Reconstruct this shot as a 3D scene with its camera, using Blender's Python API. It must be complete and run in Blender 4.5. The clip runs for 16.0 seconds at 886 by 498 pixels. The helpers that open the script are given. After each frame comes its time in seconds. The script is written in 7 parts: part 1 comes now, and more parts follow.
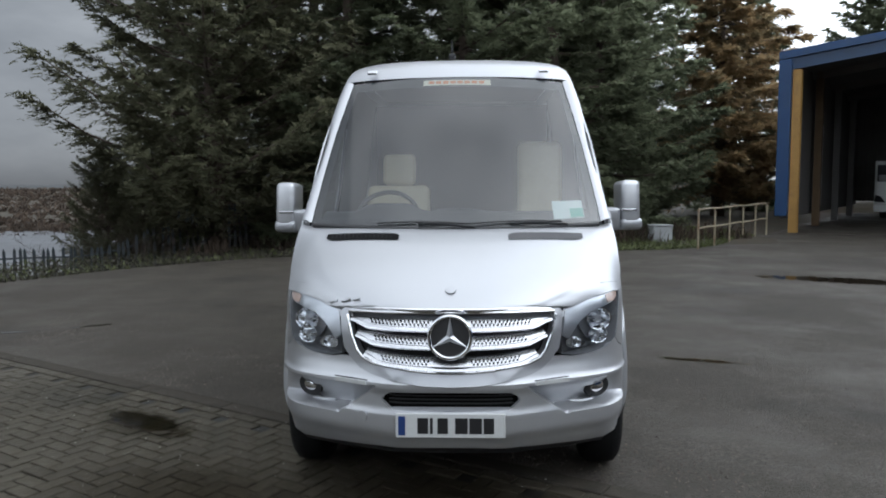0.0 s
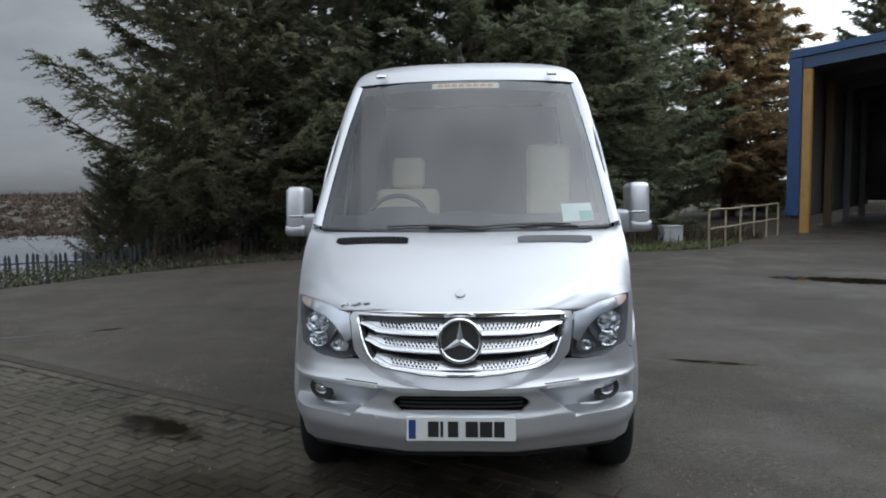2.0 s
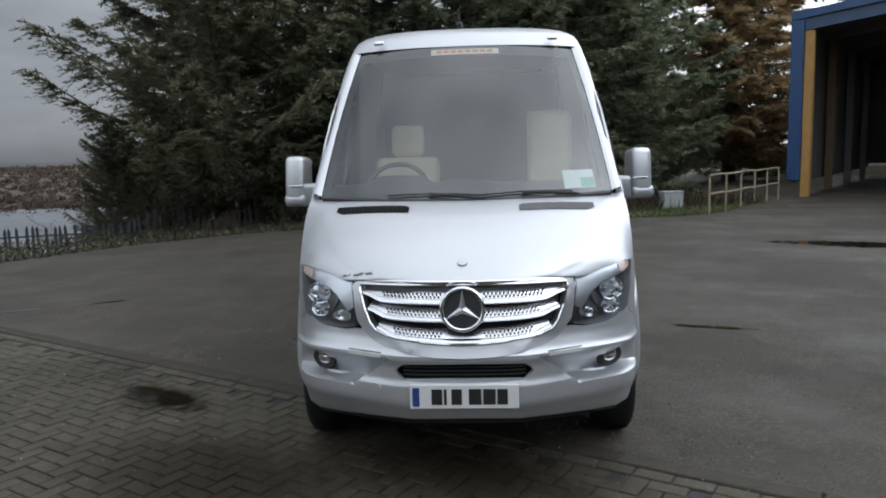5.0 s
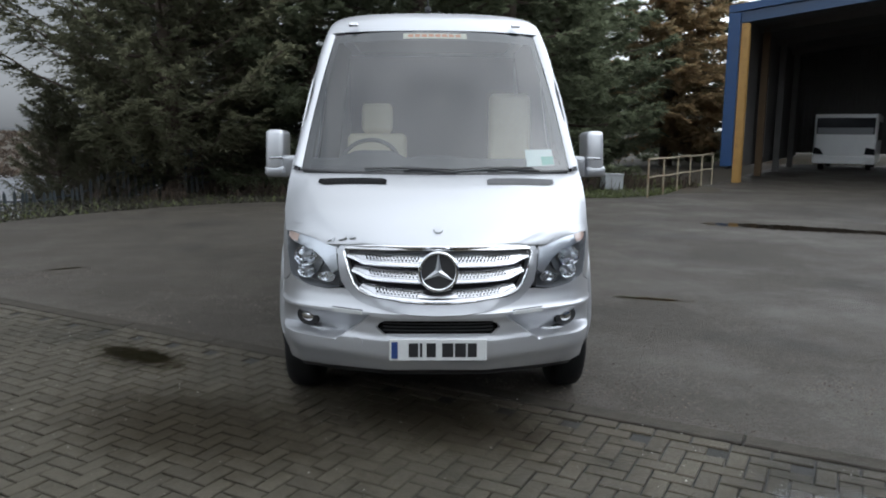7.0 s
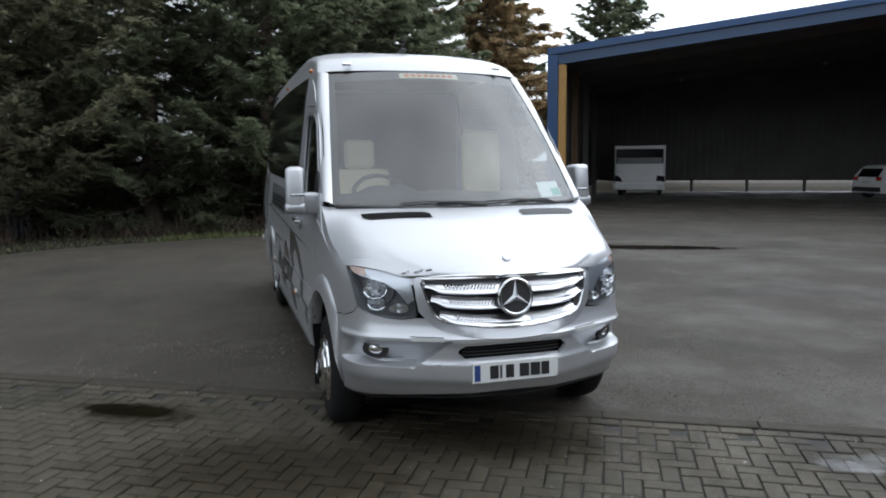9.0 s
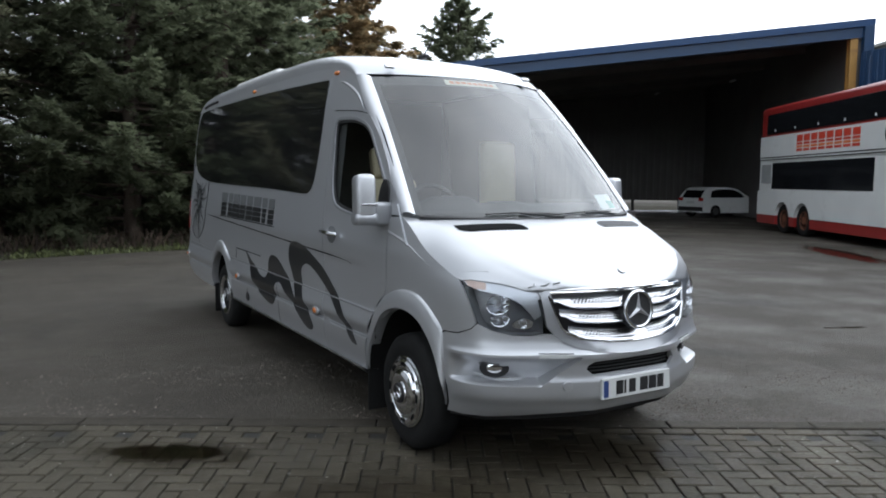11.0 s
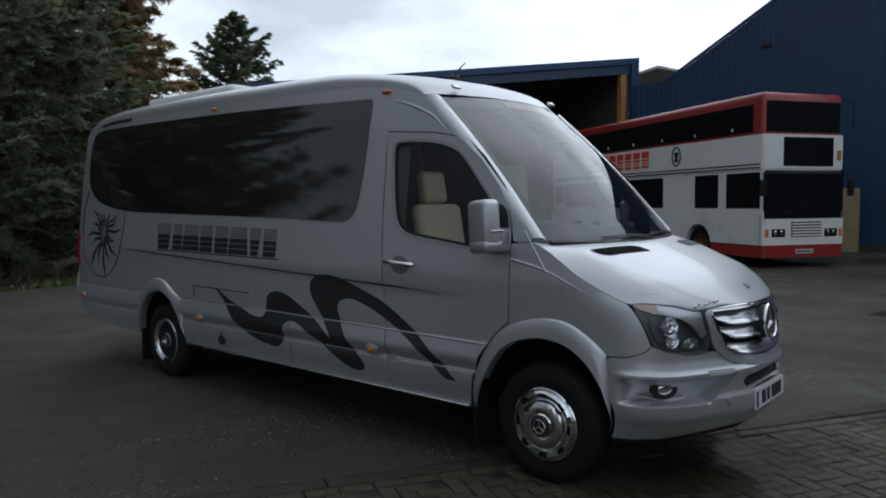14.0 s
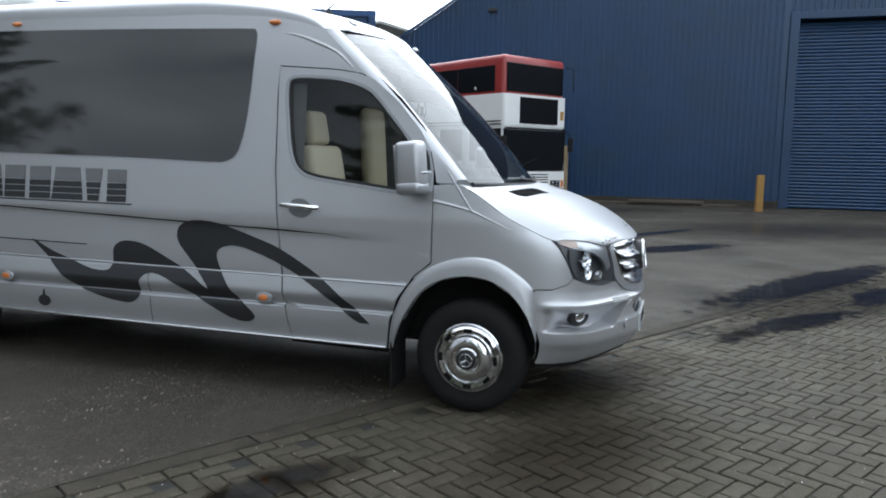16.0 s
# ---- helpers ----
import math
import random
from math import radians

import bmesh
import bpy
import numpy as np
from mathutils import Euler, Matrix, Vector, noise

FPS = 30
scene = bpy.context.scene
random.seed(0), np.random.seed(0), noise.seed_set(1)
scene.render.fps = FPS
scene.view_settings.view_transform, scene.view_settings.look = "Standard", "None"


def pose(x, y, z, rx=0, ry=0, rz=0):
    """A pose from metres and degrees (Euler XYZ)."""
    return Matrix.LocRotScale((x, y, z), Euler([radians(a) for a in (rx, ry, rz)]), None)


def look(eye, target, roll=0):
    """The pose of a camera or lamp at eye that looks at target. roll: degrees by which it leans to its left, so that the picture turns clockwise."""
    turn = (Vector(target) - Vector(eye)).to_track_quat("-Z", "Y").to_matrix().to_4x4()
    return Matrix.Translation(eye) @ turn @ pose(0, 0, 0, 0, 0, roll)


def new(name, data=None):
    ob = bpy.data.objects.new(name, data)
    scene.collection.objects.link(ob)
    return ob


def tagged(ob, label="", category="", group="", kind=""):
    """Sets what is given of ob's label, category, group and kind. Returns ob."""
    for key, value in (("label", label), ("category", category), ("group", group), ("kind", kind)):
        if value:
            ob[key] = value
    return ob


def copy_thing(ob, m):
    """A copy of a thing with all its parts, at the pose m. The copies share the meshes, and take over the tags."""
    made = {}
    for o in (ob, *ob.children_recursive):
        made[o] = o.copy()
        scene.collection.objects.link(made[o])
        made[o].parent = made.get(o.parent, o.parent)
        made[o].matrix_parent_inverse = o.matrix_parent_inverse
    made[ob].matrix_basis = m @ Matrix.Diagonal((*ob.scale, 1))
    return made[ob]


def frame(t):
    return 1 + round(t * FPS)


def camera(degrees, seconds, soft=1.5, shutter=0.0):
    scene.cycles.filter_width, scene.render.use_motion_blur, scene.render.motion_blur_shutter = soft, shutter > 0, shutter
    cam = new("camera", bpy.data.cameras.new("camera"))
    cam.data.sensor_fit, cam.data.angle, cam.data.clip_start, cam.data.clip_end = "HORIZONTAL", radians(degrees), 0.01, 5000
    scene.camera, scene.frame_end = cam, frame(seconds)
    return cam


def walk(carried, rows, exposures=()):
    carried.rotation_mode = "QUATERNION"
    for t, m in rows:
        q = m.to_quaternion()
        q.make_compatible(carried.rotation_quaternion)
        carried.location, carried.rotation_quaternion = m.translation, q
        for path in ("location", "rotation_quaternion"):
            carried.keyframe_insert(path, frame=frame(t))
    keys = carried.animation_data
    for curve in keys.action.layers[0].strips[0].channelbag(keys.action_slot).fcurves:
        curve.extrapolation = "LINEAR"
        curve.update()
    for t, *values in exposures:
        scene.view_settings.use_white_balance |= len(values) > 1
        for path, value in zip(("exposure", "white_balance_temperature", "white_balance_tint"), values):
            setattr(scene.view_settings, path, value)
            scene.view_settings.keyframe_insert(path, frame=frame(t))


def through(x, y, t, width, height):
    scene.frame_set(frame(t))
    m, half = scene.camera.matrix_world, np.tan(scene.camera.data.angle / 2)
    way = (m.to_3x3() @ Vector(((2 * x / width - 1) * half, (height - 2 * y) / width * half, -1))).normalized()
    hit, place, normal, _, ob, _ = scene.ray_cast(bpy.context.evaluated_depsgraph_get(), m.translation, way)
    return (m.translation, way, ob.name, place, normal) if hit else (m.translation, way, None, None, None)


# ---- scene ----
cam = camera(62.2, 16.0, soft=1.9)
PATH = [
    (0, (0.116, -3.377, 1.673), (0.031, -1.386, 1.496), -0.4),
    (0.5, (0.113, -3.383, 1.677), (0.013, -1.395, 1.48), -0.7),
    (1, (0.114, -3.374, 1.677), (0.004, -1.384, 1.507), -1.3),
    (1.5, (0.123, -3.381, 1.678), (0.023, -1.392, 1.5), -1.3),
    (2, (0.117, -3.382, 1.68), (0.006, -1.392, 1.509), -0.8),
    (2.5, (0.123, -3.397, 1.679), (0.007, -1.409, 1.495), -1.2),
    (3, (0.12, -3.392, 1.675), (0.016, -1.406, 1.464), -0.5),
    (5.5, (0.097, -3.365, 1.685), (-0.005, -1.385, 1.425), -1.9),
    (6, (0.016, -3.408, 1.695), (-0.017, -1.426, 1.426), -0.8),
    (6.5, (0.047, -3.602, 1.676), (0.031, -1.624, 1.383), 0.3),
    (7, (-0.071, -3.769, 1.683), (-0.022, -1.795, 1.366), 0.3),
    (7.5, (-0.391, -3.905, 1.684), (-0.141, -1.945, 1.373), -1.0),
    (8, (-0.759, -3.8, 1.643), (-0.362, -1.878, 1.261), 0.5),
    (8.5, (-1.173, -3.772, 1.66), (-0.692, -1.84, 1.476), 1.4),
    (9, (-1.577, -3.77, 1.698), (-1.003, -1.867, 1.468), -0.5),
    (11.5, (-3.327, -2.68, 1.645), (-2.131, -1.09, 1.440), 0.6),
    (12, (-3.632, -2.5, 1.649), (-2.292, -1.052, 1.316), 0.95),
    (12.5, (-3.935, -2.153, 1.65), (-2.741, -0.567, 1.412), 1.5),
    (13, (-4.17, -1.903, 1.648), (-2.642, -0.622, 1.491), 2.8),
    (13.5, (-4.456, -1.667, 1.664), (-2.839, -0.492, 1.594), 3.1),
    (14, (-4.582, -1.307, 1.661), (-3.065, -0.009, 1.539), -0.4),
    (14.5, (-4.884, -1.051, 1.612), (-3.307, 0.173, 1.49), 1.9),
    (15, (-5.088, -0.801, 1.643), (-3.442, 0.321, 1.461), 1.5),
    (15.5, (-5.121, -0.495, 1.609), (-3.357, 0.409, 1.343), -3.2),
    (16, (-5.228, -0.194, 1.592), (-3.34, 0.419, 1.344), 0.9),
]
EXPOSE = [(0, 1.58, 5930, 8), (5.5, 1.62, 5960, 8), (7.0, 1.76, 5960, 8), (8.2, 1.78, 5960, 8), (9.2, 1.74, 5960, 8), (11.5, 1.78, 5950, 8), (12.0, 1.60, 5920, 8), (12.5, 1.90, 5940, 8), (13.0, 1.42, 5900, 7), (14.0, 0.58, 5790, 6), (14.6, 0.95, 5790, 6), (15.0, 1.58, 5830, 6), (15.5, 1.70, 5850, 6), (16, 2.05, 5870, 6)]
walk(cam, [(t, look(eye, target, roll)) for t, eye, target, roll in PATH], EXPOSE)

# ---- light ----
SUN_AZ, SUN_EL = radians(0), radians(50)   # azimuth from +x towards +y
world = bpy.data.worlds.new("overcast_sky")
scene.world = world
world.use_nodes = True
wn = world.node_tree
wn.nodes.clear()


def node(tree, kind, **sets):
    n = tree.nodes.new(kind)
    for k, v in sets.items():
        n.inputs[k].default_value = v
    return n


sky = wn.nodes.new("ShaderNodeTexSky")
sky.sky_type = "NISHITA"
sky.sun_disc = False
sky.sun_elevation = SUN_EL
sky.sun_rotation = radians(90) - SUN_AZ
sky.dust_density = 4.0
grey = node(wn, "ShaderNodeHueSaturation", Saturation=0.12, Value=1.0)
even = node(wn, "ShaderNodeGamma", Gamma=0.35)   # cloud spreads the light
wn.links.new(sky.outputs[0], even.inputs["Color"])
wn.links.new(even.outputs[0], grey.inputs["Color"])
# a closed deck of cloud, uneven at two scales
co = wn.nodes.new("ShaderNodeTexCoord")
stretch = wn.nodes.new("ShaderNodeMapping")
stretch.inputs["Scale"].default_value = (1.0, 1.0, 2.6)
wn.links.new(co.outputs["Generated"], stretch.inputs["Vector"])
deck = node(wn, "ShaderNodeTexNoise", Scale=2.3, Detail=7.0, Roughness=0.55)
wn.links.new(stretch.outputs[0], deck.inputs["Vector"])
ramp = wn.nodes.new("ShaderNodeValToRGB")
ramp.color_ramp.elements[0].position, ramp.color_ramp.elements[0].color = 0.30, (1.75, 1.81, 1.92, 1)
ramp.color_ramp.elements[1].position, ramp.color_ramp.elements[1].color = 0.68, (3.9, 3.9, 3.9, 1)
wn.links.new(deck.outputs["Fac"], ramp.inputs["Fac"])
mul = wn.nodes.new("ShaderNodeMixRGB")
mul.blend_type = "MULTIPLY"
mul.inputs["Fac"].default_value = 1.0
wn.links.new(grey.outputs[0], mul.inputs["Color1"])
wn.links.new(ramp.outputs[0], mul.inputs["Color2"])
# the deck is thinner low over the buildings, and a dark bank of cloud stands over the water


def toward(azimuth, elevation, near, far, at_near, at_far):
    """A factor by the angle from a direction of the sky."""
    az, el = radians(azimuth), radians(elevation)
    dot = wn.nodes.new("ShaderNodeVectorMath")
    dot.operation = "DOT_PRODUCT"
    dot.inputs[1].default_value = (math.cos(az) * math.cos(el), math.sin(az) * math.cos(el), math.sin(el))
    wn.links.new(co.outputs["Generated"], dot.inputs[0])
    span = node(wn, "ShaderNodeMapRange")
    span.interpolation_type = "SMOOTHSTEP"
    span.inputs["From Min"].default_value, span.inputs["From Max"].default_value = math.cos(radians(far)), math.cos(radians(near))
    span.inputs["To Min"].default_value, span.inputs["To Max"].default_value = at_far, at_near
    wn.links.new(dot.outputs["Value"], span.inputs["Value"])
    return span.outputs[0]


high = wn.nodes.new("ShaderNodeMath")   # overhead sky, out of view, dimmed to tone down the bonnet
high.operation = "MULTIPLY"
both = wn.nodes.new("ShaderNodeMath")
both.operation = "MULTIPLY"
wn.links.new(toward(40, 14, 6, 52, 1.25, 1.0), both.inputs[0])
wn.links.new(toward(130, 6, 12, 68, 0.23, 1.0), both.inputs[1])
lit = wn.nodes.new("ShaderNodeVectorMath")
lit.operation = "SCALE"
wn.links.new(mul.outputs[0], lit.inputs[0])
wn.links.new(both.outputs[0], high.inputs[0])
wn.links.new(toward(90, 90, 12, 66, 0.72, 1.0), high.inputs[1])
wn.links.new(high.outputs[0], lit.inputs["Scale"])
bg = node(wn, "ShaderNodeBackground", Strength=0.115)
wn.links.new(lit.outputs[0], bg.inputs["Color"])
wout = wn.nodes.new("ShaderNodeOutputWorld")
wn.links.new(bg.outputs[0], wout.inputs["Surface"])

sun = bpy.data.lights.new("sun", "SUN")
sun.energy, sun.angle, sun.color = 0.34, radians(140), (1.0, 0.97, 0.93)
sun_ob = new("sun", sun)
sun_ob.matrix_world = look((30 * math.cos(SUN_AZ) * math.cos(SUN_EL), 30 * math.sin(SUN_AZ) * math.cos(SUN_EL), 30 * math.sin(SUN_EL)), (0, 0, 0))


# ---- materials ----
def material(name, colour, rough=0.5, metal=0.0, vary=0.15, scale=4.0, fine=60.0, bump=0.0, bump_scale=40.0, stain=None,
             stain_at=0.6, wet=0.0, coat=0.0, spec=0.5, island=0.0, random_tone=0.0, speckle=0.0, grain=80.0):
    """A Principled surface with tone at two scales, optional stains, relief and wetness."""
    m = bpy.data.materials.new(name)
    m.use_nodes = True
    t = m.node_tree
    p = t.nodes["Principled BSDF"]
    p.inputs["Roughness"].default_value, p.inputs["Metallic"].default_value = rough, metal
    p.inputs["Coat Weight"].default_value, p.inputs["Coat Roughness"].default_value = coat, 0.06
    p.inputs["Specular IOR Level"].default_value = spec
    c = t.nodes.new("ShaderNodeTexCoord")
    big = node(t, "ShaderNodeTexNoise", Scale=scale, Detail=5.0, Roughness=0.6)
    small = node(t, "ShaderNodeTexNoise", Scale=fine, Detail=3.0, Roughness=0.6)
    t.links.new(c.outputs["Object"], big.inputs["Vector"])
    t.links.new(c.outputs["Object"], small.inputs["Vector"])
    mid = t.nodes.new("ShaderNodeMath")
    mid.operation = "ADD"
    t.links.new(big.outputs["Fac"], mid.inputs[0])
    t.links.new(small.outputs["Fac"], mid.inputs[1])
    span = node(t, "ShaderNodeMapRange")
    span.inputs["From Min"].default_value, span.inputs["From Max"].default_value = 0.6, 1.4
    span.inputs["To Min"].default_value, span.inputs["To Max"].default_value = 1 - vary, 1 + vary
    t.links.new(mid.outputs[0], span.inputs["Value"])
    last = span.outputs[0]
    chips = None
    if speckle:   # chips of stone, thicker in some places than in others
        chips = node(t, "ShaderNodeTexVoronoi", Scale=grain)
        t.links.new(c.outputs["Object"], chips.inputs["Vector"])
        one = t.nodes.new("ShaderNodeSeparateColor")
        t.links.new(chips.outputs["Color"], one.inputs["Color"])
        peb = node(t, "ShaderNodeMapRange")
        peb.interpolation_type = "SMOOTHSTEP"
        peb.inputs["From Min"].default_value, peb.inputs["From Max"].default_value = 0.45, 1.0
        peb.inputs["To Min"].default_value, peb.inputs["To Max"].default_value = 1 - 0.35 * speckle, 1 + 1.6 * speckle
        t.links.new(one.outputs[0], peb.inputs["Value"])
        where = node(t, "ShaderNodeTexNoise", Scale=1.3, Detail=6.0, Roughness=0.65)
        t.links.new(c.outputs["Object"], where.inputs["Vector"])
        cover = node(t, "ShaderNodeMapRange")
        cover.inputs["From Min"].default_value, cover.inputs["From Max"].default_value = 0.40, 0.62
        cover.inputs["To Min"].default_value = 0.2
        t.links.new(where.outputs["Fac"], cover.inputs["Value"])
        some = node(t, "ShaderNodeMixRGB", Color1=(1, 1, 1, 1))
        t.links.new(cover.outputs[0], some.inputs["Fac"])
        t.links.new(peb.outputs[0], some.inputs["Color2"])
        y = t.nodes.new("ShaderNodeMath")
        y.operation = "MULTIPLY"
        t.links.new(last, y.inputs[0])
        t.links.new(some.outputs[0], y.inputs[1])
        last = y.outputs[0]
    if island or random_tone:
        src = t.nodes.new("ShaderNodeNewGeometry").outputs["Random Per Island"] if island else t.nodes.new("ShaderNodeObjectInfo").outputs["Random"]
        k = island or random_tone
        r = node(t, "ShaderNodeMapRange")
        r.inputs["To Min"].default_value, r.inputs["To Max"].default_value = 1 - k, 1 + k
        t.links.new(src, r.inputs["Value"])
        x = t.nodes.new("ShaderNodeMath")
        x.operation = "MULTIPLY"
        t.links.new(last, x.inputs[0])
        t.links.new(r.outputs[0], x.inputs[1])
        last = x.outputs[0]
    tint = t.nodes.new("ShaderNodeVectorMath")
    tint.operation = "SCALE"
    tint.inputs[0].default_value = colour[:3]
    t.links.new(last, tint.inputs["Scale"])
    out = tint.outputs[0]
    if stain:
        blot = node(t, "ShaderNodeTexNoise", Scale=scale * 0.7, Detail=8.0, Roughness=0.7)
        t.links.new(c.outputs["Object"], blot.inputs["Vector"])
        cut = node(t, "ShaderNodeMapRange")
        cut.inputs["From Min"].default_value, cut.inputs["From Max"].default_value = stain_at - 0.08, stain_at + 0.08
        t.links.new(blot.outputs["Fac"], cut.inputs["Value"])
        mx = t.nodes.new("ShaderNodeMixRGB")
        t.links.new(cut.outputs[0], mx.inputs["Fac"])
        t.links.new(out, mx.inputs["Color1"])
        mx.inputs["Color2"].default_value = (*stain, 1)
        out = mx.outputs[0]
    t.links.new(out, p.inputs["Base Color"])
    if wet:
        pool = node(t, "ShaderNodeTexNoise", Scale=0.55, Detail=6.0, Roughness=0.62)
        t.links.new(c.outputs["Object"], pool.inputs["Vector"])
        w = node(t, "ShaderNodeMapRange")
        w.inputs["From Min"].default_value, w.inputs["From Max"].default_value = 0.42, 0.66
        w.inputs["To Min"].default_value, w.inputs["To Max"].default_value = rough, rough - wet
        t.links.new(pool.outputs["Fac"], w.inputs["Value"])
        t.links.new(w.outputs[0], p.inputs["Roughness"])
    if bump:
        g = node(t, "ShaderNodeTexNoise", Scale=bump_scale, Detail=4.0, Roughness=0.7)
        t.links.new(c.outputs["Object"], g.inputs["Vector"])
        b = node(t, "ShaderNodeBump", Strength=bump, Distance=0.01)
        if chips:
            h = t.nodes.new("ShaderNodeMath")
            h.operation = "SUBTRACT"
            t.links.new(g.outputs["Fac"], h.inputs[0])
            t.links.new(chips.outputs["Distance"], h.inputs[1])
            t.links.new(h.outputs[0], b.inputs["Height"])
        else:
            t.links.new(g.outputs["Fac"], b.inputs["Height"])
        t.links.new(b.outputs[0], p.inputs["Normal"])
    return m


def glass(name, tint, gloss_rough=0.02, floor=0.05, film=None, most=1.0):
    """A thin pane or film of water: see-through tint under a gloss that grows towards grazing. film: (sure, gone, breakup) fades it out to its rim."""
    m = bpy.data.materials.new(name)
    m.use_nodes = True
    t = m.node_tree
    t.nodes.clear()
    thru = node(t, "ShaderNodeBsdfTransparent", Color=(*tint, 1))
    shine = node(t, "ShaderNodeBsdfGlossy", Roughness=gloss_rough)
    lw = node(t, "ShaderNodeLayerWeight", Blend=0.5)
    p5 = t.nodes.new("ShaderNodeMath")
    p5.operation = "POWER"
    p5.inputs[1].default_value = 5.0
    t.links.new(lw.outputs["Facing"], p5.inputs[0])
    lift = node(t, "ShaderNodeMapRange")
    lift.inputs["To Min"].default_value, lift.inputs["To Max"].default_value = floor, most
    t.links.new(p5.outputs[0], lift.inputs["Value"])
    gloss = lift.outputs[0]
    if film:
        c = t.nodes.new("ShaderNodeTexCoord")
        mid = t.nodes.new("ShaderNodeVectorMath")
        mid.operation = "MULTIPLY_ADD"
        mid.inputs[1].default_value, mid.inputs[2].default_value = (2, 2, 0), (-1, -1, 0)
        t.links.new(c.outputs["Generated"], mid.inputs[0])
        far = t.nodes.new("ShaderNodeVectorMath")
        far.operation = "LENGTH"
        t.links.new(mid.outputs[0], far.inputs[0])
        n = node(t, "ShaderNodeTexNoise", Scale=5.5, Detail=8.0, Roughness=0.68)
        t.links.new(c.outputs["Object"], n.inputs["Vector"])
        add = t.nodes.new("ShaderNodeMath")
        add.operation = "MULTIPLY_ADD"
        add.inputs[1].default_value = film[2]
        t.links.new(n.outputs["Fac"], add.inputs[0])
        t.links.new(far.outputs["Value"], add.inputs[2])
        f = node(t, "ShaderNodeMapRange")
        f.interpolation_type = "SMOOTHSTEP"
        f.inputs["From Min"].default_value, f.inputs["From Max"].default_value = film[0] + film[2] / 2, film[1] + film[2] / 2
        f.inputs["To Min"].default_value, f.inputs["To Max"].default_value = 1.0, 0.0
        t.links.new(add.outputs[0], f.inputs["Value"])
        shade = node(t, "ShaderNodeMixRGB", Color1=(1, 1, 1, 1), Color2=(*tint, 1))
        t.links.new(f.outputs[0], shade.inputs["Fac"])
        t.links.new(shade.outputs[0], thru.inputs["Color"])
        both_ = t.nodes.new("ShaderNodeMath")
        both_.operation = "MULTIPLY"
        t.links.new(gloss, both_.inputs[0])
        t.links.new(f.outputs[0], both_.inputs[1])
        gloss = both_.outputs[0]
    mix = t.nodes.new("ShaderNodeMixShader")
    t.links.new(gloss, mix.inputs[0])
    t.links.new(thru.outputs[0], mix.inputs[1])
    t.links.new(shine.outputs[0], mix.inputs[2])
    o = t.nodes.new("ShaderNodeOutputMaterial")
    t.links.new(mix.outputs[0], o.inputs["Surface"])
    return m


def foliage(name, colour, through=0.5, **kw):
    """Needles: a matt surface that lets some light through."""
    m = material(name, colour, 0.85, spec=0.06, **kw)
    t = m.node_tree
    p = t.nodes["Principled BSDF"]
    thru = t.nodes.new("ShaderNodeBsdfTranslucent")
    t.links.new(p.inputs["Base Color"].links[0].from_socket, thru.inputs["Color"])
    mix = node(t, "ShaderNodeMixShader", Fac=through)
    t.links.new(p.outputs[0], mix.inputs[1])
    t.links.new(thru.outputs[0], mix.inputs[2])
    t.links.new(mix.outputs[0], t.nodes["Material Output"].inputs["Surface"])
    return m


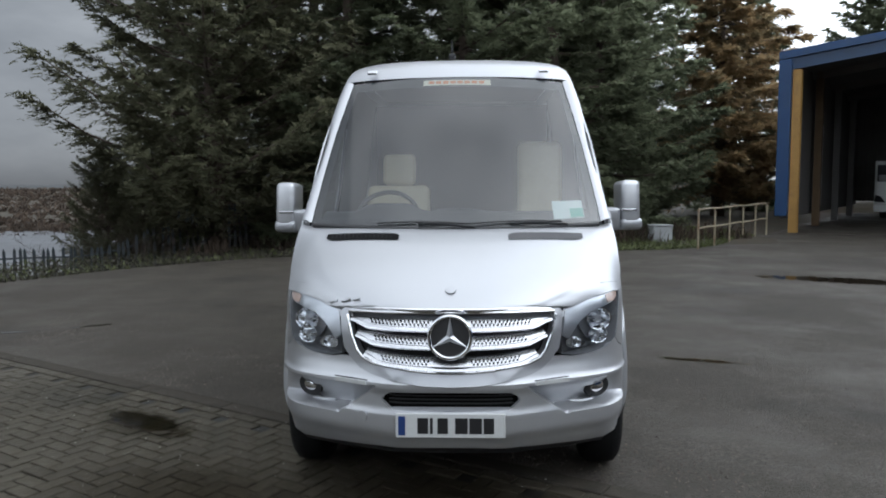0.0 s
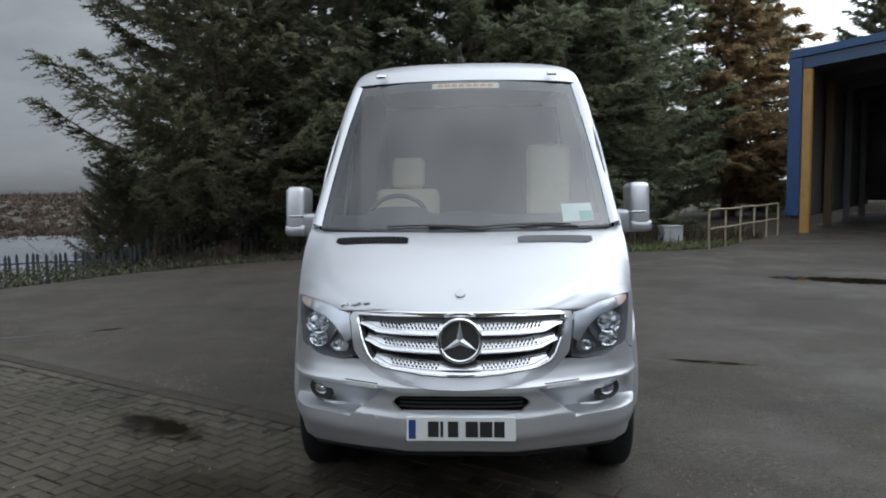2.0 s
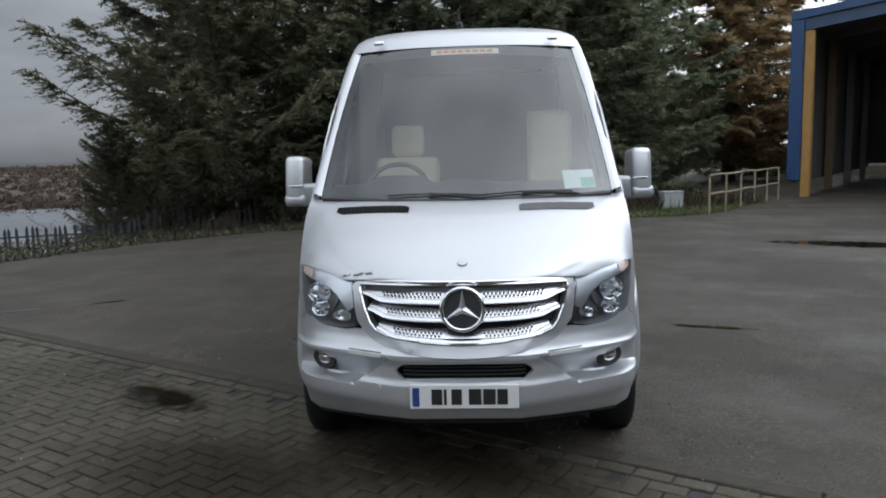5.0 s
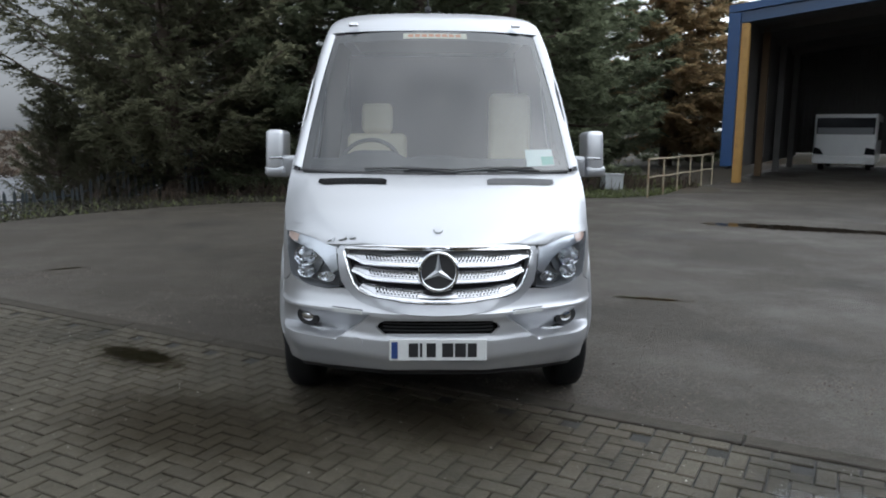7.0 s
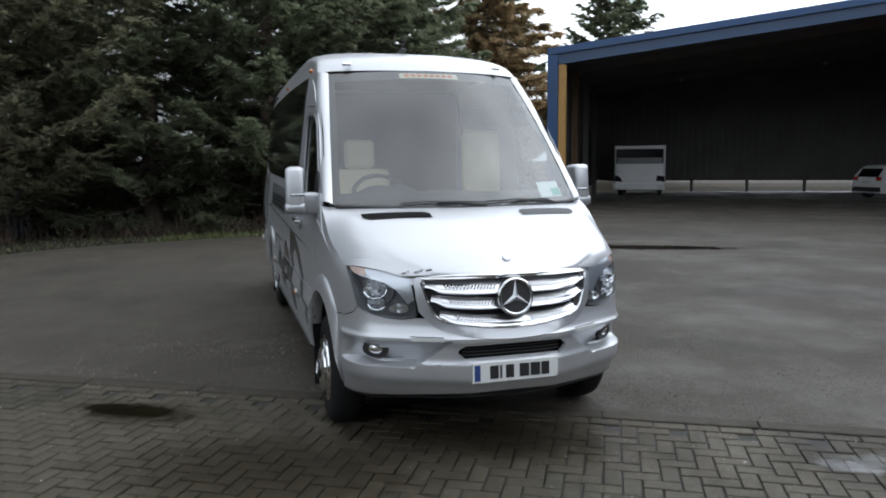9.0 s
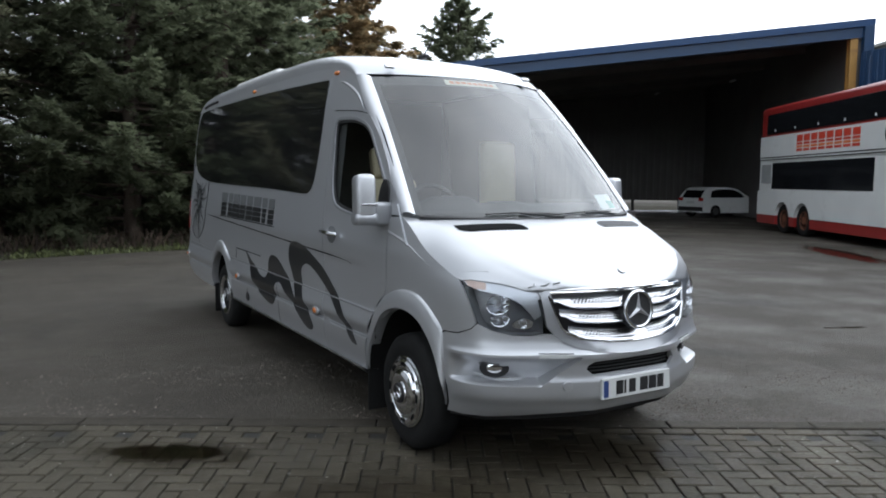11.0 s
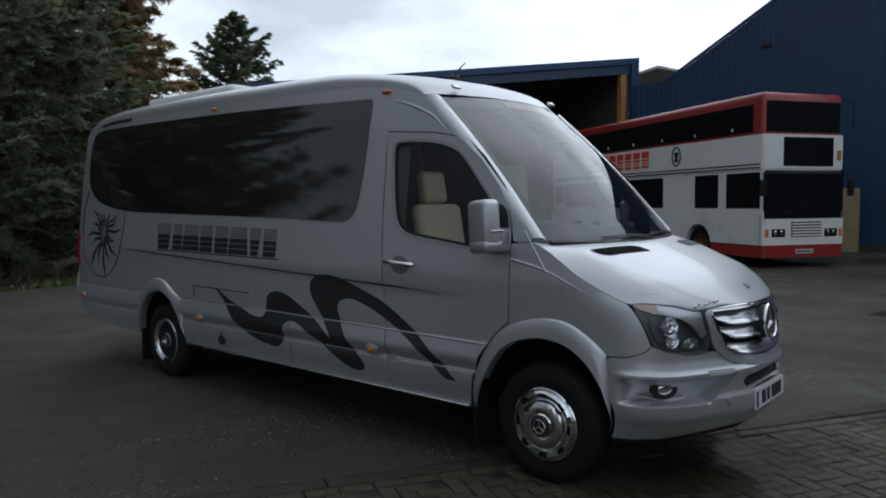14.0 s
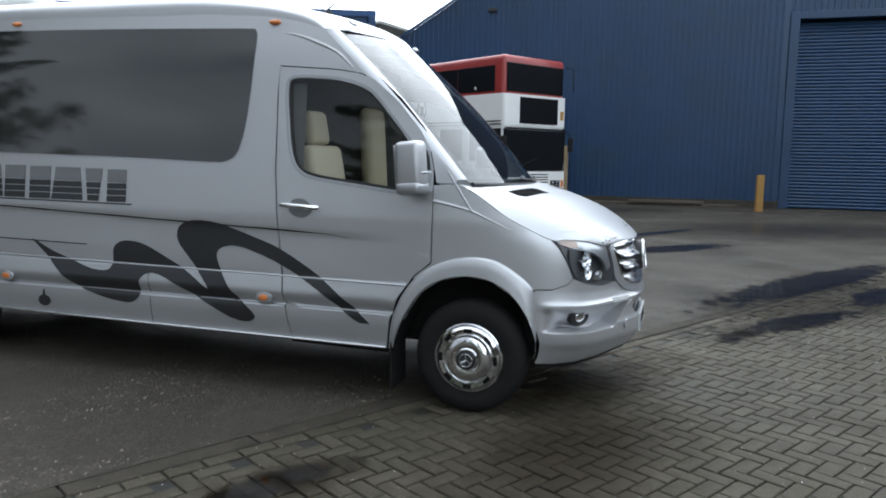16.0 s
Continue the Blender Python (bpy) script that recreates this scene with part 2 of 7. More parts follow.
M = {
    "asphalt": material("asphalt", (0.057, 0.050, 0.040), 0.74, vary=0.40, scale=0.55, fine=70, bump=0.8, bump_scale=110, wet=0.34, stain=(0.030, 0.027, 0.022), stain_at=0.60, spec=0.26, speckle=0.5, grain=70.0),
    "loose_stone": material("loose_stone", (0.115, 0.096, 0.080), 0.7, vary=0.3, island=0.6),
    "pale_chip": material("pale_chip", (0.42, 0.41, 0.38), 0.7, vary=0.3, island=0.5),
    "brick": material("brick", (0.065, 0.057, 0.041), 0.70, vary=0.40, scale=1.1, fine=120, bump=0.5, bump_scale=180, wet=0.30, random_tone=0.13, spec=0.24, speckle=0.3, grain=160.0, stain=(0.034, 0.031, 0.022), stain_at=0.60),
    "brick_far": material("brick_far", (0.065, 0.057, 0.041), 0.70, vary=0.40, scale=1.1, fine=120, bump=0.5, bump_scale=180, wet=0.30, island=0.13, spec=0.24, speckle=0.3, grain=160.0, stain=(0.034, 0.031, 0.022), stain_at=0.60),
    "joint": material("joint", (0.014, 0.013, 0.011), 0.7, vary=0.3, scale=8, bump=0.5, bump_scale=90),
    "kerb": material("kerb", (0.056, 0.049, 0.039), 0.75, vary=0.3, scale=2.5, fine=90, bump=0.5, bump_scale=120, stain=(0.034, 0.031, 0.025), stain_at=0.55, wet=0.15, spec=0.14),
    "earth": material("earth", (0.034, 0.029, 0.016), 0.9, vary=0.45, scale=0.5, fine=8, bump=1.0, bump_scale=14, stain=(0.050, 0.032, 0.018), stain_at=0.55),
    "grass": material("grass", (0.070, 0.084, 0.022), 0.7, vary=0.35, island=0.5),
    "dead_grass": material("dead_grass", (0.026, 0.022, 0.013), 0.8, vary=0.35, island=0.5),
    "heath": material("heath", (0.046, 0.031, 0.020), 0.9, vary=0.4, scale=0.3, fine=6, island=0.5),
    "hill": material("hill", (0.032, 0.035, 0.036), 0.95, vary=0.3, scale=0.01, fine=0.08),
    "water": material("water", (0.10, 0.105, 0.115), 0.3, vary=0.8, scale=0.5, fine=2.0, bump=0.05, bump_scale=3, spec=0.8),
    "puddle": glass("puddle", (0.46, 0.42, 0.37), 0.05, 0.03, (0.36, 0.60, 1.15)),
    "damp": glass("damp", (0.64, 0.62, 0.585), 0.22, 0.0, (0.10, 0.66, 0.8), 0.36),
    "bark": material("bark", (0.075, 0.055, 0.042), 0.9, vary=0.3, scale=6, bump=0.8, bump_scale=25),
    "needles": foliage("needles", (0.152, 0.152, 0.096), 0.64, vary=0.35, scale=0.8, fine=9.0, island=0.06),
    "needles_dark": foliage("needles_dark", (0.172, 0.192, 0.120), 0.66, vary=0.4, scale=0.8, fine=9.0, island=0.06),
    "needles_brown": foliage("needles_brown", (0.38, 0.275, 0.150), vary=0.35, scale=0.9, island=0.2, stain=(0.19, 0.18, 0.11), stain_at=0.58),
    "blue_clad": material("blue_clad", (0.0085, 0.037, 0.096), 0.42, metal=0.0, vary=0.24, scale=0.5, fine=14, stain=(0.013, 0.035, 0.075), stain_at=0.58),
    "blue_steel": material("blue_steel", (0.0065, 0.042, 0.128), 0.45, vary=0.2, scale=1.5, stain=(0.018, 0.048, 0.11)),
    "yellow_steel": material("yellow_steel", (0.33, 0.185, 0.045), 0.55, vary=0.22, scale=2.5, stain=(0.19, 0.10, 0.035), stain_at=0.63),
    "shed_lining": material("shed_lining", (0.11, 0.106, 0.100), 0.8, vary=0.3, scale=0.6),
    "pale_sheet": material("pale_sheet", (0.36, 0.36, 0.34), 0.6, vary=0.2, scale=0.8, stain=(0.2, 0.19, 0.17)),
    "shutter": material("shutter", (0.009, 0.042, 0.115), 0.40, vary=0.2, scale=1.0, stain=(0.015, 0.045, 0.10), stain_at=0.6),
    "cream_paint": material("cream_paint", (0.28, 0.24, 0.165), 0.55, vary=0.2, scale=3, stain=(0.17, 0.09, 0.05), stain_at=0.6, bump=0.2),
    "fence_paint": material("fence_paint", (0.022, 0.03, 0.035), 0.5, vary=0.2),
    "silver": material("silver", (0.545, 0.555, 0.575), 0.41, metal=0.74, vary=0.03, scale=1.0, fine=400, coat=0.35),
    "silver_trim": material("silver_trim", (0.40, 0.41, 0.43), 0.34, metal=0.6, vary=0.03, coat=0.5),
    "chrome": material("chrome", (0.82, 0.83, 0.85), 0.07, metal=1.0, vary=0.03),
    "chrome_satin": material("chrome_satin", (0.70, 0.71, 0.73), 0.20, metal=1.0, vary=0.04),
    "chrome_dull": material("chrome_dull", (0.70, 0.71, 0.73), 0.25, metal=1.0, vary=0.05),
    "black_plastic": material("black_plastic", (0.018, 0.018, 0.019), 0.5, vary=0.15, scale=5, bump=0.1, bump_scale=300),
    "gap": material("gap", (0.010, 0.010, 0.010), 0.9, vary=0.1, spec=0.05),
    "rubber": material("rubber", (0.012, 0.012, 0.012), 0.8, spec=0.2, vary=0.2, scale=8, bump=0.3, bump_scale=80),
    "privacy": material("privacy", (0.012, 0.0125, 0.014), 0.05, vary=0.1, scale=0.5, spec=1.0, coat=1.0),
    "vinyl": material("vinyl", (0.018, 0.019, 0.021), 0.3, vary=0.1, coat=0.3),
    "vinyl_grey": material("vinyl_grey", (0.14, 0.145, 0.15), 0.35, vary=0.08, coat=0.3),
    "lamp_glass": glass("lamp_glass", (0.93, 0.95, 0.97), 0.02, 0.04),
    "windscreen_glass": glass("windscreen_glass", (0.56, 0.60, 0.61), 0.03, 0.125),
    "door_glass": glass("door_glass", (0.74, 0.77, 0.77), 0.02, 0.06),
    "guard_tan": material("guard_tan", (0.30, 0.23, 0.13), 0.7, vary=0.25, scale=2, stain=(0.2, 0.15, 0.09)),
    "indicator_pale": material("indicator_pale", (0.55, 0.40, 0.33), 0.25, vary=0.1, coat=0.5),
    "grille_back": material("grille_back", (0.05, 0.05, 0.052), 0.6, vary=0.2, scale=8),
    "shaded_yellow": material("shaded_yellow", (0.10, 0.062, 0.028), 0.7, vary=0.25, scale=2.5, stain=(0.10, 0.06, 0.03)),
    "lamp_grey": material("lamp_grey", (0.150, 0.153, 0.160), 0.32, vary=0.12, scale=6),
    "lamp_silver": material("lamp_silver", (0.50, 0.51, 0.53), 0.28, metal=0.85, vary=0.05),
    "shaded_glass": glass("shaded_glass", (0.62, 0.65, 0.65), 0.03, 0.05),
    "amber": material("amber", (0.62, 0.20, 0.05), 0.25, vary=0.1, coat=0.6),
    "red_lens": material("red_lens", (0.45, 0.02, 0.015), 0.25, vary=0.1, coat=0.6),
    "leather": material("leather", (0.62, 0.53, 0.36), 0.5, vary=0.08, scale=4, bump=0.15, bump_scale=120),
    "dash": material("dash", (0.030, 0.031, 0.033), 0.55, vary=0.12, bump=0.1, bump_scale=200),
    "cabin": material("cabin", (0.085, 0.085, 0.088), 0.8, vary=0.15),
    "white_paint": material("white_paint", (0.72, 0.73, 0.72), 0.35, vary=0.08, scale=1.0, coat=0.3, stain=(0.52, 0.51, 0.49), stain_at=0.66),
    "red_paint": material("red_paint", (0.27, 0.024, 0.022), 0.35, vary=0.12, scale=1.0, coat=0.3),
    "red_letter": material("red_letter", (0.62, 0.06, 0.03), 0.4, vary=0.1),
    "orange_letter": material("orange_letter", (0.75, 0.22, 0.06), 0.4, vary=0.1),
    "bus_window": material("bus_window", (0.010, 0.011, 0.013), 0.08, vary=0.1, spec=0.16),
    "rust": material("rust", (0.17, 0.06, 0.03), 0.8, vary=0.3, scale=6),
    "plate": material("plate", (0.56, 0.57, 0.56), 0.4, vary=0.05),
    "ink": material("ink", (0.012, 0.012, 0.013), 0.5, vary=0.05),
    "plate_blue": material("plate_blue", (0.02, 0.045, 0.16), 0.4, vary=0.05),
    "sign_cream": material("sign_cream", (0.75, 0.68, 0.52), 0.5, vary=0.08),
    "ticket": material("ticket", (0.72, 0.80, 0.76), 0.5, vary=0.05),
    "ticket_green": material("ticket_green", (0.08, 0.45, 0.33), 0.5, vary=0.1),
    "timber": material("timber", (0.085, 0.070, 0.055), 0.8, vary=0.3, scale=3, bump=0.4),
    "box_grey": material("box_grey", (0.30, 0.31, 0.31), 0.7, vary=0.2, scale=3),
}


# ---- mesh helpers ----
def mesh_of(name, verts, faces, mat, smooth=False, sharp=40.0):
    me = bpy.data.meshes.new(name)
    me.from_pydata([tuple(map(float, v)) for v in verts], [], faces)
    me.update()
    if smooth:
        me.polygons.foreach_set("use_smooth", [True] * len(me.polygons))
        me.set_sharp_from_angle(angle=radians(sharp))
    for one in (mat if isinstance(mat, (list, tuple)) else [mat]):
        me.materials.append(one)
    return me


def part(name, geo, mat, parent=None, label="", smooth=False, sharp=40.0, m=None):
    """One mesh object from (verts, faces) or a bmesh, under its thing."""
    if isinstance(geo, bmesh.types.BMesh):
        me = bpy.data.meshes.new(name)
        geo.to_mesh(me)
        geo.free()
        if smooth:
            me.polygons.foreach_set("use_smooth", [True] * len(me.polygons))
            me.set_sharp_from_angle(angle=radians(sharp))
        me.materials.append(mat)
    else:
        me = mesh_of(name, geo[0], geo[1], mat, smooth, sharp)
    ob = new(name, me)
    if parent is not None:
        ob.parent = parent
    if m is not None:
        ob.matrix_basis = m
    if label:
        ob["label"] = label
    return ob


def thing(name, m, label, category, group="", kind=""):
    ob = new(name)
    ob.empty_display_size = 0.1
    ob.matrix_basis = m
    return tagged(ob, label, category, group, kind)


def box(x0, x1, y0, y1, z0, z1, bevel=0.0, seg=2):
    bm = bmesh.new()
    bmesh.ops.create_cube(bm, size=1, matrix=Matrix.Translation(((x0 + x1) / 2, (y0 + y1) / 2, (z0 + z1) / 2)) @ Matrix.Diagonal((x1 - x0, y1 - y0, z1 - z0, 1)))
    if bevel:
        bmesh.ops.bevel(bm, geom=bm.edges[:], offset=bevel, segments=seg, affect="EDGES", profile=0.5)
    return bm


def prism(poly, axis, a, b):
    """A plate: polygon in the two axes other than axis (in xyz order), from a to b along it."""
    def at(p, q):
        return {"x": (q, p[0], p[1]), "y": (p[0], q, p[1]), "z": (p[0], p[1], q)}[axis]
    n = len(poly)
    v = [at(p, a) for p in poly] + [at(p, b) for p in poly]
    f = [list(range(n))[::-1], list(range(n, 2 * n))] + [[i, (i + 1) % n, n + (i + 1) % n, n + i] for i in range(n)]
    bm = bmesh.new()
    vs = [bm.verts.new(p) for p in v]
    for q in f:
        bm.faces.new([vs[i] for i in q])
    bmesh.ops.recalc_face_normals(bm, faces=bm.faces[:])
    return bm


def tube(points, radius, n=10, closed=False, taper=None):
    """A round bar along points."""
    pts = [Vector(p) for p in points]
    v, f = [], []
    up = Vector((0.13, 0.27, 0.95))
    for i, p in enumerate(pts):
        a, b = pts[max(i - 1, 0)], pts[min(i + 1, len(pts) - 1)]
        if closed:
            a, b = pts[i - 1], pts[(i + 1) % len(pts)]
        d = (b - a).normalized()
        s = d.cross(up)
        if s.length < 1e-3:
            s = d.cross(Vector((1, 0, 0)))
        s.normalize()
        w = s.cross(d)
        r = taper(i / max(1, len(pts) - 1)) * radius if taper else radius
        v += [p + r * (math.cos(2 * math.pi * k / n) * s + math.sin(2 * math.pi * k / n) * w) for k in range(n)]
    last = len(pts) if closed else len(pts) - 1
    for i in range(last):
        j = (i + 1) % len(pts)
        f += [[i * n + k, i * n + (k + 1) % n, j * n + (k + 1) % n, j * n + k] for k in range(n)]
    if not closed:
        f += [list(range(n)), list(range((len(pts) - 1) * n, len(pts) * n))[::-1]]
    return v, f


def turned(profile, n=32, axis="x", closed=True):
    """A turned body: profile of (along, radius) swept about the axis; closed=False leaves its first end open."""
    v, f = [], []
    for a, r in profile:
        for k in range(n):
            c, s = math.cos(2 * math.pi * k / n) * r, math.sin(2 * math.pi * k / n) * r
            v.append({"x": (a, c, s), "y": (c, a, s), "z": (c, s, a)}[axis])
    m = len(profile)
    for i in range(m - 1):
        f += [[i * n + k, i * n + (k + 1) % n, (i + 1) * n + (k + 1) % n, (i + 1) * n + k] for k in range(n)]
    f += ([list(range(n))[::-1]] if closed else []) + [list(range((m - 1) * n, m * n))]
    return v, f


def smoothstep(a, b, x):
    t = min(1.0, max(0.0, (x - a) / (b - a)))
    return t * t * (3 - 2 * t)


def lerp_table(table, x):
    """Smooth reading of a table of (x, value) rows: monotone cubic."""
    if x <= table[0][0]:
        return table[0][1]
    if x >= table[-1][0]:
        return table[-1][1]
    for i in range(len(table) - 1):
        (x0, y0), (x1, y1) = table[i], table[i + 1]
        if x <= x1:
            h = x1 - x0
            d = (y1 - y0) / h
            def slope(j):
                if j <= 0 or j >= len(table) - 1:
                    return (table[min(j + 1, len(table) - 1)][1] - table[max(j - 1, 0)][1]) / (table[min(j + 1, len(table) - 1)][0] - table[max(j - 1, 0)][0])
                a = (table[j][1] - table[j - 1][1]) / (table[j][0] - table[j - 1][0])
                b = (table[j + 1][1] - table[j][1]) / (table[j + 1][0] - table[j][0])
                return 0 if a * b <= 0 else 2 * a * b / (a + b)
            m0, m1 = slope(i), slope(i + 1)
            t = (x - x0) / h
            return (2 * t**3 - 3 * t**2 + 1) * y0 + (t**3 - 2 * t**2 + t) * h * m0 + (-2 * t**3 + 3 * t**2) * y1 + (t**3 - t**2) * h * m1


def spline(points, per=6, closed=False):
    """Catmull-Rom through points of any dimension."""
    p = [np.array(q, float) for q in points]
    n, out = len(p), []
    for i in range(n if closed else n - 1):
        a, b, c, d = (p[(i - 1) % n], p[i], p[(i + 1) % n], p[(i + 2) % n]) if closed else (p[max(i - 1, 0)], p[i], p[i + 1], p[min(i + 2, n - 1)])
        for k in range(per):
            t = k / per
            out.append(0.5 * (2 * b + (c - a) * t + (2 * a - 5 * b + 4 * c - d) * t**2 + (3 * b - a - 3 * c + d) * t**3))
    if not closed:
        out.append(p[-1])
    return out


def inside(x, y, poly):
    hit = False
    for i in range(len(poly)):
        (x0, y0), (x1, y1) = poly[i - 1], poly[i]
        if (y0 > y) != (y1 > y) and x < (x1 - x0) * (y - y0) / (y1 - y0) + x0:
            hit = not hit
    return hit


from mathutils.geometry import delaunay_2d_cdt


def patch(outline, holes=(), step=0.05, rows=(), cols=(), crease=(), clear=0.0):
    """Triangles over a flat outline with holes, with inner points on a grid that keeps clear of the crease points. Returns 2D verts and faces."""
    loops = [list(map(tuple, outline))] + [list(map(tuple, h)) for h in holes]
    pts, edges = [], []
    for n, lp in enumerate(loops):
        if len(rows) > 30:   # the long panels take a corner wherever a pressed line meets their edge
            cut = []
            for i, (a, b) in enumerate(lp):
                c, d = lp[(i + 1) % len(lp)]
                cut.append((a, b))
                if abs(d - b) > 0.004:
                    ks = sorted((r - b) / (d - b) for r in rows if r < 1.32)
                    cut += [(a + (c - a) * k, b + (d - b) * k) for k in ks if 0.04 < k < 0.96]
            loops[n] = lp = cut
        base = len(pts)
        pts += [Vector((float(a), float(b))) for a, b in lp]
        edges += [(base + i, base + (i + 1) % len(lp)) for i in range(len(lp))]
    xs, ys = [p[0] for p in loops[0]], [p[1] for p in loops[0]]
    gx = sorted(set(list(np.arange(min(xs) + step, max(xs), step)) + [c for c in cols if min(xs) < c < max(xs)]))
    gy = sorted(set(list(np.arange(min(ys) + step, max(ys), step)) + [r for r in rows if min(ys) < r < max(ys)])) if not rows else sorted(r for r in rows if min(ys) < r < max(ys))
    ring = [(Vector(lp[i - 1]), Vector(lp[i])) for lp in loops for i in range(len(lp))]
    for gxx in gx:
        for gyy in gy:
            if inside(gxx, gyy, loops[0]) and not any(inside(gxx, gyy, h) for h in loops[1:]):
                q = Vector((gxx, gyy))
                near = False
                for a, b in ring:
                    d = b - a
                    k = max(0.0, min(1.0, (q - a).dot(d) / max(d.length_squared, 1e-12)))
                    if (a + d * k - q).length_squared < (0.2 * step) ** 2:
                        near = True
                        break
                if not near and not any((c[0] - gxx) ** 2 + (c[1] - gyy) ** 2 < clear * clear for c in crease):
                    pts.append(q)
    pts += [Vector((float(a), float(b))) for a, b in crease if inside(a, b, loops[0])]
    v, e, f, *_ = delaunay_2d_cdt(pts, edges, [], 0, 1e-6)
    keep = []
    for tri in f:
        c = sum((v[i] for i in tri), Vector((0, 0))) / len(tri)
        if inside(c.x, c.y, loops[0]) and not any(inside(c.x, c.y, h) for h in loops[1:]):
            keep.append(list(tri))
    return v, keep

# ---- the yard ----
EDGE_O, EDGE_S, EDGE_D = Vector((0.0, 1.1, 0.0)), Vector((0.869, -0.495, 0.0)), Vector((-0.495, -0.869, 0.0))


def paved(s, d, z=0.0):
    return EDGE_O + EDGE_S * s + EDGE_D * d + Vector((0, 0, z))


def ground_height(x, y):
    """Flat under the yard, dropping to the water beyond the verge on the open side."""
    out = smoothstep(-6.6, -9.4, x + 0.12 * (y - 14)) * smoothstep(9.0, 15.0, y - 0.35 * (x + 8))
    behind = smoothstep(15.5, 19, y) * smoothstep(9.5, 7.5, x)
    far = math.hypot(x, y)
    return -0.03 - 1.1 * out * smoothstep(300, 30, far) + 0.14 * behind * (1 - out) + 0.03 * noise.noise((x * 0.5, y * 0.5, 0)) * (behind + out)


xs = [-3000, -1200, -500, -220, -110, -70, -50] + list(np.arange(-40, 45, 1.0)) + [60, 110, 250, 600, 1500, 3000]
gv = [(x, y, ground_height(x, y)) for y in xs for x in xs]
gn = len(xs)
gf = [[j * gn + i, j * gn + i + 1, (j + 1) * gn + i + 1, (j + 1) * gn + i] for j in range(gn - 1) for i in range(gn - 1)]
tagged(part("ground", (gv, gf), M["earth"], smooth=True), "rough grass and bare earth around the yard", "ground", kind="structure")

verge = spline([(-30, -12), (-16, 0), (-11.5, 4.5), (-8.6, 8.5), (-7.0, 11.2), (-4.6, 13.4), (-0.6, 14.6), (3.0, 14.9), (5.7, 15.6), (8.0, 18.6), (9.9, 21.0)], 8)
far_in = [(19.5, 36.0), (34, 28), (40, 10), (40, -40), (-30, -40)]
yard = [tuple(p) for p in verge] + far_in
# asphalt on the far side of the paving's edge, and a second sheet behind the camera
v2, f2 = patch([(float(p[0] + 0.07 * noise.noise((p[0] * 1.7, p[1] * 1.7, 3))), float(p[1] + 0.10 * noise.noise((p[0] * 2.1, p[1] * 2.1, 9)))) for p in yard],
               [[tuple(paved(s, d).xy) for s, d in ((-8, 0), (12, 0), (12, 6.2), (-8, 6.2))]], step=1.0)
tagged(part("yard", ([(p.x, p.y, 0.0) for p in v2], f2), M["asphalt"]), "worn wet dark grey asphalt yard with fine loose stones", "asphalt", kind="structure")

# block paving: bed, flush kerb, a stretcher course and herringbone
paving = tagged(part("pavement", ([paved(s, d, -0.014) for s, d in ((-8, 0), (12, 0), (12, 6.2), (-8, 6.2))], [[0, 3, 2, 1]]), M["joint"]),
                "wet brown-grey herringbone block paving", "paving", kind="structure")


def block(l, w, h=0.02, b=0.0045):
    """A paving block, top at z = 0, chamfered."""
    x, y = l / 2, w / 2
    v = [(-x, -y, -h), (x, -y, -h), (x, y, -h), (-x, y, -h), (-x, -y, -b), (x, -y, -b), (x, y, -b), (-x, y, -b),
         (-x + b, -y + b, 0), (x - b, -y + b, 0), (x - b, y - b, 0), (-x + b, y - b, 0)]
    f = [[8, 9, 10, 11]] + [[i, (i + 1) % 4, 4 + (i + 1) % 4, 4 + i] for i in range(4)] + [[4 + i, 4 + (i + 1) % 4, 8 + (i + 1) % 4, 8 + i] for i in range(4)]
    return v, f


rng = random.Random(5)
turn0 = math.atan2(EDGE_S.y, EDGE_S.x)
spots = []   # (s, d, quarter turn)
A, J = 0.1025, 0.0075
for i in range(-85, 125):
    s = i * 0.205
    if -8 < s < 12:
        spots.append((s, 0.205, 0, 0.2, 0.1))
for r in range(-60, 86):
    for k in range(-70, 90):
        cx, cy = r + 4 * k, r
        for dx, dy, q in ((1.0, 0.5, 0), (2.5, 0.0, 1)):
            s, d = (cx + dx) * A, 0.265 + (cy + dy) * A
            if -7.8 < s < 11.8 and 0.26 < d - (0.1 if q else 0.05) + 0.001 and d < 6.2:
                spots.append((s, d, q, 0.2, 0.1))
near_mesh = mesh_of("brick", *block(0.2 - J, 0.1 - J), M["brick"])
fv, ff = [], []
count = 0
for s, d, q, l, w in spots:
    p = paved(s, d, rng.uniform(-0.003, 0.002))
    m = Matrix.Translation(p) @ Euler((rng.gauss(0, 0.008), rng.gauss(0, 0.008), turn0 + q * math.pi / 2 + rng.gauss(0, 0.012))).to_matrix().to_4x4()
    if -2.9 < s < 0.2 and 0.1 < d < 2.25 and count < 300:
        ob = new("brick", near_mesh)
        ob.parent, ob.matrix_basis = paving, m
        count += 1
    else:
        v, f = block(l - J, w - J)
        base = len(fv)
        fv += [m @ Vector(c) for c in v]
        ff += [[base + i for i in g] for g in f]
tagged(part("bricks", (fv, ff), M["brick_far"], paving), kind="stuff")
for i in range(-8, 12):
    kv, kf = block(0.99, 0.135, 0.02, 0.006)
    ob = part("kerb_stone", (kv, kf), M["kerb"], paving)
    ob.matrix_basis = Matrix.Translation(paved(i + 0.5, 0.07, rng.uniform(-0.001, 0.004))) @ Euler((0, 0, turn0)).to_matrix().to_4x4()

